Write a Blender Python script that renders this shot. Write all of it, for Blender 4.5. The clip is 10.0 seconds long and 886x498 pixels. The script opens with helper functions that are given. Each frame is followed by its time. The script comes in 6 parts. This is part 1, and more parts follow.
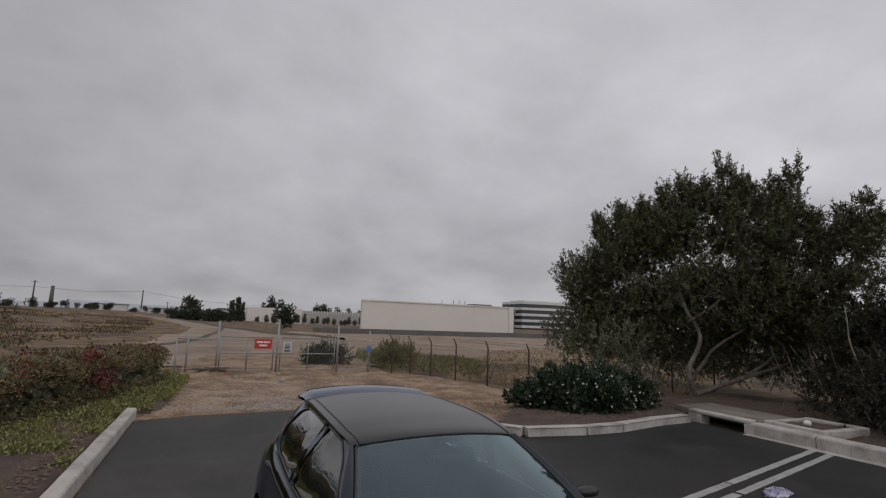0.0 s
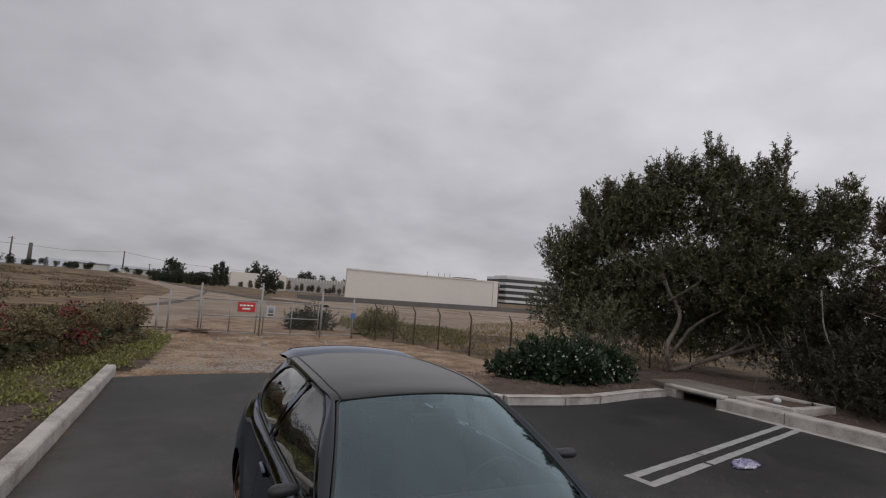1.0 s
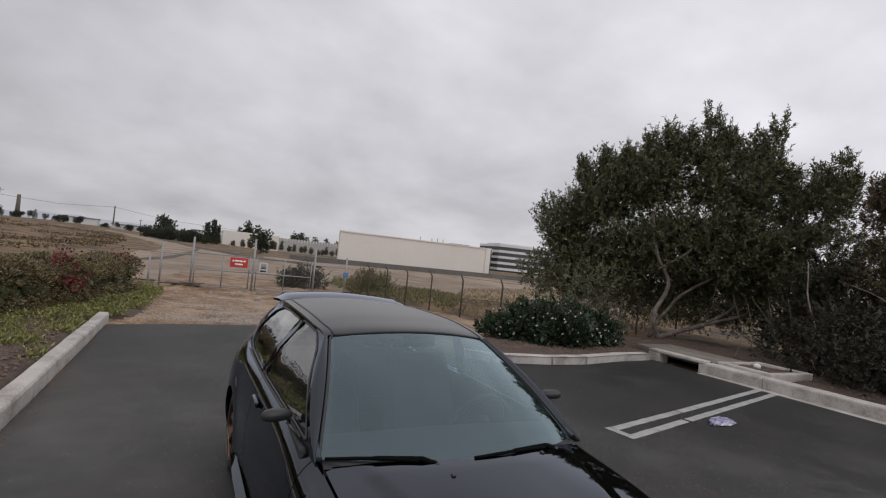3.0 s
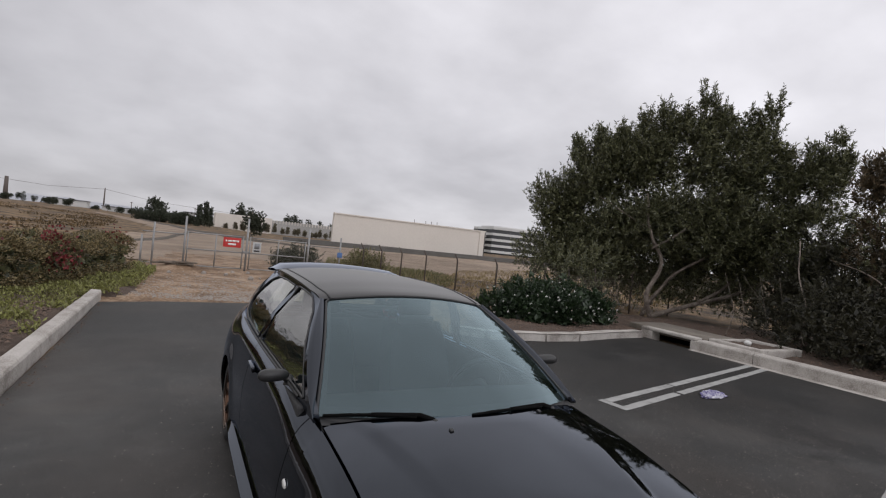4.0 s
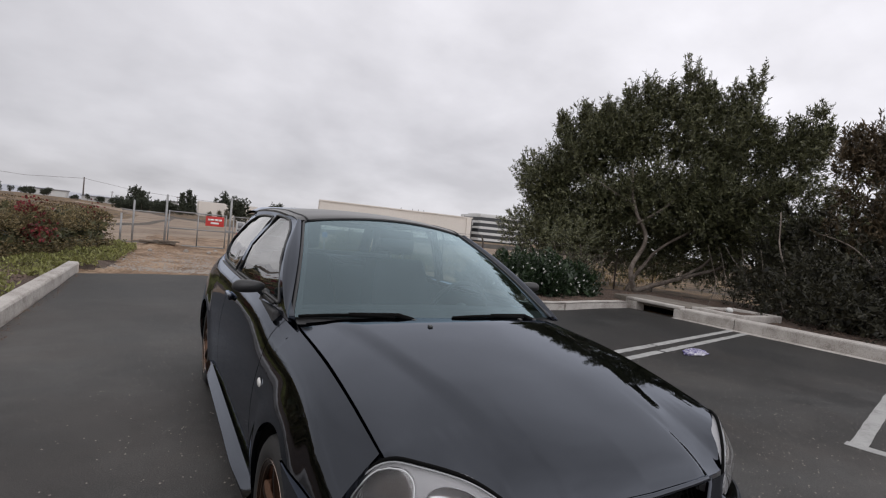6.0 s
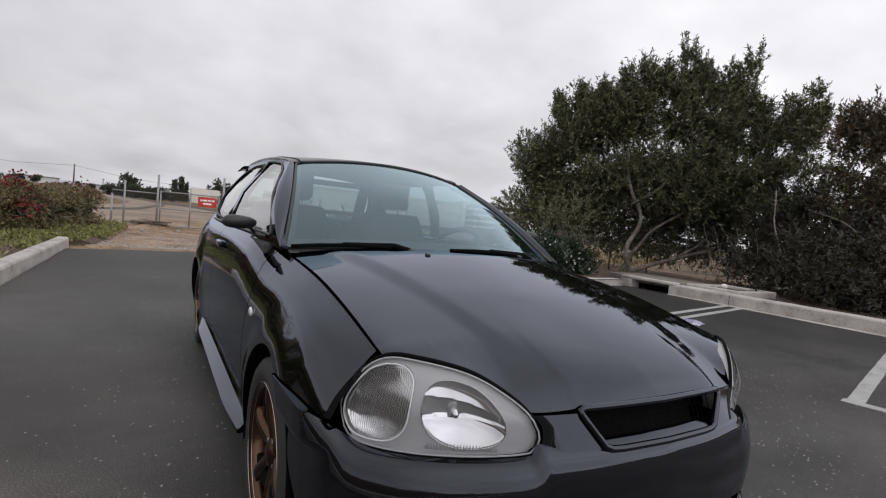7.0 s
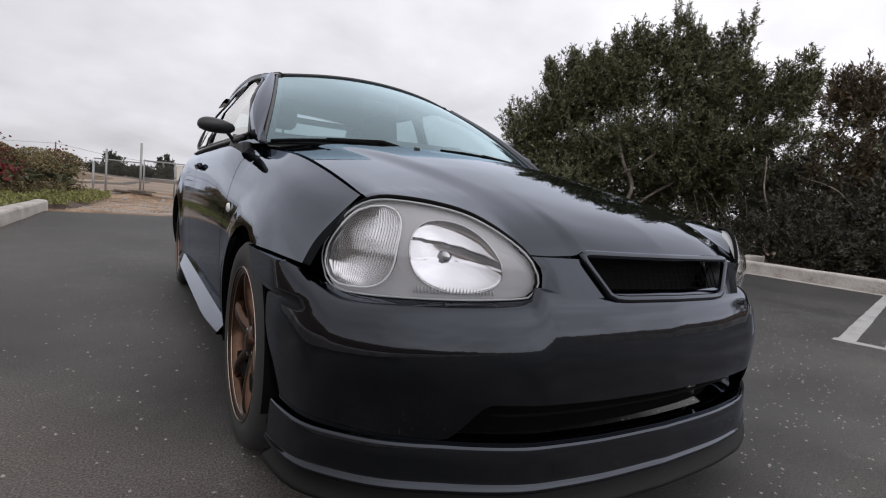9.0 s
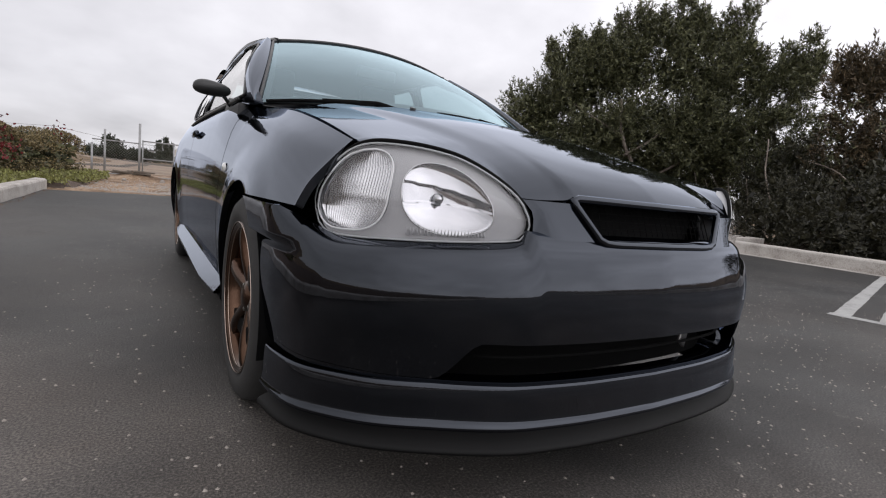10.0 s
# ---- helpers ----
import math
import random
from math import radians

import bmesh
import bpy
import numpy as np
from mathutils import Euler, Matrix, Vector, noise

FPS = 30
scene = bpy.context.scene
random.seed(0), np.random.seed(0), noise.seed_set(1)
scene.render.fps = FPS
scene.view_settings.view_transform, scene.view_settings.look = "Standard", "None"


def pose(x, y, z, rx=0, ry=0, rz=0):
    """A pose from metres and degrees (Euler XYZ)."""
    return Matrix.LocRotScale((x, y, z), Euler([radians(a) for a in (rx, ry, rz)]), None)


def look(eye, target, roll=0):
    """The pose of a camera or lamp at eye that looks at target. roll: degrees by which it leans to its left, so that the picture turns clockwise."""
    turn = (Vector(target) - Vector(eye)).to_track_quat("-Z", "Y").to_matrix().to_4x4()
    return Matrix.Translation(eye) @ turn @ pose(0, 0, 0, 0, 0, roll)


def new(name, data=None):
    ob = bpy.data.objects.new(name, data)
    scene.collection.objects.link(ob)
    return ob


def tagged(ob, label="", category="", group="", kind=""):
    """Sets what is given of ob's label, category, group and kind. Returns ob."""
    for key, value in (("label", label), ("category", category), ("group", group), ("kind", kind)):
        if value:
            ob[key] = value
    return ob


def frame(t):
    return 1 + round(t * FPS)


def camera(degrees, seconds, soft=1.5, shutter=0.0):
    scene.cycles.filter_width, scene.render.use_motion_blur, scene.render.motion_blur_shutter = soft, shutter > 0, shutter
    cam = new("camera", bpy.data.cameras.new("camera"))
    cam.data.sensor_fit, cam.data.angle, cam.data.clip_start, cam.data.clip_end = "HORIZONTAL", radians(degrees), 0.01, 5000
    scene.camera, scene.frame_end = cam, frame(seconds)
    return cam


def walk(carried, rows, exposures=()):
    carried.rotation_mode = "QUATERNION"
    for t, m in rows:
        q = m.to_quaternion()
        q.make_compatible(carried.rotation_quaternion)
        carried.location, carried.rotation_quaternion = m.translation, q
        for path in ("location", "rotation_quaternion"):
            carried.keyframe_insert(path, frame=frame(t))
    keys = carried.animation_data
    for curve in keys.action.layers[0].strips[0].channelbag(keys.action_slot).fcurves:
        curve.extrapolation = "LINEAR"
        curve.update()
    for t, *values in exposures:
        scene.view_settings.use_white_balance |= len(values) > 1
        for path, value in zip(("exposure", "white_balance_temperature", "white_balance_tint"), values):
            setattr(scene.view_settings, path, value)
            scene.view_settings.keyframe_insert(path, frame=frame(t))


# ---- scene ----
cam = camera(83.4, 10.0, soft=1.15)
walk(cam, [
    (0, look((-1.239, -0.758, 1.860), (-0.440, 1.053, 2.148), 2.14)),
    (0.5, look((-1.226, -0.711, 1.820), (-0.393, 1.093, 2.049), 3.16)),
    (1, look((-1.223, -0.703, 1.792), (-0.365, 1.094, 1.974), 4.20)),
    (1.5, look((-1.214, -0.698, 1.769), (-0.338, 1.094, 1.913), 4.97)),
    (2, look((-1.223, -0.702, 1.744), (-0.330, 1.085, 1.855), 5.58)),
    (2.5, look((-1.222, -0.718, 1.703), (-0.332, 1.071, 1.789), 5.75)),
    (4, look((-1.216, -0.697, 1.562), (-0.292, 1.076, 1.545), 6.00)),
    (4.5, look((-1.178, -0.679, 1.485), (-0.239, 1.087, 1.463), 5.61)),
    (5, look((-1.171, -0.717, 1.419), (-0.216, 1.040, 1.385), 5.67)),
    (5.5, look((-1.157, -0.711, 1.327), (-0.194, 1.041, 1.285), 5.65)),
    (7, look((-1.103, -0.656, 0.995), (-0.108, 1.076, 0.891), 5.50)),
    (7.5, look((-1.090, -0.627, 0.899), (-0.089, 1.100, 0.776), 5.51)),
    (8, look((-1.073, -0.608, 0.818), (-0.064, 1.113, 0.680), 5.21)),
    (8.5, look((-1.061, -0.614, 0.762), (-0.041, 1.100, 0.602), 5.08)),
    (9, look((-1.043, -0.606, 0.705), (-0.011, 1.097, 0.523), 5.40)),
    (9.5, look((-1.034, -0.620, 0.660), (0.001, 1.078, 0.448), 5.72)),
    (10, look((-1.031, -0.632, 0.628), (0.002, 1.064, 0.386), 5.61)),
], exposures=[(0, -0.52), (1.0, -0.36), (2.5, -0.12), (5.0, 0.08), (7.0, 0.2), (8.5, 0.3), (10, 0.42)])

# ---------------------------------------------------------------- sky and light
world = bpy.data.worlds.new("overcast_sky")
world.use_nodes = True
scene.world = world


def sky_nodes():
    nt = world.node_tree
    n, l = nt.nodes, nt.links
    n.clear()
    out = n.new("ShaderNodeOutputWorld")
    co = n.new("ShaderNodeTexCoord")
    # cloud layer seen in perspective: direction divided by its height
    sep = n.new("ShaderNodeSeparateXYZ")
    l.new(co.outputs["Generated"], sep.inputs[0])
    up = n.new("ShaderNodeMath"); up.operation = "MAXIMUM"; up.inputs[1].default_value = 0.0
    l.new(sep.outputs[2], up.inputs[0])
    hi = n.new("ShaderNodeMath"); hi.operation = "ADD"; hi.inputs[1].default_value = 0.34
    l.new(up.outputs[0], hi.inputs[0])
    dx = n.new("ShaderNodeMath"); dx.operation = "DIVIDE"
    dy = n.new("ShaderNodeMath"); dy.operation = "DIVIDE"
    l.new(sep.outputs[0], dx.inputs[0]); l.new(hi.outputs[0], dx.inputs[1])
    l.new(sep.outputs[1], dy.inputs[0]); l.new(hi.outputs[0], dy.inputs[1])
    com = n.new("ShaderNodeCombineXYZ")
    l.new(dx.outputs[0], com.inputs[0]); l.new(dy.outputs[0], com.inputs[1])
    big = n.new("ShaderNodeTexNoise"); big.inputs["Scale"].default_value = 0.9
    big.inputs["Detail"].default_value = 6; big.inputs["Roughness"].default_value = 0.5
    big.inputs["Distortion"].default_value = 0.4
    l.new(com.outputs[0], big.inputs["Vector"])
    fine = n.new("ShaderNodeTexNoise"); fine.inputs["Scale"].default_value = 3.4
    fine.inputs["Detail"].default_value = 5; fine.inputs["Roughness"].default_value = 0.5
    l.new(com.outputs[0], fine.inputs["Vector"])
    mixn = n.new("ShaderNodeMix"); mixn.data_type = "FLOAT"; mixn.inputs[0].default_value = 0.3
    l.new(big.outputs["Fac"], mixn.inputs[2]); l.new(fine.outputs["Fac"], mixn.inputs[3])
    ramp = n.new("ShaderNodeValToRGB")
    ramp.color_ramp.elements[0].position = 0.36; ramp.color_ramp.elements[0].color = (0.385, 0.378, 0.402, 1)
    ramp.color_ramp.elements[1].position = 0.66; ramp.color_ramp.elements[1].color = (0.595, 0.585, 0.618, 1)
    l.new(mixn.outputs[0], ramp.inputs[0])
    # clear sky above the clouds, only a trace of it comes through
    sky = n.new("ShaderNodeTexSky"); sky.sky_type = "NISHITA"; sky.sun_disc = False
    sky.sun_elevation, sky.sun_rotation = radians(55), radians(200)
    bg1 = n.new("ShaderNodeBackground"); bg1.inputs[1].default_value = 1.25
    bg2 = n.new("ShaderNodeBackground"); bg2.inputs[1].default_value = 0.004
    add = n.new("ShaderNodeAddShader")
    # the cloud is thinner on the side where the sun stands
    side = n.new("ShaderNodeMath"); side.operation = "MULTIPLY_ADD"
    side.inputs[1].default_value, side.inputs[2].default_value = 0.38, 1.20
    over = n.new("ShaderNodeMath"); over.operation = "MULTIPLY_ADD"
    over.inputs[1].default_value, over.inputs[2].default_value = 0.40, 0.92
    l.new(up.outputs[0], over.inputs[0])
    both = n.new("ShaderNodeMath"); both.operation = "MULTIPLY"
    l.new(sep.outputs[0], side.inputs[0])
    l.new(side.outputs[0], both.inputs[0]); l.new(over.outputs[0], both.inputs[1])
    away = n.new("ShaderNodeMath"); away.operation = "MULTIPLY_ADD"; away.use_clamp = True
    away.inputs[1].default_value, away.inputs[2].default_value = -1.0, 0.05
    l.new(sep.outputs[1], away.inputs[0])
    glow = n.new("ShaderNodeMath"); glow.operation = "MULTIPLY_ADD"
    glow.inputs[1].default_value, glow.inputs[2].default_value = 1.0, 1.0
    l.new(away.outputs[0], glow.inputs[0])
    veil = n.new("ShaderNodeMath"); veil.operation = "MULTIPLY"
    l.new(both.outputs[0], veil.inputs[0]); l.new(glow.outputs[0], veil.inputs[1])
    l.new(veil.outputs[0], bg1.inputs[1])
    l.new(ramp.outputs[0], bg1.inputs[0]); l.new(sky.outputs[0], bg2.inputs[0])
    l.new(bg1.outputs[0], add.inputs[0]); l.new(bg2.outputs[0], add.inputs[1])
    l.new(add.outputs[0], out.inputs[0])


sky_nodes()
sun = new("sun", bpy.data.lights.new("sun", "SUN"))
sun.data.energy, sun.data.angle, sun.data.color = 0.5, radians(180), (1.0, 0.96, 0.9)
sun.matrix_world = look((-1, -3, 60), (0, 0, 0))

# ---------------------------------------------------------------- helpers for meshes and materials
def part(name, bm, material, parent=None, label="", smooth=True):
    me = bpy.data.meshes.new(name)
    bm.to_mesh(me)
    bm.free()
    if smooth:
        for p in me.polygons:
            p.use_smooth = True
    for m in (material if isinstance(material, (list, tuple)) else [material]):
        me.materials.append(m)
    ob = new(name, me)
    if parent is not None:
        ob.parent = parent
    if label:
        tagged(ob, label)
    return ob


def thing(name, label, category, group="", at=(0, 0, 0)):
    ob = new(name)
    ob.location = at
    ob.empty_display_size = 0.2
    return tagged(ob, label, category, group)


def shader(name, color, rough=0.6, metal=0.0, **more):
    m = bpy.data.materials.new(name)
    m.use_nodes = True
    b = m.node_tree.nodes["Principled BSDF"]
    b.inputs["Base Color"].default_value = (*color, 1)
    b.inputs["Roughness"].default_value = rough
    b.inputs["Metallic"].default_value = metal
    for k, v in more.items():
        b.inputs[k.replace("_", " ")].default_value = v
    return m


def node(m, kind, **inputs):
    n = m.node_tree.nodes.new(kind)
    for k, v in inputs.items():
        n.inputs[k].default_value = v
    return n


def varied(name, stops, scale=4.0, fine=60.0, rough=0.85, bump=0.3, depth=0.01, mix=0.45, object_random=0.0, **more):
    """A matt surface whose colour runs through stops by noise at two scales, with relief from the finer one."""
    m = shader(name, stops[0][1], rough, **more)
    nt = m.node_tree
    l = nt.links
    b = nt.nodes["Principled BSDF"]
    geo = nt.nodes.new("ShaderNodeNewGeometry")
    a = node(m, "ShaderNodeTexNoise", Scale=scale, Detail=6.0, Roughness=0.6)
    f = node(m, "ShaderNodeTexNoise", Scale=fine, Detail=4.0, Roughness=0.65)
    l.new(geo.outputs["Position"], a.inputs["Vector"])
    l.new(geo.outputs["Position"], f.inputs["Vector"])
    mx = nt.nodes.new("ShaderNodeMix")
    mx.data_type = "FLOAT"
    mx.inputs[0].default_value = mix
    l.new(a.outputs["Fac"], mx.inputs[2])
    l.new(f.outputs["Fac"], mx.inputs[3])
    last = mx.outputs[0]
    if object_random:
        info = nt.nodes.new("ShaderNodeObjectInfo")
        ma = nt.nodes.new("ShaderNodeMath")
        ma.operation = "MULTIPLY_ADD"
        ma.inputs[1].default_value = object_random
        l.new(info.outputs["Random"], ma.inputs[0])
        l.new(last, ma.inputs[2])
        last = ma.outputs[0]
    r = nt.nodes.new("ShaderNodeValToRGB")
    e = r.color_ramp.elements
    while len(e) < len(stops):
        e.new(0.5)
    for s, (p, c) in zip(e, stops):
        s.position, s.color = p, (*c, 1)
    l.new(last, r.inputs[0])
    l.new(r.outputs[0], b.inputs["Base Color"])
    if bump:
        bp = node(m, "ShaderNodeBump", Strength=bump, Distance=depth)
        l.new(f.outputs["Fac"], bp.inputs["Height"])
        l.new(bp.outputs[0], b.inputs["Normal"])
    return m


def island_leaf(name, dark, light, rough=0.5, spread=1.0):
    """Leaves: every leaf takes a colour of its own between dark and light."""
    m = shader(name, dark, rough)
    nt = m.node_tree
    geo = nt.nodes.new("ShaderNodeNewGeometry")
    r = nt.nodes.new("ShaderNodeValToRGB")
    r.color_ramp.elements[0].color = (*dark, 1)
    r.color_ramp.elements[1].color = (*light, 1)
    r.color_ramp.elements[1].position = spread
    nt.links.new(geo.outputs["Random Per Island"], r.inputs[0])
    nt.links.new(r.outputs[0], nt.nodes["Principled BSDF"].inputs["Base Color"])
    # thin blades let some light through
    thin_ = nt.nodes.new("ShaderNodeBsdfTranslucent")
    mx = nt.nodes.new("ShaderNodeMixShader")
    mx.inputs[0].default_value = 0.2
    nt.links.new(r.outputs[0], thin_.inputs[0])
    nt.links.new(nt.nodes["Principled BSDF"].outputs[0], mx.inputs[1])
    nt.links.new(thin_.outputs[0], mx.inputs[2])
    nt.links.new(mx.outputs[0], nt.nodes["Material Output"].inputs["Surface"])
    return m


def pane_material(name, tint, clear, ior=1.5, rough=0.0, gloss=(1, 1, 1)):
    """A thin sheet of glass: tinted see-through with a mirror that grows at grazing angles."""
    m = bpy.data.materials.new(name)
    m.use_nodes = True
    nt = m.node_tree
    nt.nodes.clear()
    out = nt.nodes.new("ShaderNodeOutputMaterial")
    tr = node(m, "ShaderNodeBsdfTransparent", Color=(*[c * clear for c in tint], 1))
    gl = node(m, "ShaderNodeBsdfGlossy", Color=(*gloss, 1), Roughness=rough)
    face = node(m, "ShaderNodeLayerWeight", Blend=0.5)
    f0 = ((ior - 1) / (ior + 1)) ** 2
    pw = nt.nodes.new("ShaderNodeMath")
    pw.operation = "POWER"
    pw.inputs[1].default_value = 4.0
    ma = nt.nodes.new("ShaderNodeMath")
    ma.operation = "MULTIPLY_ADD"
    ma.inputs[1].default_value, ma.inputs[2].default_value = 1 - f0, f0
    mx = nt.nodes.new("ShaderNodeMixShader")
    nt.links.new(face.outputs["Facing"], pw.inputs[0])
    nt.links.new(pw.outputs[0], ma.inputs[0])
    nt.links.new(ma.outputs[0], mx.inputs[0])
    nt.links.new(tr.outputs[0], mx.inputs[1])
    nt.links.new(gl.outputs[0], mx.inputs[2])
    nt.links.new(mx.outputs[0], out.inputs[0])
    return m


def spline(points, t):
    """Catmull-Rom through (position, values...) rows, at position t."""
    n = len(points)
    i = 0
    while i < n - 2 and t > points[i + 1][0]:
        i += 1
    p1, p2 = points[i], points[i + 1]
    p0 = points[i - 1] if i > 0 else p1
    p3 = points[i + 2] if i + 2 < n else p2
    h = p2[0] - p1[0]
    u = min(max((t - p1[0]) / h, 0.0), 1.0)
    out = []
    for k in range(1, len(p1)):
        m1 = (p2[k] - p0[k]) / ((p2[0] - p0[0]) or 1) * h
        m2 = (p3[k] - p1[k]) / ((p3[0] - p1[0]) or 1) * h
        out.append((2 * u**3 - 3 * u**2 + 1) * p1[k] + (u**3 - 2 * u**2 + u) * m1 + (3 * u**2 - 2 * u**3) * p2[k] + (u**3 - u**2) * m2)
    return out if len(out) > 1 else out[0]


def steps(a, b, n):
    return [a + (b - a) * i / n for i in range(n + 1)]


def orient(bm, outward):
    """Turn all faces so that they look along outward on the whole."""
    bm.normal_update()
    total = sum((f.normal * f.calc_area() for f in bm.faces), Vector())
    if total.dot(Vector(outward)) < 0:
        bmesh.ops.reverse_faces(bm, faces=bm.faces[:])
        bm.normal_update()


def flange(bm, depth, skip=None):
    """Give an open sheet a returned edge: its border folds in by depth."""
    bm.normal_update()
    border = [e for e in bm.edges if len(e.link_faces) == 1]
    made = {}
    for e in border:
        if skip and skip(e):
            continue
        for v in e.verts:
            if v not in made:
                made[v] = (bm.verts.new(v.co), bm.verts.new(v.co - v.normal * depth))
        a, b = e.verts
        f = e.link_faces[0]
        k = [l.vert for l in f.loops]
        if k[(k.index(a) + 1) % len(k)] == b:
            a, b = b, a
        bm.faces.new((made[a][0], made[b][0], made[b][1], made[a][1]))
    bm.normal_update()


def sheet(fn, us, vs, outward, depth=0.0, keep=None):
    """A grid of fn(u, v) points, facing outward, with an optional returned edge."""
    bm = bmesh.new()
    g = [[bm.verts.new(fn(u, v)) for v in vs] for u in us]
    for i in range(len(us) - 1):
        for j in range(len(vs) - 1):
            if keep is None or keep((us[i] + us[i + 1]) / 2, (vs[j] + vs[j + 1]) / 2):
                q = [g[i][j], g[i + 1][j], g[i + 1][j + 1], g[i][j + 1]]
                bm.faces.new(q)
    bmesh.ops.delete(bm, geom=[v for v in bm.verts if not v.link_faces], context="VERTS")
    bmesh.ops.remove_doubles(bm, verts=bm.verts[:], dist=1e-5)
    orient(bm, outward)
    if depth:
        flange(bm, depth)
    return bm


def slab(outline, holes, place, outward, depth, cuts=0):
    """A flat outline with holes, set onto a curved surface by place(p, q), with returned edges."""
    bm = bmesh.new()
    for loop in [outline, *holes]:
        vs = [bm.verts.new((p, q, 0)) for p, q in loop]
        for i in range(len(vs)):
            bm.edges.new((vs[i], vs[(i + 1) % len(vs)]))
    bmesh.ops.triangle_fill(bm, use_beauty=True, use_dissolve=False, edges=bm.edges[:])
    if cuts:
        bmesh.ops.subdivide_edges(bm, edges=[e for e in bm.edges if e.calc_length() > 0.08], cuts=cuts)
        bmesh.ops.triangulate(bm, faces=bm.faces[:])
    for v in bm.verts:
        v.co = Vector(place(v.co.x, v.co.y))
    orient(bm, outward)
    if depth:
        flange(bm, depth)
    return bm


def tube(points, radius, sides=8, closed=False, caps=True, flat=1.0):
    """A round bar along points; radius is one number or one for each point; flat squeezes it upright."""
    bm = bmesh.new()
    pts = [Vector(p) for p in points]
    n = len(pts)
    rings = []
    side = None
    for i, p in enumerate(pts):
        a = pts[i - 1] if (i > 0 or closed) else p
        b = pts[(i + 1) % n] if (i < n - 1 or closed) else p
        d = (b - a).normalized()
        ref = side if side is not None else (Vector((0, 0, 1)) if abs(d.z) < 0.9 else Vector((1, 0, 0))).cross(d)
        s = (ref - d * ref.dot(d)).normalized()
        side = s
        w = d.cross(s)
        r = radius[i] if isinstance(radius, (list, tuple)) else radius
        rings.append([bm.verts.new(p + (s * math.cos(k) + w * math.sin(k) * flat) * r) for k in [2 * math.pi * j / sides for j in range(sides)]])
    for i in range(n if closed else n - 1):
        a, b = rings[i], rings[(i + 1) % n]
        for j in range(sides):
            bm.faces.new((a[j], a[(j + 1) % sides], b[(j + 1) % sides], b[j]))
    if caps and not closed:
        bm.faces.new(rings[0][::-1])
        bm.faces.new(rings[-1])
    bm.normal_update()
    return bm


def box(x0, x1, y0, y1, z0, z1, bevel=0.0, segments=2):
    bm = bmesh.new()
    bmesh.ops.create_cube(bm, size=1)
    for v in bm.verts:
        v.co = Vector(((x0 + x1) / 2 + v.co.x * (x1 - x0), (y0 + y1) / 2 + v.co.y * (y1 - y0), (z0 + z1) / 2 + v.co.z * (z1 - z0)))
    if bevel:
        bmesh.ops.bevel(bm, geom=bm.edges[:], offset=bevel, segments=segments, profile=0.7, affect="EDGES")
    return bm


def lathe(profile, segments=48, axis="x"):
    """Turn (radius, along) points about an axis."""
    bm = bmesh.new()
    rings = []
    for i in range(segments):
        a = 2 * math.pi * i / segments
        rings.append([bm.verts.new((h, r * math.cos(a), r * math.sin(a)) if axis == "x" else (r * math.cos(a), r * math.sin(a), h)) for r, h in profile])
    for i in range(segments):
        a, b = rings[i], rings[(i + 1) % segments]
        for j in range(len(profile) - 1):
            bm.faces.new((a[j], a[j + 1], b[j + 1], b[j]))
    bmesh.ops.remove_doubles(bm, verts=bm.verts[:], dist=1e-6)
    bmesh.ops.recalc_face_normals(bm, faces=bm.faces[:])
    return bm


def join(*bms):
    """Pour several bmeshes into the first."""
    first = bms[0]
    for other in bms[1:]:
        me = bpy.data.meshes.new("tmp")
        other.to_mesh(me)
        other.free()
        first.from_mesh(me)
        bpy.data.meshes.remove(me)
    return first


def moved(bm, m):
    bmesh.ops.transform(bm, matrix=m, verts=bm.verts[:])
    return bm


# Near-black for plain black parts and for hollows, whose shade is in the colour.
DARK = shader("black_and_hollow_shade", (0.003, 0.003, 0.003), 0.9, Specular_IOR_Level=0.1)

# ---------------------------------------------------------------- ground, kerbs, asphalt
ASPHALT = varied("asphalt", [(0.40, (0.016, 0.0149, 0.0140)), (0.50, (0.033, 0.031, 0.029)), (0.61, (0.086, 0.080, 0.074))], 0.6, 170, rough=0.62, bump=1.0, depth=0.004, mix=0.62, Specular_IOR_Level=0.38)


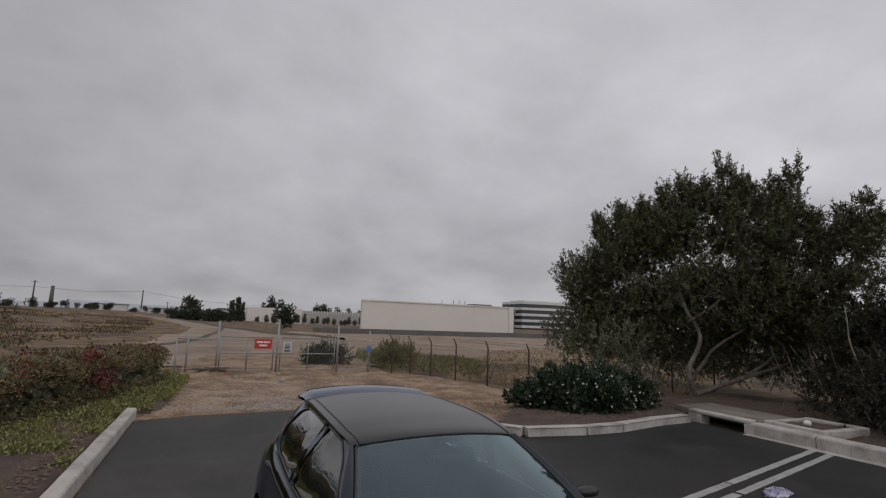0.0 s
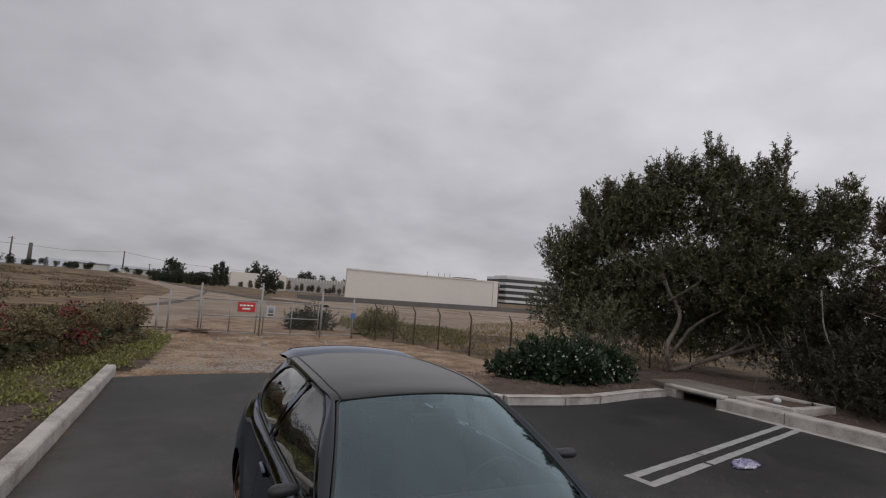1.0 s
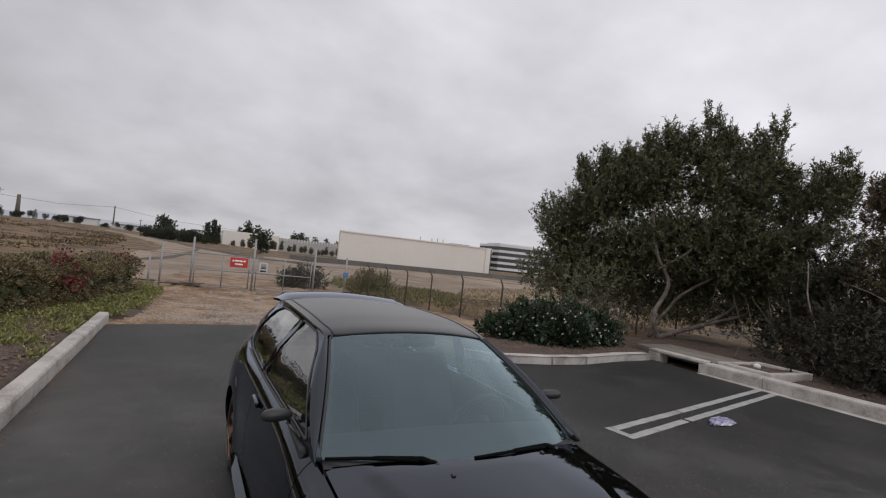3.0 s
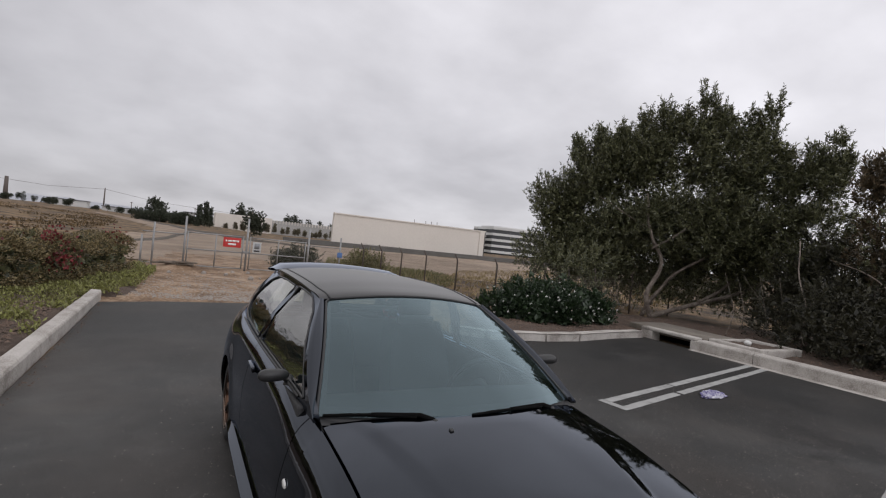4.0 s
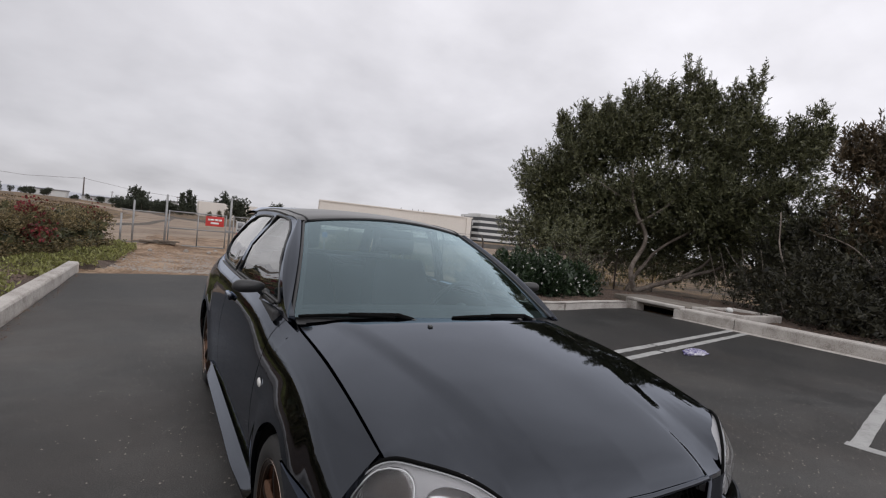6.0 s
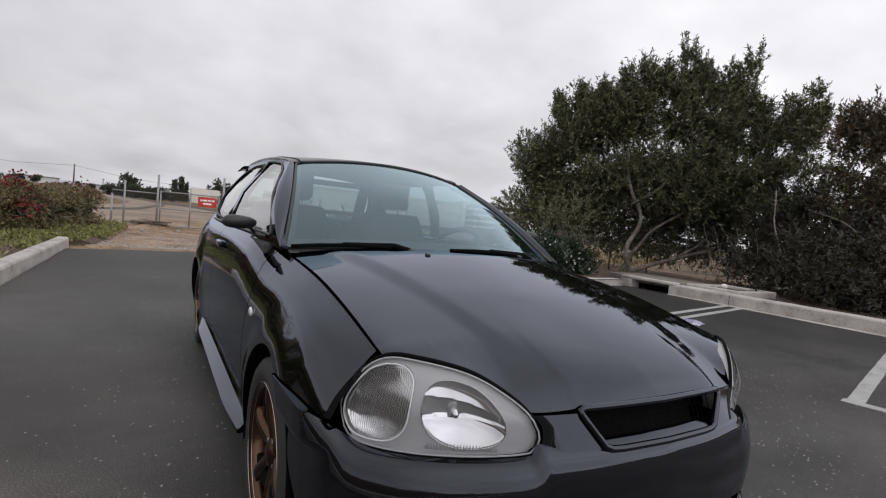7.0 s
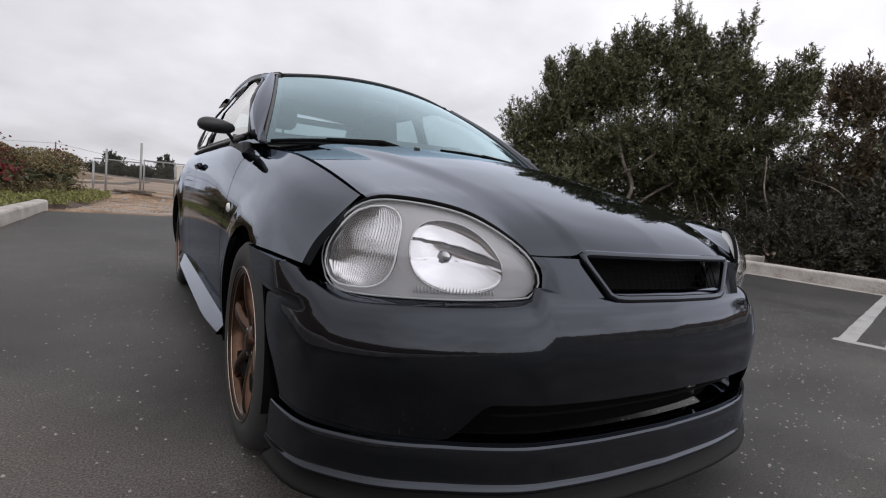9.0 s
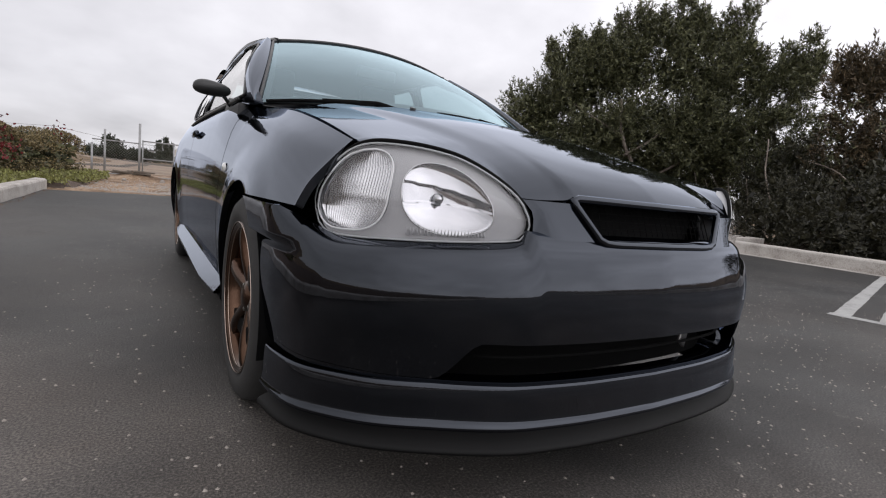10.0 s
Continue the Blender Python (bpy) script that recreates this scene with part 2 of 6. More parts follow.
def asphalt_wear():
    """Sealed surface: painted brightening towards the lot's mouth, with a few damp oil stains."""
    nt = ASPHALT.node_tree
    l = nt.links
    b = nt.nodes["Principled BSDF"]
    base = b.inputs["Base Color"].links[0].from_socket
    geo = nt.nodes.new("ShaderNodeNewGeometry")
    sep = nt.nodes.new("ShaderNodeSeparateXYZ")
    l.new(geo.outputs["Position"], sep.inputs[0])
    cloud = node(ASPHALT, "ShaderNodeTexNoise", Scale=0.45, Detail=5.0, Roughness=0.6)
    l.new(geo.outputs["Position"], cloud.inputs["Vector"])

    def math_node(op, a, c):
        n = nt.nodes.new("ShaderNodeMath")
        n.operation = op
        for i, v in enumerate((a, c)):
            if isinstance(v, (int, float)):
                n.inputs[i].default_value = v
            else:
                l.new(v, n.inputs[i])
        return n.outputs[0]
    # ramp along y and x: seal tone plus brightness painted into it
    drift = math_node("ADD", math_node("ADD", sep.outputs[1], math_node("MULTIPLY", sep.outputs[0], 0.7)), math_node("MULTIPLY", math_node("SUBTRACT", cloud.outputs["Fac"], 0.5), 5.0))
    brightness_ramp = node(ASPHALT, "ShaderNodeMapRange")
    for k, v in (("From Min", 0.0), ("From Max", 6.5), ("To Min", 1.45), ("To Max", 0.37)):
        brightness_ramp.inputs[k].default_value = v
    l.new(drift, brightness_ramp.inputs["Value"])
    total = brightness_ramp.outputs[0]
    edge = node(ASPHALT, "ShaderNodeTexNoise", Scale=2.6, Detail=5.0)
    l.new(geo.outputs["Position"], edge.inputs["Vector"])
    for x, y, r in ((6.1, 6.0, 0.8), (6.0, 3.1, 0.6), (5.1, 5.3, 0.45), (-0.7, 8.4, 0.7), (4.6, 1.6, 0.5)):
        far = nt.nodes.new("ShaderNodeVectorMath")
        far.operation = "DISTANCE"
        l.new(geo.outputs["Position"], far.inputs[0])
        far.inputs[1].default_value = (x, y, 0)
        ragged = math_node("ADD", far.outputs["Value"], math_node("MULTIPLY", math_node("SUBTRACT", edge.outputs["Fac"], 0.5), 1.6))
        spot = node(ASPHALT, "ShaderNodeMapRange")
        for k, v in (("From Min", r * 0.5), ("From Max", r), ("To Min", 0.45), ("To Max", 1.0)):
            spot.inputs[k].default_value = v
        l.new(ragged, spot.inputs["Value"])
        total = math_node("MULTIPLY", total, spot.outputs[0])
    # blotches of dried mud and faint pale scuffs
    blotch = node(ASPHALT, "ShaderNodeTexNoise", Scale=1.3, Detail=6.0, Roughness=0.62)
    scuff = node(ASPHALT, "ShaderNodeTexNoise", Scale=5.5, Detail=4.0, Roughness=0.6, Distortion=0.6)
    for n in (blotch, scuff):
        l.new(geo.outputs["Position"], n.inputs["Vector"])
    for src, lo, hi, a, c in ((blotch, 0.36, 0.64, 0.74, 1.30), (scuff, 0.66, 0.76, 1.0, 1.75)):
        span = node(ASPHALT, "ShaderNodeMapRange")
        for k, v in (("From Min", lo), ("From Max", hi), ("To Min", a), ("To Max", c)):
            span.inputs[k].default_value = v
        l.new(src.outputs["Fac"], span.inputs["Value"])
        total = math_node("MULTIPLY", total, span.outputs[0])
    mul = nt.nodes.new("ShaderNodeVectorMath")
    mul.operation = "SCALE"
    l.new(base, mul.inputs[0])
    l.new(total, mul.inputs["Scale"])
    mud = nt.nodes.new("ShaderNodeValToRGB")
    mud.color_ramp.elements[0].position, mud.color_ramp.elements[1].position = 0.40, 0.66
    mud.color_ramp.elements[0].color = (0.96, 1.0, 1.03, 1)
    mud.color_ramp.elements[1].color = (1.10, 0.98, 0.90, 1)
    l.new(cloud.outputs["Fac"], mud.inputs[0])
    tint = nt.nodes.new("ShaderNodeVectorMath")
    tint.operation = "MULTIPLY"
    l.new(mul.outputs[0], tint.inputs[0])
    l.new(mud.outputs[0], tint.inputs[1])
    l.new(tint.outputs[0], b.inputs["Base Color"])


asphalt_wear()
CONCRETE = varied("kerb_concrete", [(0.40, (0.24, 0.218, 0.195)), (0.5, (0.40, 0.372, 0.342)), (0.62, (0.50, 0.475, 0.445))], 2.5, 70, rough=0.9, bump=0.5, depth=0.004)
DIRT = varied("dirt", [(0.41, (0.115, 0.069, 0.040)), (0.5, (0.225, 0.146, 0.089)), (0.59, (0.35, 0.255, 0.175))], 1.1, 16, rough=0.95, bump=0.9, depth=0.03)
FIELD = varied("dry_field", [(0.42, (0.034, 0.022, 0.011)), (0.50, (0.105, 0.065, 0.030)), (0.58, (0.20, 0.126, 0.058))], 0.30, 1.1, rough=0.95, bump=0.8, depth=0.2)
TRACK = varied("pale_track", [(0.40, (0.155, 0.110, 0.076)), (0.60, (0.29, 0.224, 0.165))], 0.3, 6, rough=0.95, bump=0.5, depth=0.05)
MULCH = varied("mulch", [(0.3, (0.045, 0.030, 0.022)), (0.55, (0.095, 0.066, 0.05)), (0.75, (0.16, 0.12, 0.095))], 3.0, 60, rough=0.95, bump=1.0, depth=0.02)
PAINTLINE = varied("worn_line_paint", [(0.34, (0.10, 0.10, 0.098)), (0.44, (0.28, 0.28, 0.27)), (0.7, (0.40, 0.40, 0.39))], 5, 90, rough=0.8, bump=0.4, depth=0.003)


def smooth_step(a, b, v):
    t = min(max((v - a) / (b - a), 0.0), 1.0)
    return t * t * (3 - 2 * t)


def land(x, y):
    """Height of the open ground."""
    h = -0.035
    far = smooth_step(11, 22, math.hypot(x - 3, y - 4))
    h += far * 0.10 * noise.noise(Vector((x * 0.12, y * 0.12, 0))) + 0.02 * noise.noise(Vector((x * 0.9, y * 0.9, 3)))
    h += 1.5 * smooth_step(-4, -42, x) * smooth_step(24, 105, y) + 0.4 * smooth_step(-9, -20, x) * smooth_step(10, 40, y) * noise.noise(Vector((x * 0.08, y * 0.08, 7)))
    h -= 0.5 * smooth_step(17, 30, y) * smooth_step(6, 16, x)
    return h


def spaced(lo, hi, near_lo, near_hi, fine, grow):
    v, out, s = near_hi, [], fine
    while v < hi:
        out.append(v)
        s *= grow
        v += s
    out.append(hi)
    v, s = near_hi - fine, fine
    while v > near_lo:
        out.append(v)
        v -= fine
    while v > lo:
        out.append(v)
        s *= grow
        v -= s
    out.append(lo)
    return sorted(out)


gx, gy = spaced(-1500, 1500, -12, 14, 0.5, 1.12), spaced(-400, 3000, 6, 24, 0.5, 1.09)
ground = part("ground", sheet(lambda x, y: Vector((x, y, land(x, y))), gx, gy, (0, 0, 1)), FIELD)
tagged(ground, "dry grass and bare earth reaching the horizon", kind="structure")


def far_hills(u, v):
    """A low range behind the field: v runs from its near foot over the crest to the far foot."""
    x = -1450 + 1900 * u
    rise = (26 + 16 * noise.noise(Vector((x * 0.004, 2, 0))) + 5 * noise.noise(Vector((x * 0.02, 5, 0)))) * smooth_step(1.0, 0.55, u)
    return Vector((x, 1900 + 500 * v, -2 + rise * math.sin(math.pi * v)))


# distance haze is put into the hills' pale grey-blue colour
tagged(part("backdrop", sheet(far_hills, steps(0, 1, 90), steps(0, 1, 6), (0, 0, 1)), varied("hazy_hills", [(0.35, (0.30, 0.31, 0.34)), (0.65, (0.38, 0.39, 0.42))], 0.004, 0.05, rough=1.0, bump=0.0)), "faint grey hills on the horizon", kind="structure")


def patch(name, outline, material, z, thick, label, cut=0.6, rough_edge=0.0, lift=None):
    """A flat area of ground with its own surface, laid on the ground."""
    pts = []
    rng = random.Random(name)
    for i, (x, y) in enumerate(outline):
        x2, y2 = outline[(i + 1) % len(outline)]
        n = max(1, int(math.hypot(x2 - x, y2 - y) / cut))
        for k in range(n):
            t = k / n
            pts.append((x + (x2 - x) * t + rng.uniform(-1, 1) * rough_edge, y + (y2 - y) * t + rng.uniform(-1, 1) * rough_edge))
    bm = slab(pts, [], lambda x, y: (x, y, z + (lift(x, y) if lift else 0)), (0, 0, 1), thick)
    return tagged(part(name, bm, material, None, "", False), label, kind="structure")


LOT = [(-2.38, 9.35), (-1.4, 9.65), (0.0, 9.8), (1.6, 9.6), (2.7, 8.6), (3.2, 7.2), (3.6, 6.72), (4.8, 6.56), (5.6, 6.58), (6.8, 6.86), (7.6, 7.02), (7.95, 6.85), (7.98, -9), (30, -12), (30, -70), (-30, -70), (-30, -12), (-2.38, -9)]
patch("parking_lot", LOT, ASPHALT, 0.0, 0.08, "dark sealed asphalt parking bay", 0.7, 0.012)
APRON = [(-2.9, 9.1), (-1.5, 9.3), (0, 9.5), (2.0, 9.3), (3.4, 7.4), (3.7, 6.9), (5.2, 7.2), (6.6, 9.6), (6.2, 12.5), (5.6, 14.6), (4.4, 16.6), (4.0, 22), (1.5, 24), (-1.5, 24), (-2.4, 17), (-3.1, 12)]


def dirt_lift(x, y):
    heap = 0.20 * math.exp(-((x + 1.25) / 0.6) ** 2 - ((y - 16.0) / 0.4) ** 2)
    return heap + 0.05 * noise.noise(Vector((x * 0.8, y * 0.8, 1))) + 0.035 * noise.noise(Vector((x * 3, y * 3, 2)))


def grid_patch(name, inside, x0, x1, y0, y1, step, height, material, label):
    """A bumpy area of ground, cut out of a grid."""
    xs, ys = steps(x0, x1, int((x1 - x0) / step)), steps(y0, y1, int((y1 - y0) / step))
    bm = sheet(lambda x, y: Vector((x, y, height(x, y))), xs, ys, (0, 0, 1), 0.0, inside)
    return tagged(part(name, bm, material), label, kind="structure")


def in_outline(outline):
    def test(x, y):
        hit, j = False, len(outline) - 1
        for i in range(len(outline)):
            (xi, yi), (xj, yj) = outline[i], outline[j]
            if (yi > y) != (yj > y) and x < (xj - xi) * (y - yi) / (yj - yi) + xi:
                hit = not hit
            j = i
        return hit
    return test


grid_patch("dirt_apron", in_outline(APRON), -3.4, 7.0, 6.6, 24.2, 0.2, lambda x, y: -0.004 - 0.02 * (y < 9.9) + (0.03 + dirt_lift(x, y)) * smooth_step(9.7, 11.0, y + 0.45 * max(0, x - 1.5)), DIRT, "pale trodden dirt and gravel before the gate")
TRAIL = [(-2.4, 19), (7, 19), (9, 32), (7.5, 47), (3.1, 57), (-0.7, 75), (-4.2, 99), (-10, 128), (-20, 165), (-25, 165), (-13, 118), (-7, 88), (-4.2, 64), (-4.6, 40), (-4.6, 28)]
grid_patch("dirt_trail", in_outline(TRAIL), -26, 10, 18, 168, 1.0, lambda x, y: land(x, y) + 0.03, TRACK, "pale dirt track leading off beyond the gate")
FLAT = [(9, 24), (5, 34), (6, 60), (16, 74), (70, 74), (70, 40), (30, 22), (14, 16)]
grid_patch("sandy_flat", in_outline(FLAT), 4, 72, 15, 76, 1.0, lambda x, y: land(x, y) + 0.035 + 0.05 * noise.noise(Vector((x * 0.3, y * 0.3, 5))), TRACK, "pale sandy flat behind the wire fence")


def berm(name, pts, width, height, material, label):
    def at(t, k):
        x, y = spline([(i, *p) for i, p in enumerate(pts)], t)
        x2, y2 = spline([(i, *p) for i, p in enumerate(pts)], min(t + 0.05, len(pts) - 1))
        x1, y1 = spline([(i, *p) for i, p in enumerate(pts)], max(t - 0.05, 0))
        d = Vector((x2 - x1, y2 - y1)).normalized()
        o = (k - 2) / 2 * width
        h = height * (1 - ((k - 2) / 2) ** 2) * (0.8 + 0.4 * noise.noise(Vector((x * 0.4, y * 0.4, k))))
        return Vector((x + d.y * o, y - d.x * o, land(x, y) + h + 0.02))
    bm = sheet(at, steps(0, len(pts) - 1, 60), range(5), (0, 0, 1))
    return tagged(part(name, bm, material), label, kind="structure")


RAILBED = varied("dark_ballast", [(0.3, (0.05, 0.042, 0.034)), (0.7, (0.12, 0.10, 0.082))], 0.8, 12, rough=0.95, bump=0.8, depth=0.05)
berm("earth_bank", [(-10, 128), (-4.2, 99), (-0.7, 75), (3.1, 57), (9, 44)], 0.45, 0.26, RAILBED, "dark low earth bank along the track")
berm("earth_bank", [(-6.5, 27), (-3.7, 31.5), (-2.6, 38), (-1.5, 49), (-0.6, 67)], 0.26, 0.16, RAILBED, "dark low earth bank along the track")


def kerb(name, pts, width, height, label, joints=1.9):
    """A cast kerb in lengths, each a stone of its own."""
    segs = []
    for (x0, y0), (x1, y1) in zip(pts, pts[1:]):
        n = max(1, round(math.hypot(x1 - x0, y1 - y0) / joints))
        segs += [((x0 + (x1 - x0) * k / n, y0 + (y1 - y0) * k / n), (x0 + (x1 - x0) * (k + 1) / n, y0 + (y1 - y0) * (k + 1) / n)) for k in range(n)]
    root = tagged(new(name), label, kind="structure")
    rng = random.Random(name)
    for a, b in segs:
        a, b = Vector(a), Vector(b)
        d = (b - a).normalized()
        nrm = Vector((d.y, -d.x))
        prof = [(0.0, -0.10), (0.0, height - 0.03), (0.012, height - 0.008), (0.03, height), (width - 0.02, height + 0.004), (width, height - 0.015), (width, -0.10)]
        n = max(2, int((b - a).length / 0.22))

        def at(t, k):
            p = a + d * (0.003 + ((b - a).length - 0.006) * t)
            o, z = prof[k]
            wob = 0.006 * noise.noise(Vector((p.x * 2.2, p.y * 2.2, k * 0.7)))
            return Vector((p.x + nrm.x * (o + wob), p.y + nrm.y * (o + wob), z + wob * 0.8))
        bm = sheet(at, steps(0, 1, n), range(7), (nrm.x * -0.2, nrm.y * -0.2, 1))
        ends = [e for e in bm.edges if len(e.link_faces) == 1 and all(abs((Vector(v.co.xy) - (a + d * 0.003)).dot(d)) < 0.01 for v in e.verts)]
        if ends:
            bmesh.ops.contextual_create(bm, geom=ends)
        ends = [e for e in bm.edges if len(e.link_faces) == 1 and all(abs((Vector(v.co.xy) - b).dot(d)) < 0.012 for v in e.verts)]
        if ends:
            bmesh.ops.contextual_create(bm, geom=ends)
        part("kerb_stone", bm, CONCRETE, root, "", False)
    return root


kerb("kerb_left", [(-2.40, 9.72), (-2.44, -14)], 0.17, 0.155, "pale weathered concrete kerb beside the asphalt", 3.0)
kerb("kerb_right", [(8.02, -14), (7.99, 4.55)], 0.26, 0.20, "pale concrete kerb below the planting bed", 3.05)
kerb("kerb_right_short", [(7.985, 4.56), (7.98, 5.66)], 0.26, 0.20, "pale concrete kerb beside the drain inlet", 2.0)
kerb("kerb_island", [(7.80, 7.00), (6.8, 6.88), (5.6, 6.60), (4.8, 6.58), (3.7, 6.74), (3.25, 7.2)], -0.18, 0.14, "pale concrete kerb round the bush", 2.0)

# gutter strip at the foot of the kerb
patch("gutter", [(7.80, -14), (7.80, 5.7), (7.99, 5.7), (8.03, -14)], CONCRETE, 0.006, 0.03, "pale concrete gutter strip", 1.0, 0.004)

# drain inlet: concrete box with an open mouth and a slab behind
inlet = thing("drain_inlet", "concrete storm drain inlet with a dark open mouth", "drain")
part("lintel", box(7.98, 8.20, 5.70, 7.02, 0.17, 0.235, 0.02), CONCRETE, inlet)
part("cheek", box(7.98, 8.24, 5.66, 5.80, -0.05, 0.17, 0.015), CONCRETE, inlet)
part("cheek", box(7.98, 8.24, 6.72, 7.02, -0.05, 0.17, 0.015), CONCRETE, inlet)
# floor and back near black: shade of the mouth is in the colour
part("floor_slab", box(7.9, 8.9, 5.72, 6.80, -0.30, -0.26), DARK, inlet)
part("back_wall", box(8.55, 8.6, 5.72, 6.80, -0.30, 0.17), DARK, inlet)
part("apron_slab", box(8.20, 9.35, 5.62, 7.55, 0.10, 0.228, 0.02), varied("stained_concrete", [(0.3, (0.08, 0.068, 0.055)), (0.5, (0.17, 0.15, 0.125)), (0.75, (0.30, 0.275, 0.24))], 2.0, 40, rough=0.95, bump=0.5, depth=0.004), inlet)
pad = thing("utility_box", "sunken concrete box with an earth-filled frame", "utility box")
part("rim", box(8.26, 8.40, 4.55, 5.60, 0.05, 0.255, 0.02), CONCRETE, pad)
part("rim", box(9.45, 9.58, 4.55, 5.60, 0.05, 0.255, 0.02), CONCRETE, pad)
part("rim", box(8.40, 9.45, 4.55, 4.70, 0.05, 0.25, 0.02), CONCRETE, pad)
part("rim", box(8.40, 9.45, 5.48, 5.60, 0.05, 0.25, 0.02), CONCRETE, pad)
part("fill", sheet(lambda x, y: Vector((x, y, 0.205 + 0.03 * noise.noise(Vector((x * 5, y * 5, 1))))), steps(8.38, 9.47, 14), steps(4.68, 5.5, 12), (0, 0, 1)), MULCH, pad)
bm = bmesh.new()
bmesh.ops.create_icosphere(bm, subdivisions=3, radius=0.07)
bm = moved(bm, Matrix.Translation((8.72, 5.10, 0.27)) @ Matrix.Diagonal((1.1, 0.9, 0.8, 1)))
for v in bm.verts:
    v.co += v.co.normalized() * 0.006 * noise.noise(v.co * 14)
tagged(part("white_stone", bm, varied("white_stone", [(0.3, (0.5, 0.5, 0.48)), (0.7, (0.7, 0.7, 0.68))], 6, 50, bump=0.3, depth=0.003)), "rounded white stone lying on the soil", "stone")

# planting beds
bed = lambda x, y: 0.10 + 0.05 * noise.noise(Vector((x * 0.9, y * 0.9, 4))) + 0.025 * noise.noise(Vector((x * 4, y * 4, 4)))
grid_patch("planting_bed", in_outline([(8.2, -14), (8.2, 7.2), (7.7, 7.2), (6.8, 7.05), (5.6, 6.75), (4.8, 6.72), (3.8, 6.9), (3.4, 7.3), (4.6, 8.6), (6.6, 10.4), (9.4, 10.0), (11.6, 9.2), (13.5, 5.5), (15, -14)]), 3.2, 15.2, -14, 10.8, 0.2, bed, MULCH, "dark mulch and leaf litter under the trees")
grid_patch("verge", in_outline([(-2.56, -14), (-2.56, 9.7), (-2.3, 9.75), (-1.95, 10.5), (-1.75, 13.8), (-1.7, 15.8), (-3.2, 16.5), (-7, 9), (-10, 2), (-10, -14)]), -10.2, -1.6, -14, 16.6, 0.15, lambda x, y: 0.10 + 0.03 * noise.noise(Vector((x * 2, y * 2, 9))) - 0.16 * (1 - smooth_step(9.7, 10.5, y) * smooth_step(-1.7, -2.3, x)) * (x > -2.57) + 0.05 * smooth_step(-2.6, -3.6, x), MULCH, "brown mulch verge behind the kerb")


def stripe(name, pts, width, label):
    a, b = Vector(pts[0]), Vector(pts[1])
    d = (b - a).normalized()
    n = Vector((-d.y, d.x)) * width / 2
    k = max(2, int((b - a).length / 0.12))
    rng = random.Random(name + str(pts))
    left = [a.lerp(b, i / k) + n * (1 + rng.uniform(-0.10, 0.06)) for i in range(k + 1)]
    right = [a.lerp(b, i / k) - n * (1 + rng.uniform(-0.10, 0.06)) for i in range(k + 1)]
    bm = slab([(p.x, p.y) for p in left] + [(p.x, p.y) for p in reversed(right)], [], lambda x, y: (x, y, 0.004), (0, 0, 1), 0.003)
    return tagged(part(name, bm, PAINTLINE, None, "", False), label, kind="structure")


stripe("line_1", ((3.16, 3.335), (4.72, 3.72)), 0.105, "worn white parking line")
stripe("line_2", ((4.76, 3.73), (7.82, 4.50)), 0.105, "worn white parking line")
stripe("line_3", ((3.22, 3.10), (4.45, 3.405)), 0.105, "worn white parking line")
stripe("line_4", ((4.52, 3.42), (7.82, 4.24)), 0.105, "worn white parking line")
stripe("line_5", ((3.12, 3.39), (3.18, 3.04)), 0.10, "worn white parking line")
stripe("line_6", ((3.32, 0.885), (7.9, 2.06)), 0.105, "worn white parking line")
stripe("line_7", ((3.36, 0.63), (7.9, 1.80)), 0.105, "worn white parking line")
stripe("line_8", ((3.25, 0.94), (3.33, 0.56)), 0.11, "worn white parking line")

# crumpled cloth on the asphalt
bm = bmesh.new()
bmesh.ops.create_icosphere(bm, subdivisions=5, radius=1.0)
for v in bm.verts:
    c = v.co
    r = 1 + 0.22 * noise.noise(c * 1.7) + 0.25 * abs(noise.noise(c * 3.5))
    v.co = Vector((c.x * 0.25 * r, c.y * 0.11 * r * (1 + 0.3 * c.x), max(c.z, -0.05) * 0.03 * r + 0.03 * abs(noise.noise(c * 4.0)) * (c.z > -0.05)))
rag = part("cloth", moved(bm, pose(4.93, 3.26, 0.006, 0, 0, 12)), varied("purple_white_cloth", [(0.42, (0.10, 0.085, 0.22)), (0.49, (0.34, 0.33, 0.42)), (0.58, (0.58, 0.58, 0.60))], 5, 30, rough=0.9, bump=0.4, depth=0.004))
tagged(rag, "crumpled white and purple cloth lying on asphalt", "cloth")


def scatter_chips(name, count, place, size, material, label):
    """Loose chips: many small lumps in one mesh."""
    rng = random.Random(name)
    verts, faces = [], []
    for _ in range(count):
        x, y, z = place(rng)
        s = size * rng.uniform(0.4, 1.3)
        t = rng.uniform(0, 6.28)
        base = len(verts)
        for k in range(5):
            a = t + k * 1.2566
            verts.append((x + math.cos(a) * s * rng.uniform(0.6, 1), y + math.sin(a) * s * rng.uniform(0.6, 1), z))
        verts.append((x + rng.uniform(-0.3, 0.3) * s, y + rng.uniform(-0.3, 0.3) * s, z + s * rng.uniform(0.3, 0.8)))
        for k in range(5):
            faces.append((base + k, base + (k + 1) % 5, base + 5))
    me = bpy.data.meshes.new(name)
    me.from_pydata(verts, [], faces)
    me.materials.append(material)
    return tagged(new(name, me), label, kind="stuff")


STONE = varied("gravel_stone", [(0.3, (0.16, 0.14, 0.12)), (0.55, (0.30, 0.27, 0.24)), (0.8, (0.46, 0.43, 0.39))], 14, 80, bump=0.3, depth=0.003)
CHIP = varied("wood_chip", [(0.3, (0.05, 0.033, 0.024)), (0.55, (0.13, 0.088, 0.065)), (0.8, (0.26, 0.20, 0.16))], 12, 80, bump=0.3, depth=0.003)


def gravel_place(rng):
    x, y = rng.gauss(0.1, 1.3), 9.8 + abs(rng.gauss(0, 2.2))
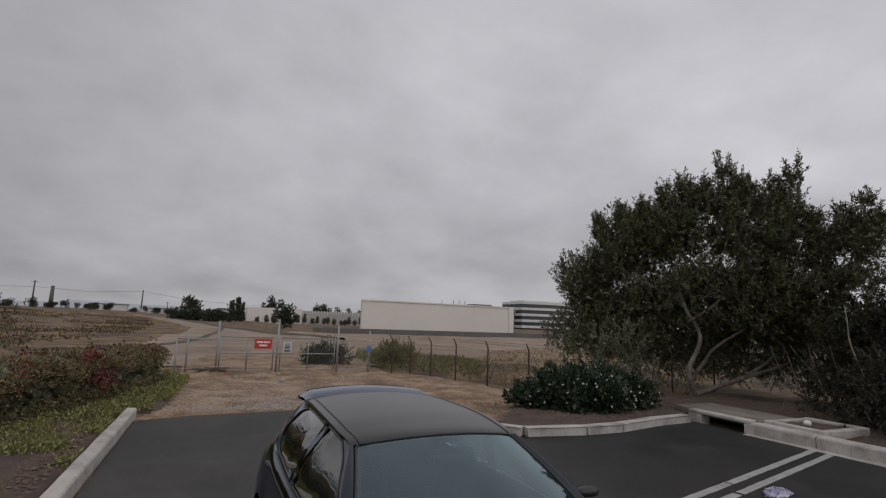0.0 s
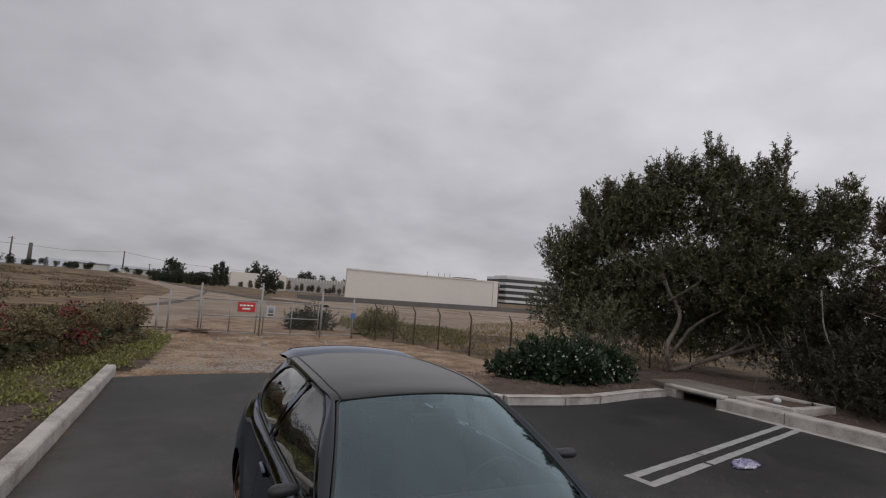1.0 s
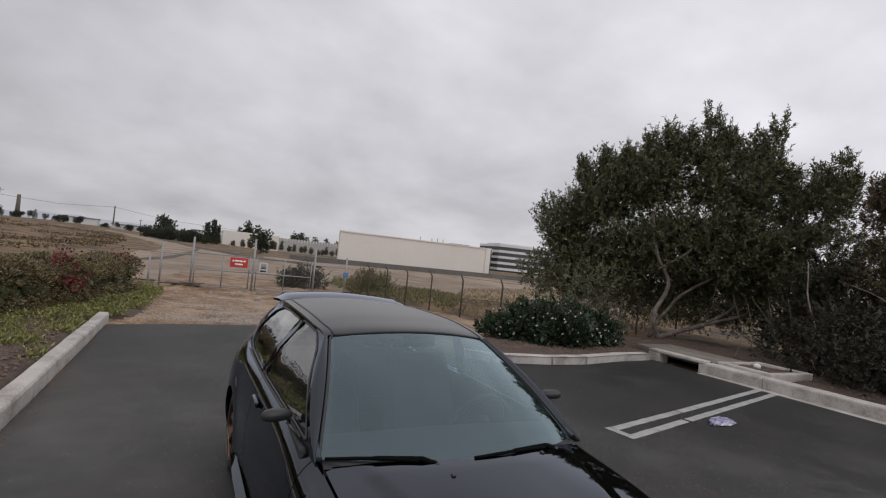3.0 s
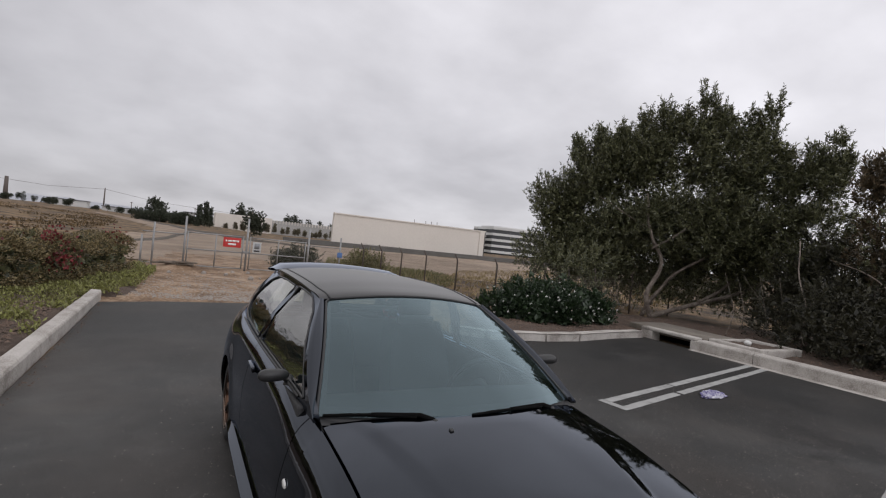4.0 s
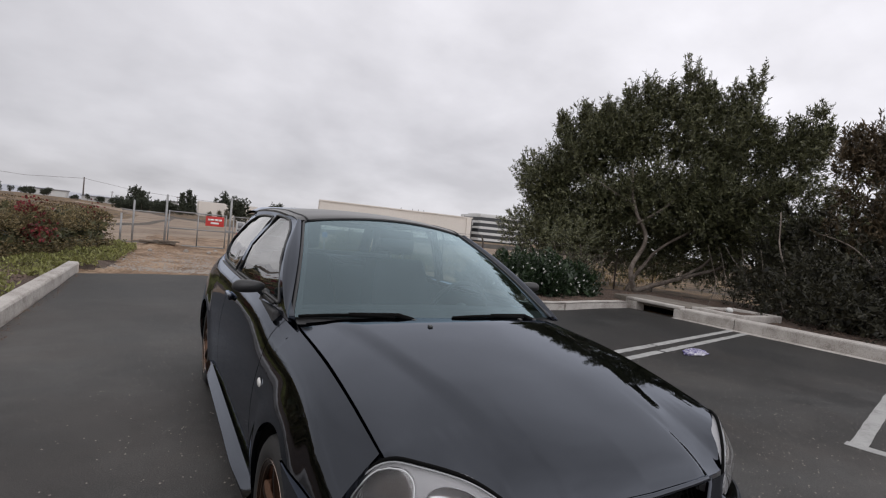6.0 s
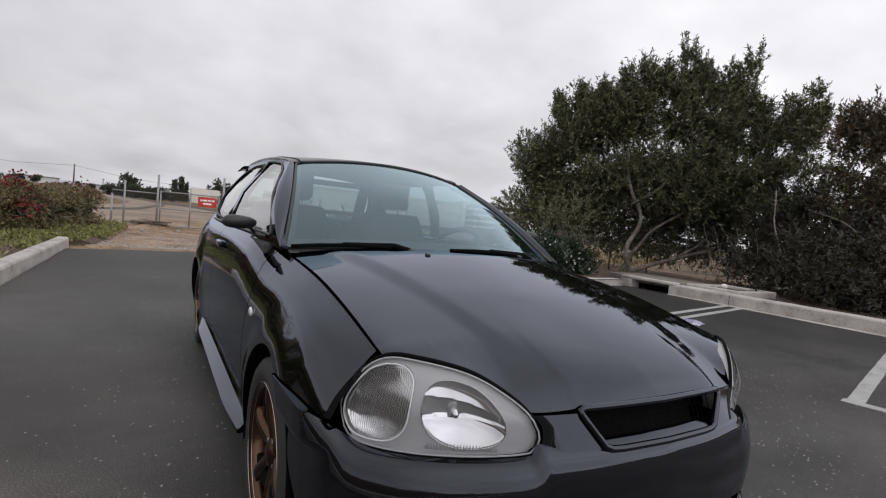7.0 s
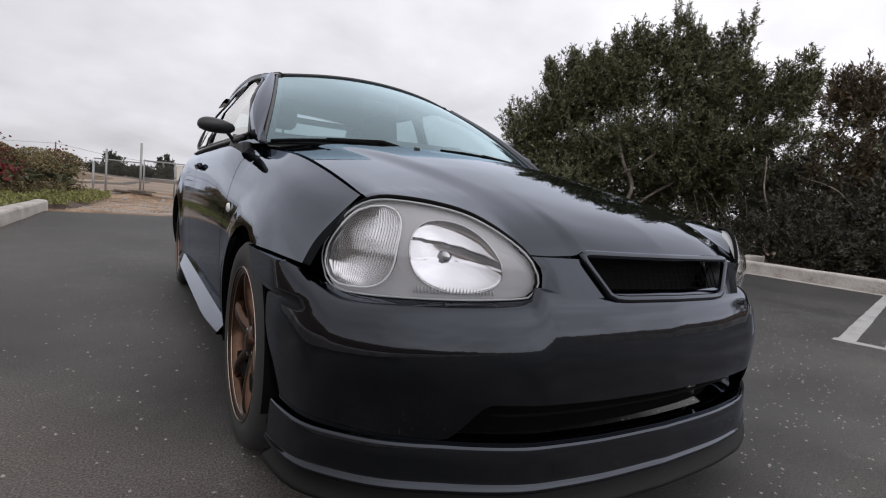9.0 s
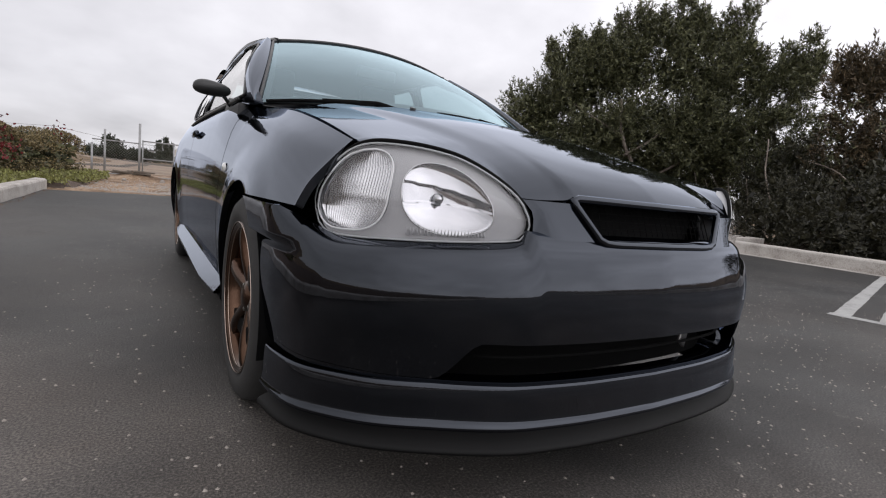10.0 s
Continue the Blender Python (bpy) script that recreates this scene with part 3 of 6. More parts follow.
    if y < 9.9 - 0.1 * x:
        y += 0.6
    return x, y, 0.02 * smooth_step(9.7, 11, y) + dirt_lift(x, y) * smooth_step(9.7, 11.0, y)


def grit_place(rng):
    return rng.uniform(-2.3, 7.8) * rng.uniform(0.3, 1), rng.uniform(-1.5, 8.5) * rng.uniform(0.3, 1), 0.0


def litter_place(rng):
    x, y = rng.uniform(8.3, 12), rng.uniform(-4, 9)
    return x, y, bed(x, y)


def island_place(rng):
    x = rng.uniform(4.0, 8.2)
    y = rng.uniform(6.95, 9.5)
    return x, y, bed(x, y)


def verge_place(rng):
    x, y = -2.7 - abs(rng.gauss(0, 0.9)), rng.uniform(1, 9.5)
    return x, y, 0.12


scatter_chips("gravel", 7000, gravel_place, 0.026, STONE, "loose grey gravel on the dirt before the gate")
scatter_chips("grit", 7000, grit_place, 0.0055, STONE, "pale grit and small chips on the asphalt")
scatter_chips("leaf_litter", 3000, litter_place, 0.035, CHIP, "brown leaf litter under the trees")
scatter_chips("wood_chips", 1800, island_place, 0.03, CHIP, "brown wood chips beside the bush")
scatter_chips("bark_mulch", 3000, verge_place, 0.03, CHIP, "reddish bark mulch behind the kerb")


def kerb_grit(rng):
    return -2.36 + abs(rng.gauss(0, 0.05)), rng.uniform(3, 9.4), 0.0


scatter_chips("kerb_debris", 160, kerb_grit, 0.014, CHIP, "small debris swept against the kerb")

# ---------------------------------------------------------------- the parked car
# car axes: x across, nose towards -y, wheels on z = 0
PAINT = shader("black_paint", (0.0004, 0.0004, 0.0006), 0.5, Specular_IOR_Level=0.0)


def paint_relief():
    """Clear coat over black: a bluish gloss that grows at grazing angles, dulled by dust, with faint orange peel."""
    nt = PAINT.node_tree
    l = nt.links
    b = nt.nodes["Principled BSDF"]
    out = nt.nodes["Material Output"]
    geo = nt.nodes.new("ShaderNodeNewGeometry")
    wave = node(PAINT, "ShaderNodeTexNoise", Scale=260.0, Detail=2.0)
    slow = node(PAINT, "ShaderNodeTexNoise", Scale=5.0, Detail=2.0)
    dust = node(PAINT, "ShaderNodeTexNoise", Scale=9.0, Detail=7.0, Roughness=0.7)
    for n in (wave, slow, dust):
        l.new(geo.outputs["Position"], n.inputs["Vector"])
    b1 = node(PAINT, "ShaderNodeBump", Strength=0.012, Distance=0.002)
    b2 = node(PAINT, "ShaderNodeBump", Strength=0.06, Distance=0.01)
    l.new(wave.outputs["Fac"], b1.inputs["Height"])
    l.new(slow.outputs["Fac"], b2.inputs["Height"])
    l.new(b1.outputs[0], b2.inputs["Normal"])
    coat = node(PAINT, "ShaderNodeBsdfGlossy", Color=(0.81, 0.875, 1.0, 1))
    l.new(b2.outputs[0], coat.inputs["Normal"])
    r = nt.nodes.new("ShaderNodeMapRange")
    r.inputs["To Min"].default_value, r.inputs["To Max"].default_value = 0.0, 0.05
    l.new(dust.outputs["Fac"], r.inputs["Value"])
    l.new(r.outputs[0], coat.inputs["Roughness"])
    face = node(PAINT, "ShaderNodeFresnel", IOR=1.60)
    l.new(b2.outputs[0], face.inputs["Normal"])
    mx = nt.nodes.new("ShaderNodeMixShader")
    l.new(face.outputs[0], mx.inputs[0])
    l.new(b.outputs[0], mx.inputs[1])
    l.new(coat.outputs[0], mx.inputs[2])
    l.new(mx.outputs[0], out.inputs["Surface"])


paint_relief()
FADED = varied("weathered_black_paint", [(0.3, (0.004, 0.004, 0.0045)), (0.7, (0.010, 0.010, 0.011))], 6, 120, rough=0.3, bump=0.04, depth=0.001, IOR=1.42)
TRIM = varied("black_plastic", [(0.3, (0.012, 0.012, 0.012)), (0.7, (0.022, 0.022, 0.023))], 8, 300, rough=0.45, bump=0.15, depth=0.001)
RUBBER = varied("tyre_rubber", [(0.3, (0.012, 0.012, 0.012)), (0.7, (0.025, 0.024, 0.023))], 12, 200, rough=0.75, bump=0.2, depth=0.001)
GLASS = pane_material("windscreen_glass", (0.78, 0.95, 1.0), 0.54, 2.05, 0.0, (0.72, 0.92, 1.0))
SIDEGLASS = pane_material("side_glass", (0.82, 0.95, 0.93), 0.75, 1.55)
LENS = pane_material("lamp_lens", (1.0, 1.0, 1.0), 0.97, 1.36, 0.0)
CHROME = shader("mirror_silver", (0.88, 0.88, 0.89), 0.05, 1.0)
REFLECTOR = shader("lamp_reflector", (0.50, 0.50, 0.52), 0.08, 1.0)
SILVER = varied("lamp_bezel", [(0.3, (0.29, 0.29, 0.30)), (0.7, (0.36, 0.36, 0.37))], 10, 200, rough=0.45, bump=0.03, depth=0.001, Metallic=0.1)
FLUTED = shader("fluted_reflector", (0.50, 0.50, 0.51), 0.12, 1.0)
BRONZE = varied("bronze_alloy", [(0.3, (0.060, 0.034, 0.023)), (0.7, (0.10, 0.060, 0.041))], 10, 200, rough=0.22, bump=0.05, depth=0.001, Metallic=1.0)
LIPMETAL = shader("machined_lip", (0.42, 0.34, 0.29), 0.18, 1.0)
STEEL = shader("brake_steel", (0.25, 0.24, 0.23), 0.35, 1.0)
CLOTH = varied("seat_cloth", [(0.3, (0.016, 0.016, 0.017)), (0.7, (0.026, 0.026, 0.028))], 10, 250, rough=0.9, bump=0.3, depth=0.002)
DASH = varied("dash_plastic", [(0.3, (0.018, 0.018, 0.019)), (0.7, (0.028, 0.028, 0.029))], 10, 250, rough=0.7, bump=0.2, depth=0.001)
AMBERWHITE = shader("clear_marker", (0.6, 0.6, 0.58), 0.15, 0.0, Coat_Weight=1.0)

CAR = thing("hatchback_car", "black three-door hatchback car with bronze wheels parked on asphalt", "car", at=(-0.058, 0.028, 0))
CAR.scale = (0.948, 0.909, 0.97)
CAR.rotation_euler.z = 0.011

# --- nose: one plan curve, pushed out by an amount that depends on height
PLAN = [(0.0, 0.0, 0.044), (0.19, 0.19, 0.053), (0.30, 0.30, 0.067), (0.39, 0.38, 0.084), (0.53, 0.50, 0.140), (0.65, 0.60, 0.208),
        (0.745, 0.666, 0.282), (0.815, 0.702, 0.342), (0.90, 0.718, 0.425), (0.98, 0.722, 0.50), (1.25, 0.726, 0.77)]
PUSH = [(0.12, 0.028), (0.20, 0.034), (0.28, 0.044), (0.33, 0.052), (0.38, 0.0585), (0.42, 0.0605), (0.44, 0.0600), (0.465, 0.0583), (0.49, 0.0550), (0.51, 0.0518),
        (0.53, 0.0475), (0.545, 0.0430), (0.557, 0.0370), (0.566, 0.0300), (0.574, 0.0200), (0.579, 0.0110), (0.584, 0.002), (0.60, 0.0005), (0.62, 0.0), (0.65, -0.006), (0.70, -0.026), (0.735, -0.048)]


def smooth(a, b, v):
    t = min(max((v - a) / (b - a), 0.0), 1.0)
    return t * t * (3 - 2 * t)


def nose(s, z, out=0.0, push=True):
    """A point of the nose: s runs along the plan curve from the middle, negative to the other side."""
    sign = -1 if s < 0 else 1
    s = abs(s)
    x, y = spline(PLAN, s)
    x1, y1 = spline(PLAN, min(s + 0.004, 1.25))
    x0, y0 = spline(PLAN, max(s - 0.004, 0.0))
    if s < 0.004:
        x0, y0 = -x1, y1
    t = Vector((x1 - x0, y1 - y0)).normalized()
    o = spline(PUSH, z) if push else 0.0
    if push and z > 0.5:
        o += (0.079 - o) * smooth(0.80, 0.90, s) * smooth(0.60, 0.588, z)
    o += out
    return Vector((sign * (x + t.y * o), y - t.x * o, z))


# edges of the lamps along s: bottom and top
LAMP_LOW = [(0.368, 0.590), (0.376, 0.568), (0.39, 0.560), (0.46, 0.552), (0.56, 0.545), (0.66, 0.540), (0.74, 0.536), (0.80, 0.540), (0.838, 0.564), (0.850, 0.596)]
LAMP_TOP = [(0.368, 0.595), (0.376, 0.613), (0.40, 0.642), (0.46, 0.678), (0.53, 0.706), (0.60, 0.719), (0.68, 0.724), (0.74, 0.721), (0.785, 0.702), (0.82, 0.666), (0.842, 0.630), (0.850, 0.606)]


def build_bumper():
    def end(z):
        """Where the bumper stops at the wheel arch."""
        return 0.98 + (0.850 - math.sqrt(max(ARCH_R**2 - (z - HUB_Z) ** 2, 0.0)) - 0.50) - 0.004

    def mouth(s):
        return 0.286 + 0.078 * smooth(0.54, 0.44, abs(s))
    vv = [0, 0.02, 0.06] + steps(0.12, 0.72, 12) + [0.77, 0.81, 0.85, 0.88, 0.905, 0.925, 0.945, 0.96, 0.975, 0.987, 1.0]

    def skin(u, v):
        z0 = mouth(u * 0.98)
        s = abs(u) * end(0.56)
        top = min(0.5815, spline(LAMP_LOW, s) - 0.003) if 0.366 < s < 0.852 else 0.5815
        z = z0 + (top - z0) * v
        # the shelf under the lamp sinks with the lamp's lower edge
        low = (0.5815 - top) * min(max((z - 0.44) / (top - 0.44), 0), 1)
        return nose(u * end(z), z, (spline(PUSH, z + low) - spline(PUSH, z)) * (1 - smooth(0.80, 0.90, s)))
    us = [math.copysign(abs(k / 60) ** 0.9, k) for k in range(-60, 61)]
    ob = part("front_bumper", sheet(skin, us, vv, (0, -1, 0), 0.02), PAINT, CAR, "glossy black moulded front bumper")
    part("lower_bar", sheet(lambda s, z: nose(s, z), steps(-0.98, 0.98, 70), [0.276, 0.280, 0.285], (0, -1, 0), 0.03), PAINT, ob)
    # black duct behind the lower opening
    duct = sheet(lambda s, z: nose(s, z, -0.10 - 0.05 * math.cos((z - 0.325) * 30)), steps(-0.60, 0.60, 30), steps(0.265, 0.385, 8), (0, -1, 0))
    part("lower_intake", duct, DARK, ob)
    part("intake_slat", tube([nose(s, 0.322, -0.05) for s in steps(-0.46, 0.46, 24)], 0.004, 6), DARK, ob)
    # small steel plate added to stand for a bright reflection in the duct
    part("tow_eye", box(-0.035, 0.035, -0.004, 0.004, -0.022, 0.022, 0.003), STEEL, ob).matrix_basis = pose(0.22, 0.075, 0.325, 0, 25, 20)
    # body-coloured panels between lamp and grille
    for sign in (1, -1):
        def panel(u, z):
            a = 0.184 + (0.256 - 0.184) * min(max((z - 0.567) / 0.074, 0), 1)
            b = 0.362 + (0.028 if z > 0.615 else 0.0) * (z - 0.615) / 0.025
            w = (0.641 - z) / 0.089
            return nose(sign * (a + (b - a) * u), z, (0.029 * w + 0.006 * w * w) * (1 - 0.7 * smooth(0.7, 1.0, u)), push=False)
        part("nose_panel", sheet(panel, steps(0, 1, 16), [0.552, 0.560, 0.568, 0.578, 0.59, 0.605, 0.62, 0.632, 0.641], (0, -1, 0.3)), PAINT, ob)
    return ob


def build_lip():
    rows = [(0.278, 0.042), (0.2808, 0.0485), (0.2798, 0.0535), (0.275, 0.0555), (0.245, 0.0572), (0.216, 0.0580), (0.2035, 0.0595), (0.2003, 0.0630), (0.196, 0.0645),
            (0.191, 0.0625), (0.184, 0.040)]

    def lip(s, k):
        z, o = rows[k]
        drop = 0.018 * max(0, abs(s) - 0.55) / 0.43
        return nose(s, z - drop, o, push=False)
    ob = part("front_lip", sheet(lip, steps(-0.955, 0.955, 80), range(len(rows)), (0, -1, 0)), PAINT, CAR, "glossy black add-on chin lip")
    rows2 = [(0.186, 0.035), (0.166, 0.045), (0.158, 0.066), (0.152, 0.072), (0.146, 0.070), (0.144, 0.02), (0.150, -0.03)]

    def split(s, k):
        z, o = rows2[k]
        return nose(s, z - 0.012 * max(0, abs(s) - 0.55) / 0.43, o, push=False)
    part("splitter", sheet(split, steps(-0.94, 0.94, 70), range(len(rows2)), (0, -1, 0)), shader("splitter_plastic", (0.004, 0.004, 0.004), 0.6, Specular_IOR_Level=0.15), ob)
    return ob


def build_grille():
    frame_line = []
    corners = [(0.262, 0.648), (0.256, 0.636), (0.205, 0.574), (0.188, 0.567), (0.165, 0.5655)]
    right = [(s, z) for s, z in corners]
    loop = [(s, 0.652) for s in steps(-0.25, 0.25, 20)] + right + [(s, 0.565) for s in steps(0.15, -0.15, 14)] + [(-s, z) for s, z in reversed(right)]
    ob = part("grille", tube([nose(s, z, -0.001 + 0.033 * (0.652 - z) / 0.087, push=False) for s, z in loop], 0.0085, 8, closed=True), PAINT, CAR, "plain black mesh grille with gloss surround")
    # grille depth: shade put into the near-black backing
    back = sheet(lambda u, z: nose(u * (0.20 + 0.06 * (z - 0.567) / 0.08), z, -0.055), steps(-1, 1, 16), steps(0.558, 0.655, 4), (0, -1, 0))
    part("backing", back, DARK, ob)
    wires = []
    for k in range(-12, 13):
        s = k * 0.021
        wires.append(tube([nose(s, 0.566, -0.03), nose(s, 0.65, -0.03)], 0.0011, 4))
    for k in range(5):
        z = 0.578 + k * 0.016
        w = 0.20 + 0.06 * (z - 0.567) / 0.08
        wires.append(tube([nose(s, z, -0.03) for s in steps(-w, w, 12)], 0.0011, 4))
    part("mesh_insert", join(*wires), DARK, ob)
    lip_ = sheet(lambda u, k: nose(u * 0.19, 0.563 + 0.003 * k, 0.037 - 0.09 * k, push=False), steps(-1, 1, 12), [0, 1], (0, 0, 1))
    part("sill", lip_, PAINT, ob)
    return ob


def lamp_point(u, v, out=0.0):
    s = 0.368 + (0.850 - 0.368) * u
    a, b = spline(LAMP_LOW, s), spline(LAMP_TOP, s)
    z = a + (b - a) * v
    return nose(s, z, out + spline(PUSH, max(z, 0.60)), push=False)


def build_lamp(sign):
    def m(p):
        return Vector((sign * p.x, p.y, p.z))
    us = [0, 0.01, 0.025, 0.05, 0.09] + steps(0.14, 0.88, 22) + [0.92, 0.95, 0.975, 0.99, 1.0]
    vs = [0, 0.03, 0.08] + steps(0.15, 0.85, 9) + [0.92, 0.97, 1]
    bulge = lambda u, v: 0.004 + 0.012 * math.sin(math.pi * min(max(u, 0), 1)) * math.sin(math.pi * v)
    cells = ((0.800, 0.50, 0.178, 0.435, 0.62, 0.026, "indicator"), (0.372, 0.47, 0.200, 0.40, 0.84, 0.045, "main_reflector"))

    def cell(cu, cv, ru, rv, power, tilt=0.0):
        pts = []
        for k in range(40):
            t = 2 * math.pi * k / 40
            c, s = math.cos(t), math.sin(t)
            pts.append((cu + ru * math.copysign(abs(c) ** power, c) + tilt * s, cv + rv * math.copysign(abs(s) ** power, s)))
        return pts
    edges = [cell(*c[:5], -0.02 if c[6] == "indicator" else 0.03) for c in cells]
    border = [(u, 0.0) for u in us] + [(1.0, v) for v in steps(0.1, 0.9, 6)] + [(u, 1.0) for u in reversed(us)] + [(0.0, v) for v in steps(0.9, 0.1, 6)]
    ob = part("headlamp", slab(border, edges, lambda u, v: m(lamp_point(u, v, -0.012)), (0, -1, 0), 0, 1), SILVER, CAR, "clear-lensed headlamp with silver bezel")
    # lens
    lens = part("lens", sheet(lambda u, v: m(lamp_point(u, v, bulge(u, v))), us, vs, (0, -1, 0)), LENS, ob)
    lens.visible_shadow = False
    # black shell round the bezel
    rim = [lamp_point(0, 0)] + [lamp_point(u, 0) for u in steps(0.01, 0.99, 30)] + [lamp_point(1, 0.5)] + [lamp_point(u, 1) for u in steps(0.99, 0.01, 30)]
    back = [lamp_point(0, 0, -0.075)] + [lamp_point(u, 0, -0.075) for u in steps(0.01, 0.99, 30)] + [lamp_point(1, 0.5, -0.075)] + [lamp_point(u, 1, -0.075) for u in steps(0.99, 0.01, 30)]
    bm = bmesh.new()
    a = [bm.verts.new(m(p)) for p in rim]
    b = [bm.verts.new(m(p)) for p in back]
    for i in range(len(a)):
        j = (i + 1) % len(a)
        bm.faces.new((a[i], a[j], b[j], b[i]))
    part("housing", bm, SILVER, ob)
    # thin clear-edged lip of the lens
    part("lens_edge", tube([m(p) for p in rim], 0.0022, 6, closed=True), shader("lens_edge", (0.30, 0.31, 0.32), 0.15), ob)
    part("seal", tube([m(lamp_point(u, v, -0.004)) for u, v in [(0, .5)] + [(u, -0.035) for u in steps(0.012, 0.985, 26)] + [(1, .5)] + [(u, 1.03) for u in steps(0.985, 0.012, 26)]], 0.0052, 6, closed=True), DARK, ob)

    # outer indicator: a shallow dish pressed into upright flutes; inner: a smooth bright bowl
    for (cu, cv, ru, rv, pw, depth, name), edge in zip(cells, edges):
        lean = -0.02 if name == "indicator" else 0.03
        if name == "indicator":
            def dish(a, b):
                ct = (1 - abs(b) ** (2 / pw)) ** (pw / 2)
                deep = (1 - a * a) * (1 - b * b)
                ripple = 0.0016 * math.cos(2 * math.pi * 12 * a) * min(1, 6 * (1 - abs(a))) * min(1, 5 * (1 - abs(b)))
                u = cu + ru * ct * a + lean * b
                return m(lamp_point(u, cv + rv * b, -0.013 - depth * deep ** 0.6 + ripple))
            bowl = part(name, sheet(dish, steps(-1, 1, 192), [-0.999, -0.985, -0.95] + steps(-0.88, 0.88, 30) + [0.95, 0.985, 0.999], (0, -1, 0)), FLUTED, ob, "clear indicator with upright flutes")
            part("bezel_edge", tube([m(lamp_point(u, v, -0.002)) for u, v in edge], 0.0019, 6, closed=True), shader("clear_ridge", (0.62, 0.63, 0.64), 0.3), bowl)
            continue
        def facet(a, b):
            """Stepped bowl: an upper and a lower mirror that look up, a middle one that looks down."""
            ct = (1 - abs(b) ** (2 / pw)) ** (pw / 2)
            out = -0.013 - depth * 0.75 * (1 - a * a) ** 0.8 * (1 - b * b) ** 0.8
            slant = 0.014 * a
            if b > 0.30 + slant * 6:
                out += -0.022 * (b - 0.30) + 0.004
            elif b > -0.12 - slant * 4:
                out += 0.006 * (b + 0.12) - 0.004
            else:
                out += -0.006 * (b + 0.12) + 0.003
            return m(lamp_point(cu + ru * ct * a + lean * b, cv + rv * b, min(out, -0.0115)))
        bowl = part(name, sheet(facet, steps(-1, 1, 40), [-0.999, -0.985, -0.95] + steps(-0.88, 0.88, 44) + [0.95, 0.985, 0.999], (0, -1, 0)), REFLECTOR, ob, "bright stepped bowl reflector")
        part("rim", tube([m(lamp_point(u, v, -0.010)) for u, v in edge], 0.0013, 6, closed=True), FLUTED, bowl)
        socket = lamp_point(cu + 0.05, cv + 0.02 * rv, -0.040)
        tip = lamp_point(cu + 0.04, cv, -0.016)
        part("bulb", tube([m(socket), m(socket.lerp(tip, 0.55)), m(socket.lerp(tip, 0.6)), m(tip)], [0.010, 0.010, 0.007, 0.006], 12), FLUTED, bowl, "grey capped bulb")
        bars = []
        for k in range(24):
            u = cu - 0.17 + k * 0.0145
            bars.append(tube([m(lamp_point(u, 0.055, -0.007)), m(lamp_point(u, 0.135, -0.008))], [0.0021, 0.0005], 5))
        part("flutes", join(*bars), SILVER, bowl)
    return ob


# --- bonnet
Z_TOP = [(0.34, 0.728), (0.60, 0.783), (0.85, 0.824), (1.25, 0.860), (1.45, 0.884), (1.7, 0.897), (2.5, 0.905), (3.2, 0.905), (3.7, 0.93), (4.0, 0.95), (4.16, 0.955)]
BON_FRONT = [(0.0, 0.054, 0.657), (0.20, 0.063, 0.655), (0.262, 0.071, 0.653), (0.272, 0.073, 0.6455), (0.385, 0.098, 0.6440), (0.405, 0.115, 0.660), (0.45, 0.152, 0.690), (0.509, 0.203, 0.716), (0.58, 0.268, 0.731), (0.62, 0.300, 0.734), (0.645, 0.322, 0.732)]


def bonnet_crest(y):
    """Height of the bonnet along its middle: a rounded leading edge, then one long even slope."""
    d = y - 0.052
    return 0.655 + 0.036 * (1 - math.exp(-max(d, 0.0) / 0.055)) + 0.218 * d / 1.02


def bonnet(a, b):
    x = abs(a) * 0.645
    yf, zf = spline(BON_FRONT, x)
    xr, yr = abs(a) * 0.655, 1.075 + 0.165 * a * a
    px = x + (xr - x) * b
    y = yf + (yr - yf) * b
    crest = bonnet_crest(y) + 0.024 * math.sin(math.pi * min(max((y - 0.05) / 1.1, 0), 1)) ** 0.8
    edge = spline(Z_TOP, y) + 0.004 if y > 0.34 else 0.734 - 0.30 * (0.34 - y)
    fall = max(0.012, crest - edge)
    z = crest - fall * (px / 0.652) ** 2.2
    # the shut line at the front follows lamps and grille
    z0 = bonnet_crest(yf) - 0.012 * (x / 0.652) ** 2.2
    z += (zf - z0) * (1 - b) ** 9
    # soft raised centre between two creases
    xc = 0.30 + 0.22 * (y - 0.1) / 1.03
    e = min(max((xc + 0.04 - px) / 0.08, 0), 1)
    z += 0.010 * e * e * (3 - 2 * e) * min(1, b * 2.2) * min(1, (1 - b) * 8 + 0.3)
    return Vector((math.copysign(px, a), y, z))


def build_bonnet():
    aa = [k / 60 for k in range(-60, 61)]
    bb = [0, 0.006, 0.015, 0.03, 0.05, 0.08] + steps(0.12, 0.94, 26) + [0.97, 0.99, 1.0]
    ob = part("bonnet", sheet(bonnet, aa, bb, (0, 0, 1), 0.016), PAINT, CAR, "glossy black bonnet mirroring sky and leaves")
    for x, y in ((-0.215, 0.955), (0.30, 1.06)):
        a = x / 0.65
        b = (y - 0.07) / (1.075 + 0.165 * a * a - 0.07)
        p = bonnet(a, b)
        nz = part("washer_nozzle", box(-0.008, 0.008, -0.009, 0.009, -0.006, 0.007, 0.003), TRIM, ob)
        nz.matrix_basis = pose(p.x, p.y, p.z, 12, 0, 0)
    return ob


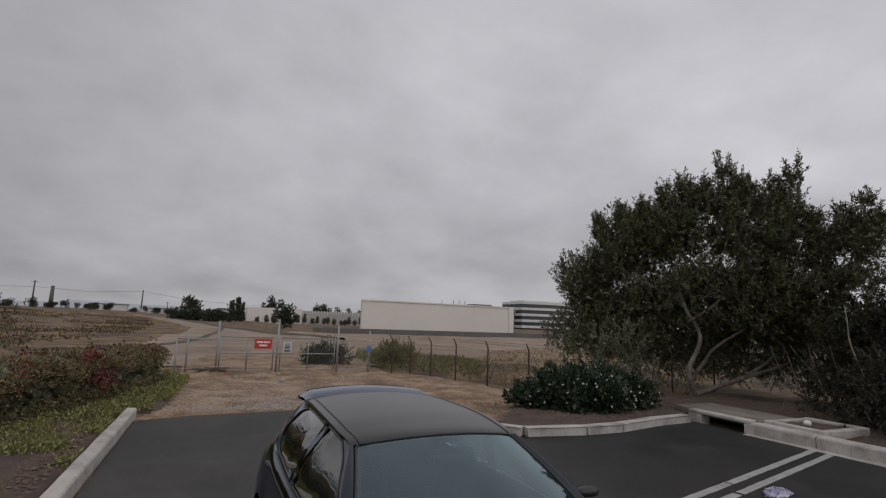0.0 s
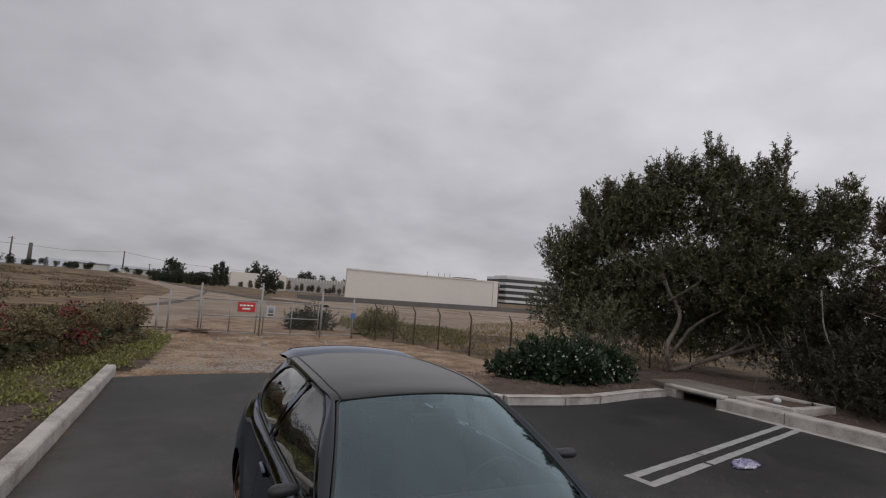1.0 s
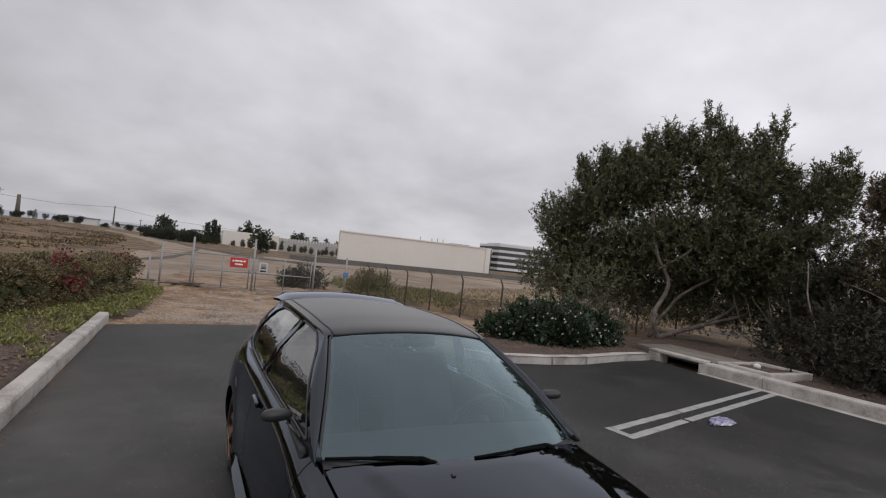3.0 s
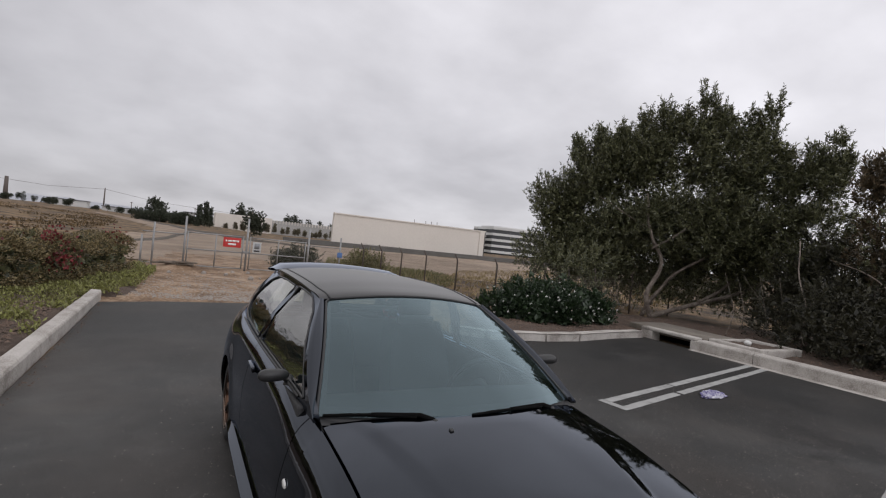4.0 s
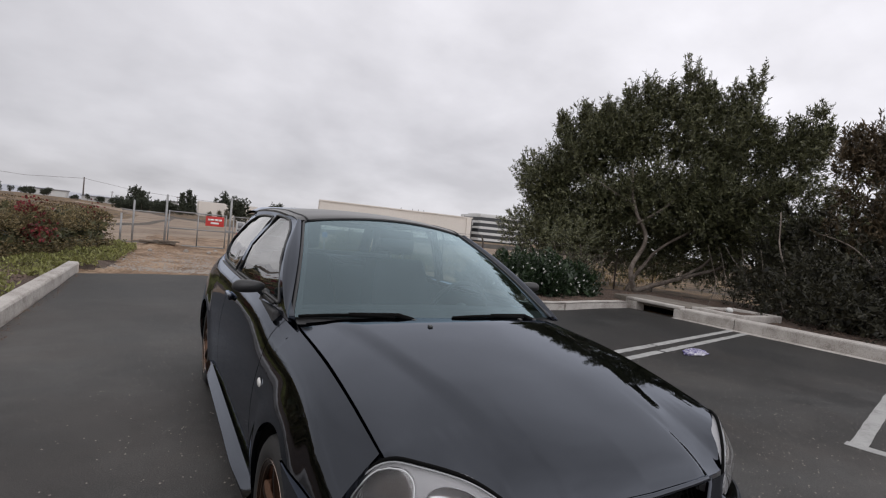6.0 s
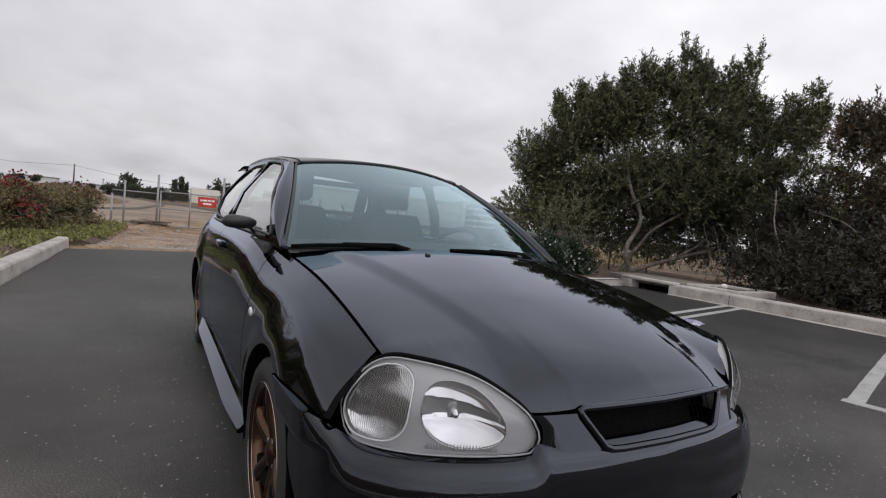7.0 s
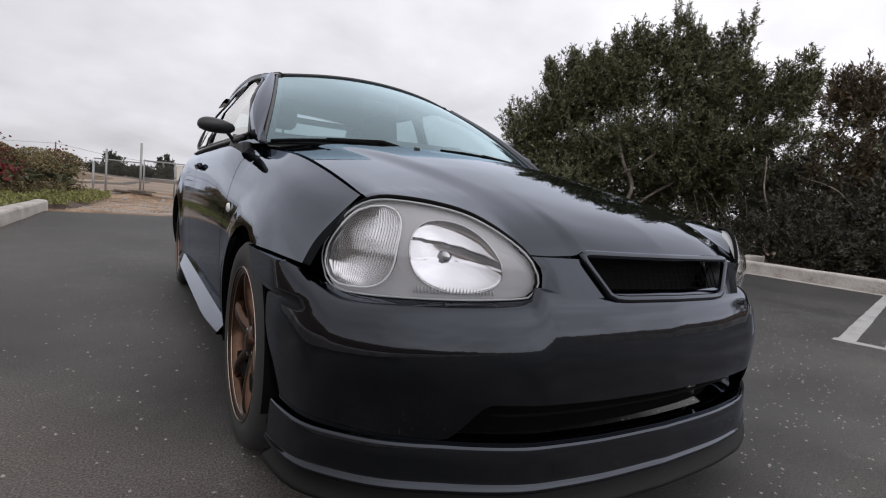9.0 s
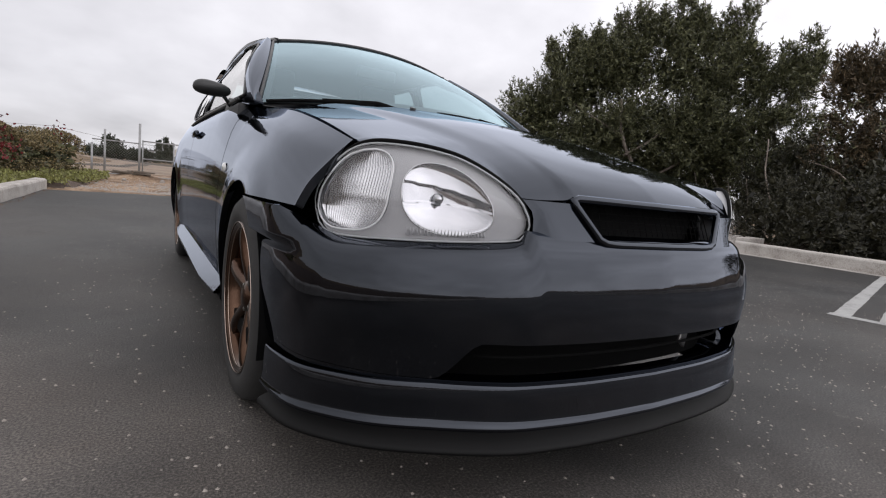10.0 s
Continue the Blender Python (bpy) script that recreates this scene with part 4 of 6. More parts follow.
# --- flanks
VV = [0, 0.08, 0.2, 0.4, 0.6, 0.8, 1.0]
FLANK = [(0.34, 0.652, 0.694, 0.746, 0.786, 0.797, 0.797, 0.79),
         (0.6, 0.656, 0.722, 0.762, 0.792, 0.799, 0.794, 0.778),
         (0.85, 0.661, 0.722, 0.757, 0.786, 0.791, 0.782, 0.764),
         (1.25, 0.668, 0.725, 0.759, 0.786, 0.79, 0.782, 0.764),
         (1.7, 0.702, 0.745, 0.765, 0.787, 0.79, 0.782, 0.764),
         (2.5, 0.712, 0.751, 0.77, 0.79, 0.792, 0.784, 0.764),
         (3.2, 0.708, 0.753, 0.774, 0.795, 0.796, 0.789, 0.764),
         (3.7, 0.69, 0.729, 0.773, 0.803, 0.808, 0.798, 0.768),
         (4.0, 0.62, 0.684, 0.738, 0.778, 0.788, 0.778, 0.748),
         (4.16, 0.56, 0.624, 0.688, 0.728, 0.738, 0.728, 0.688)]
ARCH_R, AXLES, HUB_Z = 0.328, (0.850, 3.47), 0.288


def flank(y, z):
    top = spline(Z_TOP, y)
    v = min(max((top - z) / (top - 0.2), 0), 1)
    xs = spline(FLANK, y)
    x = spline([(VV[i], xs[i]) for i in range(7)], v)
    # gentle flare round the wheels, and the dent line of the doors
    for c in AXLES:
        d = math.hypot(y - c, z - HUB_Z)
        if d < 0.46:
            x += 0.012 * (0.5 + 0.5 * math.cos(math.pi * min(max((d - ARCH_R) / 0.13, 0), 1)))
    return x


def hem(y):
    z = 0.205
    for c in AXLES:
        if abs(y - c) < ARCH_R:
            z = max(z, HUB_Z + math.sqrt(ARCH_R**2 - (y - c) ** 2))
    return z


def flank_sheet(sign, ys, low=None, top=None):
    vs = [0, 0.01, 0.03, 0.06, 0.10, 0.15] + steps(0.2, 0.94, 14) + [0.97, 1.0]

    def at(y, v):
        hi = spline(Z_TOP, y) if top is None else top(y)
        lo = max(hem(y), low(y) if low else 0)
        z = hi + (lo - hi) * v
        return Vector((sign * flank(y, z), y, z))
    return sheet(at, ys, vs, (sign, 0, 0), 0.018)


def arch_steps(c, a, b):
    """Stations along the flank, dense at the ends of a wheel arch."""
    ys = [c - ARCH_R * math.cos(k * math.pi / 28) for k in range(29)]
    return [y for y in ys if a < y < b]


def build_flanks(sign):
    # front wing
    ys = sorted([0.338, 0.345, 0.36, 0.38, 0.41, 0.44, 0.48] + arch_steps(0.85, 0.53, 1.19) + [1.20, 1.23, 1.28, 1.31, 1.325])
    low = lambda y: 0.586 if y < 0.716 else 0
    wing = part("front_wing", flank_sheet(sign, ys, low), PAINT, CAR, "glossy black front wing")
    mk = lathe([(0.0, 0.0), (0.012, -0.001), (0.019, -0.004), (0.021, -0.009)], 18)
    bmesh.ops.scale(mk, vec=(1, 1.35, 0.8), verts=mk.verts[:])
    part("side_marker", mk, AMBERWHITE, wing, "clear oval side marker").matrix_basis = pose(sign * (flank(1.24, 0.645) + 0.009), 1.24, 0.645, 0, 0, 0 if sign > 0 else 180)
    # door
    door = part("door", flank_sheet(sign, sorted(steps(1.332, 2.60, 26))), PAINT, CAR, "glossy black front door")
    part("door_handle", box(-0.012, 0.012, -0.09, 0.09, -0.016, 0.016, 0.008), PAINT, door).matrix_basis = pose(sign * (flank(2.42, 0.80) + 0.012), 2.42, 0.80, 0, sign * 14, 0)
    # quarter panel
    ys = sorted([2.607, 2.62, 2.7, 2.85, 3.0, 3.1] + arch_steps(3.47, 3.14, 3.81) + [3.82, 3.88, 3.95, 4.0, 4.05, 4.1, 4.14])
    part("rear_quarter", flank_sheet(sign, ys), PAINT, CAR)
    # wheel-house liners
    for c in AXLES:
        bm = bmesh.new()
        rings = []
        for x in (0.785, 0.55):
            rings.append([bm.verts.new((sign * x, c + (ARCH_R + 0.004) * math.cos(t), HUB_Z + (ARCH_R + 0.004) * math.sin(t))) for t in steps(-0.25, math.pi + 0.25, 30)])
        for i in range(30):
            bm.faces.new((rings[0][i], rings[0][i + 1], rings[1][i + 1], rings[1][i]))
        bm.faces.new(rings[1])
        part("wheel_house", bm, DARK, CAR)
    # skirt with a flat ledge that looks up at the sky
    rows = [(0.772, 0.262), (0.777, 0.258), (0.782, 0.254), (0.786, 0.2510), (0.816, 0.2255), (0.819, 0.2230), (0.8205, 0.2210), (0.8195, 0.2185), (0.814, 0.217), (0.70, 0.217)]

    def sk(y, k):
        x, z = rows[k]
        t = (y - 1.19) / 1.94
        grow = min(1, 4.5 * t + 0.25) if t < 0.5 else min(1, 4.5 * (1 - t) + 0.25)
        return Vector((sign * (0.774 + (x - 0.774) * (0.6 + 0.4 * grow)), y, z + 0.008 * (1 - grow)))
    part("side_skirt", sheet(sk, [1.185, 1.2] + steps(1.24, 3.08, 24) + [3.11, 3.13], range(len(rows)), (sign, 0, 0.3)), PAINT, CAR, "glossy black side skirt with flat ledge")


# --- glasshouse
RAIL = [(1.2, 0.70, 0.87), (1.6, 0.640, 1.075), (2.02, 0.556, 1.268), (2.25, 0.574, 1.300), (2.46, 0.584, 1.315), (2.9, 0.582, 1.322), (3.3, 0.566, 1.314), (3.55, 0.548, 1.287), (3.9, 0.50, 1.20)]


def side_glass(y, z):
    xb = spline([(1.2, 0.690), (1.45, 0.700), (1.7, 0.704), (2.5, 0.716), (3.2, 0.711), (3.7, 0.686), (4.0, 0.616), (4.16, 0.556)], y)
    xt = spline([(2.0, 0.556), (2.46, 0.584), (3.3, 0.568), (3.6, 0.545), (4.0, 0.49)], max(y, 2.0))
    w = min(max((z - 0.885) / 0.385, 0), 1)
    return xb + (xt - xb) * w + 0.042 * math.sin(math.pi * w)


def rounded(points, r=0.03, n=4):
    """The outline with its corners rounded."""
    out = []
    k = len(points)
    for i in range(k):
        p, a, b = Vector(points[i]), Vector(points[i - 1]), Vector(points[(i + 1) % k])
        q = min(r, (a - p).length * 0.45, (b - p).length * 0.45)
        s, e = p + (a - p).normalized() * q, p + (b - p).normalized() * q
        for j in range(n + 1):
            t = j / n
            v = s * (1 - t) ** 2 + p * 2 * t * (1 - t) + e * t * t
            out.append((v.x, v.y))
    return out


DOOR_PANE = rounded([(1.40, 0.915), (1.70, 1.090), (1.93, 1.203), (2.13, 1.264), (2.30, 1.280), (2.455, 1.286), (2.575, 0.922)], 0.03)
QUARTER_PANE = rounded([(2.655, 0.925), (2.545, 1.277), (2.9, 1.282), (3.22, 1.270), (3.38, 1.225), (3.52, 1.07), (3.50, 0.965), (3.30, 0.935)], 0.04)
HOUSE = [(1.235, 0.872), (1.45, 0.990), (1.75, 1.145), (2.02, 1.268), (2.25, 1.298), (2.46, 1.313), (2.9, 1.320), (3.3, 1.312), (3.52, 1.288), (3.68, 1.18), (3.84, 1.05), (3.97, 0.962),
         (3.7, 0.928), (3.4, 0.908), (3.0, 0.903), (2.5, 0.903), (2.0, 0.899), (1.7, 0.894), (1.45, 0.880)]


def build_glasshouse(sign):
    def on(off):
        return lambda y, z: (sign * (side_glass(y, z) + off), y, z)
    part("pillar_frame", slab(HOUSE, [DOOR_PANE, QUARTER_PANE], on(0), (sign, 0, 0.2), 0.03, 1), PAINT, CAR)
    for name, pane in (("door_window", DOOR_PANE), ("quarter_window", QUARTER_PANE)):
        g = part(name, slab(pane, [], on(-0.006), (sign, 0, 0.2), 0, 1), SIDEGLASS, CAR, "greenish side window glass")
        g.visible_shadow = False
        part("weather_strip", tube([on(0.002)(y, z) for y, z in pane], 0.006, 6, closed=True), TRIM, g)
    part("belt_moulding", tube([(sign * (side_glass(y, 0.905) + 0.006), y, 0.905) for y in steps(1.48, 3.5, 30)], 0.008, 6), TRIM, CAR)
    # door pillar
    part("door_pillar", slab([(2.595, 0.915), (2.475, 1.274), (2.53, 1.275), (2.645, 0.915)], [], on(0.004), (sign, 0, 0.2), 0.02), TRIM, CAR)


def roof_point(a, y):
    xr, zr = spline(RAIL, y)
    xr += 0.003
    zr -= 0.002
    crown = 0.044 * (1 - abs(a) ** 2.2)
    return Vector((a * xr, y + (-0.075 * (1 - a * a) if y < 2.1 else -0.075 * (1 - a * a) * max(0, (2.5 - y) / 0.4)), zr + crown))


def build_roof():
    ys = [2.02, 2.026, 2.04, 2.07, 2.12] + steps(2.2, 3.45, 22) + [3.49, 3.52]
    aa = [-1, -0.995, -0.98] + steps(-0.95, 0.95, 34) + [0.98, 0.995, 1]
    ob = part("roof", sheet(roof_point, aa, ys, (0, 0, 1), 0.012), FADED, CAR, "glossy black steel roof")
    for sign in (1, -1):
        part("drip_moulding", tube([roof_point(sign * 0.905, y) + Vector((0, 0, 0.001)) for y in steps(2.03, 3.50, 30)], 0.0075, 6, flat=0.6), TRIM, ob)
    # tail spoiler above the hatch
    rows = [(3.42, 0.004), (3.50, 0.026), (3.60, 0.046), (3.72, 0.062), (3.79, 0.064), (3.80, 0.046), (3.72, 0.026), (3.52, -0.02)]

    def sp(a, k):
        y, h = rows[k]
        z = spline([(3.3, 1.314), (3.55, 1.295), (3.75, 1.262)], y)
        e = 1 - max(0, abs(a) - 0.86) / 0.14 * 0.6
        return Vector((a * 0.585, y - 0.06 * a * a, z + (0.04 * (1 - a * a) if True else 0) * 0.9 + h * e))
    part("roof_spoiler", sheet(sp, steps(-1, 1, 40), range(len(rows)), (0, 0, 1)), PAINT, CAR, "glossy black roof spoiler")
    return ob


def screen(a, b, off=0.0):
    """Windscreen: a across, b from bottom to top."""
    k = abs(a)
    lo = Vector((k * 0.668, 1.055 + 0.225 * k**2, 0.918 - 0.036 * k**2))
    hi = Vector((k * 0.522, 1.945 + 0.075 * k**2, 1.312 - 0.046 * k**2))
    p = lo.lerp(hi, b)
    p.z += 0.022 * math.sin(math.pi * b) + off
    p.y -= 0.016 * math.sin(math.pi * b) + off * 0.5
    return Vector((math.copysign(p.x, a), p.y, p.z))


def build_screen():
    aa, bb = steps(-1, 1, 40), steps(0, 1, 20)
    g = part("windscreen", sheet(screen, aa, bb, (0, -1, 1)), GLASS, CAR, "blue-tinted laminated windscreen")
    g.visible_shadow = False
    # black ceramic border
    def keep(a, b):
        return abs(a) > 0.955 or b < 0.065 or b > 0.975
    part("black_border", sheet(lambda a, b: screen(a, b, -0.003), [-1, -0.985, -0.97, -0.955] + steps(-0.93, 0.93, 36) + [0.955, 0.97, 0.985, 1], [0, 0.03, 0.065] + steps(0.1, 0.95, 16) + [0.975, 1], (0, -1, 1), 0, keep), TRIM, g)
    edge = [(a, 1) for a in steps(-0.97, 0.97, 26)] + [(1, b) for b in steps(0.97, 0.0, 16)]
    edge = [(-1, b) for b in steps(0.0, 0.97, 16)] + edge
    part("screen_seal", tube([screen(a, b, 0.002) for a, b in edge], 0.007, 6), TRIM, g)
    # front faces of the roof pillars
    for sign in (1, -1):
        def pil(u, b):
            p = screen(sign, b) + Vector((0, 0, -0.004))
            y = 1.235 + (2.02 - 1.235) * b
            z = spline([(1.235, 0.872), (1.45, 0.990), (1.75, 1.145), (2.02, 1.268)], y)
            q = Vector((sign * (side_glass(y, z) + 0.001), y, z))
            r = p.lerp(q, u)
            bulge = 0.016 * math.sin(math.pi * u)
            return r + Vector((sign * bulge * 0.7, -bulge * 0.5, bulge * 0.6))
        part("roof_pillar", sheet(pil, steps(0, 1, 8), steps(0, 1, 24), (sign * 0.6, -1, 0.6)), PAINT, CAR)
    # cowl
    def cow(a, k):
        r = bonnet(a, 1.0)
        s = screen(a, 0.03, -0.006)
        return (r + Vector((0, 0.004, -0.016))).lerp(s, k)
    cowl = part("cowl", sheet(cow, steps(-0.999, 0.999, 30), [-0.3, 0, 0.3, 0.6, 1.0], (0, 0, 1)), TRIM, CAR, "black plastic cowl below the windscreen")
    for x0, x1 in ((-0.30, -0.64), (0.36, -0.06)):
        a0, a1 = x0 / 0.66, x1 / 0.66
        pts = [screen(a, 0.002 + 0.012 * math.sin(math.pi * t), 0.003) for t, a in [(k / 12, a0 + (a1 - a0) * k / 12) for k in range(13)]]
        w = part("wiper", tube(pts, [0.009] + [0.0085] * 5 + [0.006] * 7, 6), DARK, CAR, "black windscreen wiper")
        part("arm", tube([screen(a0 + 0.10, -0.02, 0.002), screen(a0 + 0.02, 0.006, 0.008), screen((a0 + a1) / 2, 0.016, 0.006)], [0.012, 0.010, 0.006], 8), DARK, w)
        part("pivot_cap", lathe([(0.0, 0.010), (0.010, 0.008), (0.013, 0.0)], 14, "z"), TRIM, w).matrix_basis = Matrix.Translation(screen(a0 + 0.10, -0.03, 0.006))


def build_mirror(sign):
    bm = bmesh.new()
    bmesh.ops.create_uvsphere(bm, u_segments=28, v_segments=16, radius=1)
    for v in bm.verts:
        x, y, z = v.co
        x, z = math.copysign(abs(x) ** 0.75, x), math.copysign(abs(z) ** 0.85, z)
        v.co = (0.074 * x, 0.040 * min(y, 0.45) - 0.004, 0.029 * z * (1.0 + 0.12 * x * sign))
    ob = part("wing_mirror", bm, TRIM, CAR, "satin black aftermarket wing mirror")
    ob.matrix_basis = pose(sign * (0.825 if sign > 0 else 0.790), 1.67, 0.998 if sign > 0 else 0.950, 0, sign * -3, sign * -12)
    bm = sheet(lambda u, v: (0.062 * u * (1 - 0.1 * v * v), 0.0148, 0.022 * v), steps(-1, 1, 8), steps(-1, 1, 6), (0, 1, 0))
    part("mirror_glass", bm, CHROME, ob)
    arm = tube([(-sign * 0.045, 0.0, -0.012), (-sign * 0.07, 0.01, -0.03), (-sign * 0.098, 0.02, -0.052)], [0.009, 0.007, 0.009], 8)
    part("stalk", arm, TRIM, ob)
    foot = box(-0.012, 0.012, -0.035, 0.035, -0.035, 0.03, 0.008)
    part("foot", foot, TRIM, ob).matrix_basis = pose(-sign * 0.100, 0.025, -0.050, 20, 0, 0)
    return ob


def build_wheel(sign, y):
    hub = Vector((sign * 0.786, y, HUB_Z))
    prof = [(0.205, -0.205), (0.262, -0.205), (0.280, -0.190), (0.2875, -0.165), (0.2885, -0.1), (0.2875, -0.035), (0.282, -0.014), (0.268, -0.002), (0.240, 0.003), (0.222, 0.0), (0.212, -0.008), (0.205, -0.012)]
    tyre = part("wheel", lathe([(r, sign * h) for r, h in prof], 64), RUBBER, CAR, "low-profile tyre on bronze six-spoke alloy wheel")
    tyre.matrix_basis = Matrix.Translation(hub) @ Matrix.Diagonal((1, CAR.scale.z / CAR.scale.y, 1, 1))
    rim = lathe([(r, sign * h) for r, h in [(0.150, -0.19), (0.196, -0.19), (0.192, -0.10), (0.188, -0.03), (0.196, -0.012), (0.206, -0.004), (0.213, -0.003), (0.213, -0.012), (0.207, -0.02)]], 64)
    part("rim", rim, BRONZE, tyre, "bronze alloy rim")
    for radius, proud in ((0.2115, -0.002), (0.197, -0.011)):
        ring = [(sign * proud, radius * math.cos(t), radius * math.sin(t)) for t in [2 * math.pi * k / 56 for k in range(56)]]
        part("rim_lip", tube(ring, 0.0019, 6, closed=True), LIPMETAL, tyre, "machined bright rim edge")
    for k in range(6):
        t = 2 * math.pi * k / 6 + 0.3
        bm = bmesh.new()
        rows = []
        for r, w, h in ((0.035, 0.026, -0.035), (0.07, 0.022, -0.028), (0.11, 0.0185, -0.020), (0.15, 0.019, -0.016), (0.178, 0.024, -0.016), (0.196, 0.034, -0.020)):
            row = []
            for q, d in ((-1, -0.022), (-0.8, 0.0), (-0.3, 0.005), (0.3, 0.005), (0.8, 0.0), (1, -0.022)):
                c = Vector((sign * (h + d), r, w * q))
                row.append(bm.verts.new((c.x, c.y * math.cos(t) - c.z * math.sin(t), c.y * math.sin(t) + c.z * math.cos(t))))
            rows.append(row)
        for a, b in zip(rows, rows[1:]):
            for j in range(5):
                bm.faces.new((a[j], a[j + 1], b[j + 1], b[j]))
        bmesh.ops.recalc_face_normals(bm, faces=bm.faces[:])
        orient(bm, (sign, 0, 0))
        part("spoke", bm, BRONZE, tyre)
    part("hub_cap", lathe([(r, sign * h) for r, h in [(0.0, -0.016), (0.022, -0.017), (0.030, -0.022), (0.046, -0.030), (0.058, -0.045)]], 32), BRONZE, tyre)
    for k in range(4):
        t = 2 * math.pi * k / 4 + 0.5
        nut = lathe([(0.0, sign * -0.026), (0.007, sign * -0.027), (0.009, sign * -0.04)], 6)
        part("wheel_nut", nut, STEEL, tyre).matrix_basis = Matrix.Translation((0, 0.047 * math.cos(t), 0.047 * math.sin(t)))
    part("brake_disc", lathe([(r, sign * h) for r, h in [(0.05, -0.09), (0.128, -0.09), (0.130, -0.10), (0.128, -0.112), (0.05, -0.112)]], 40), STEEL, tyre)


def build_tail():
    def rear(a, k):
        rows = [(4.02, 0.955, 0.60), (4.11, 0.90, 0.645), (4.15, 0.78, 0.715), (4.15, 0.62, 0.742), (4.18, 0.56, 0.748), (4.20, 0.45, 0.75), (4.18, 0.30, 0.735), (4.13, 0.22, 0.70)]
        y, z, w = rows[k]
        return Vector((a * w, y - 0.06 * abs(a) ** 4, z))
    tail = part("tailgate", sheet(rear, steps(-1, 1, 30), range(8), (0, 1, 0)), PAINT, CAR)
    for s in (1, -1):
        part("tail_lamp", sheet(lambda a, z: Vector((s * (0.48 + 0.19 * a), 4.158 - 0.06 * (0.67 + 0.27 * a) ** 4, z)), steps(0, 1, 6), steps(0.68, 0.86, 4), (0, 1, 0), 0.02), shader("tail_red", (0.25, 0.01, 0.01), 0.15), tail)
    # hatch glass with its frame
    def hatch(a, b):
        p = Vector((a * (0.53 + 0.08 * (1 - b)), 3.56 + (4.0 - 3.56) * (1 - b) - 0.05 * a * a, 0.955 + (1.292 - 0.955) * b))
        return p
    part("hatch_frame", sheet(hatch, steps(-1, 1, 24), steps(0, 1, 12), (0, 1, 1), 0.02, lambda a, b: abs(a) > 0.86 or b < 0.12 or b > 0.9), PAINT, CAR)
    g = part("hatch_window", sheet(lambda a, b: hatch(a * 0.88, 0.1 + 0.82 * b) + Vector((0, -0.006, -0.006)), steps(-1, 1, 16), steps(0, 1, 8), (0, 1, 1)), SIDEGLASS, CAR)
    g.visible_shadow = False


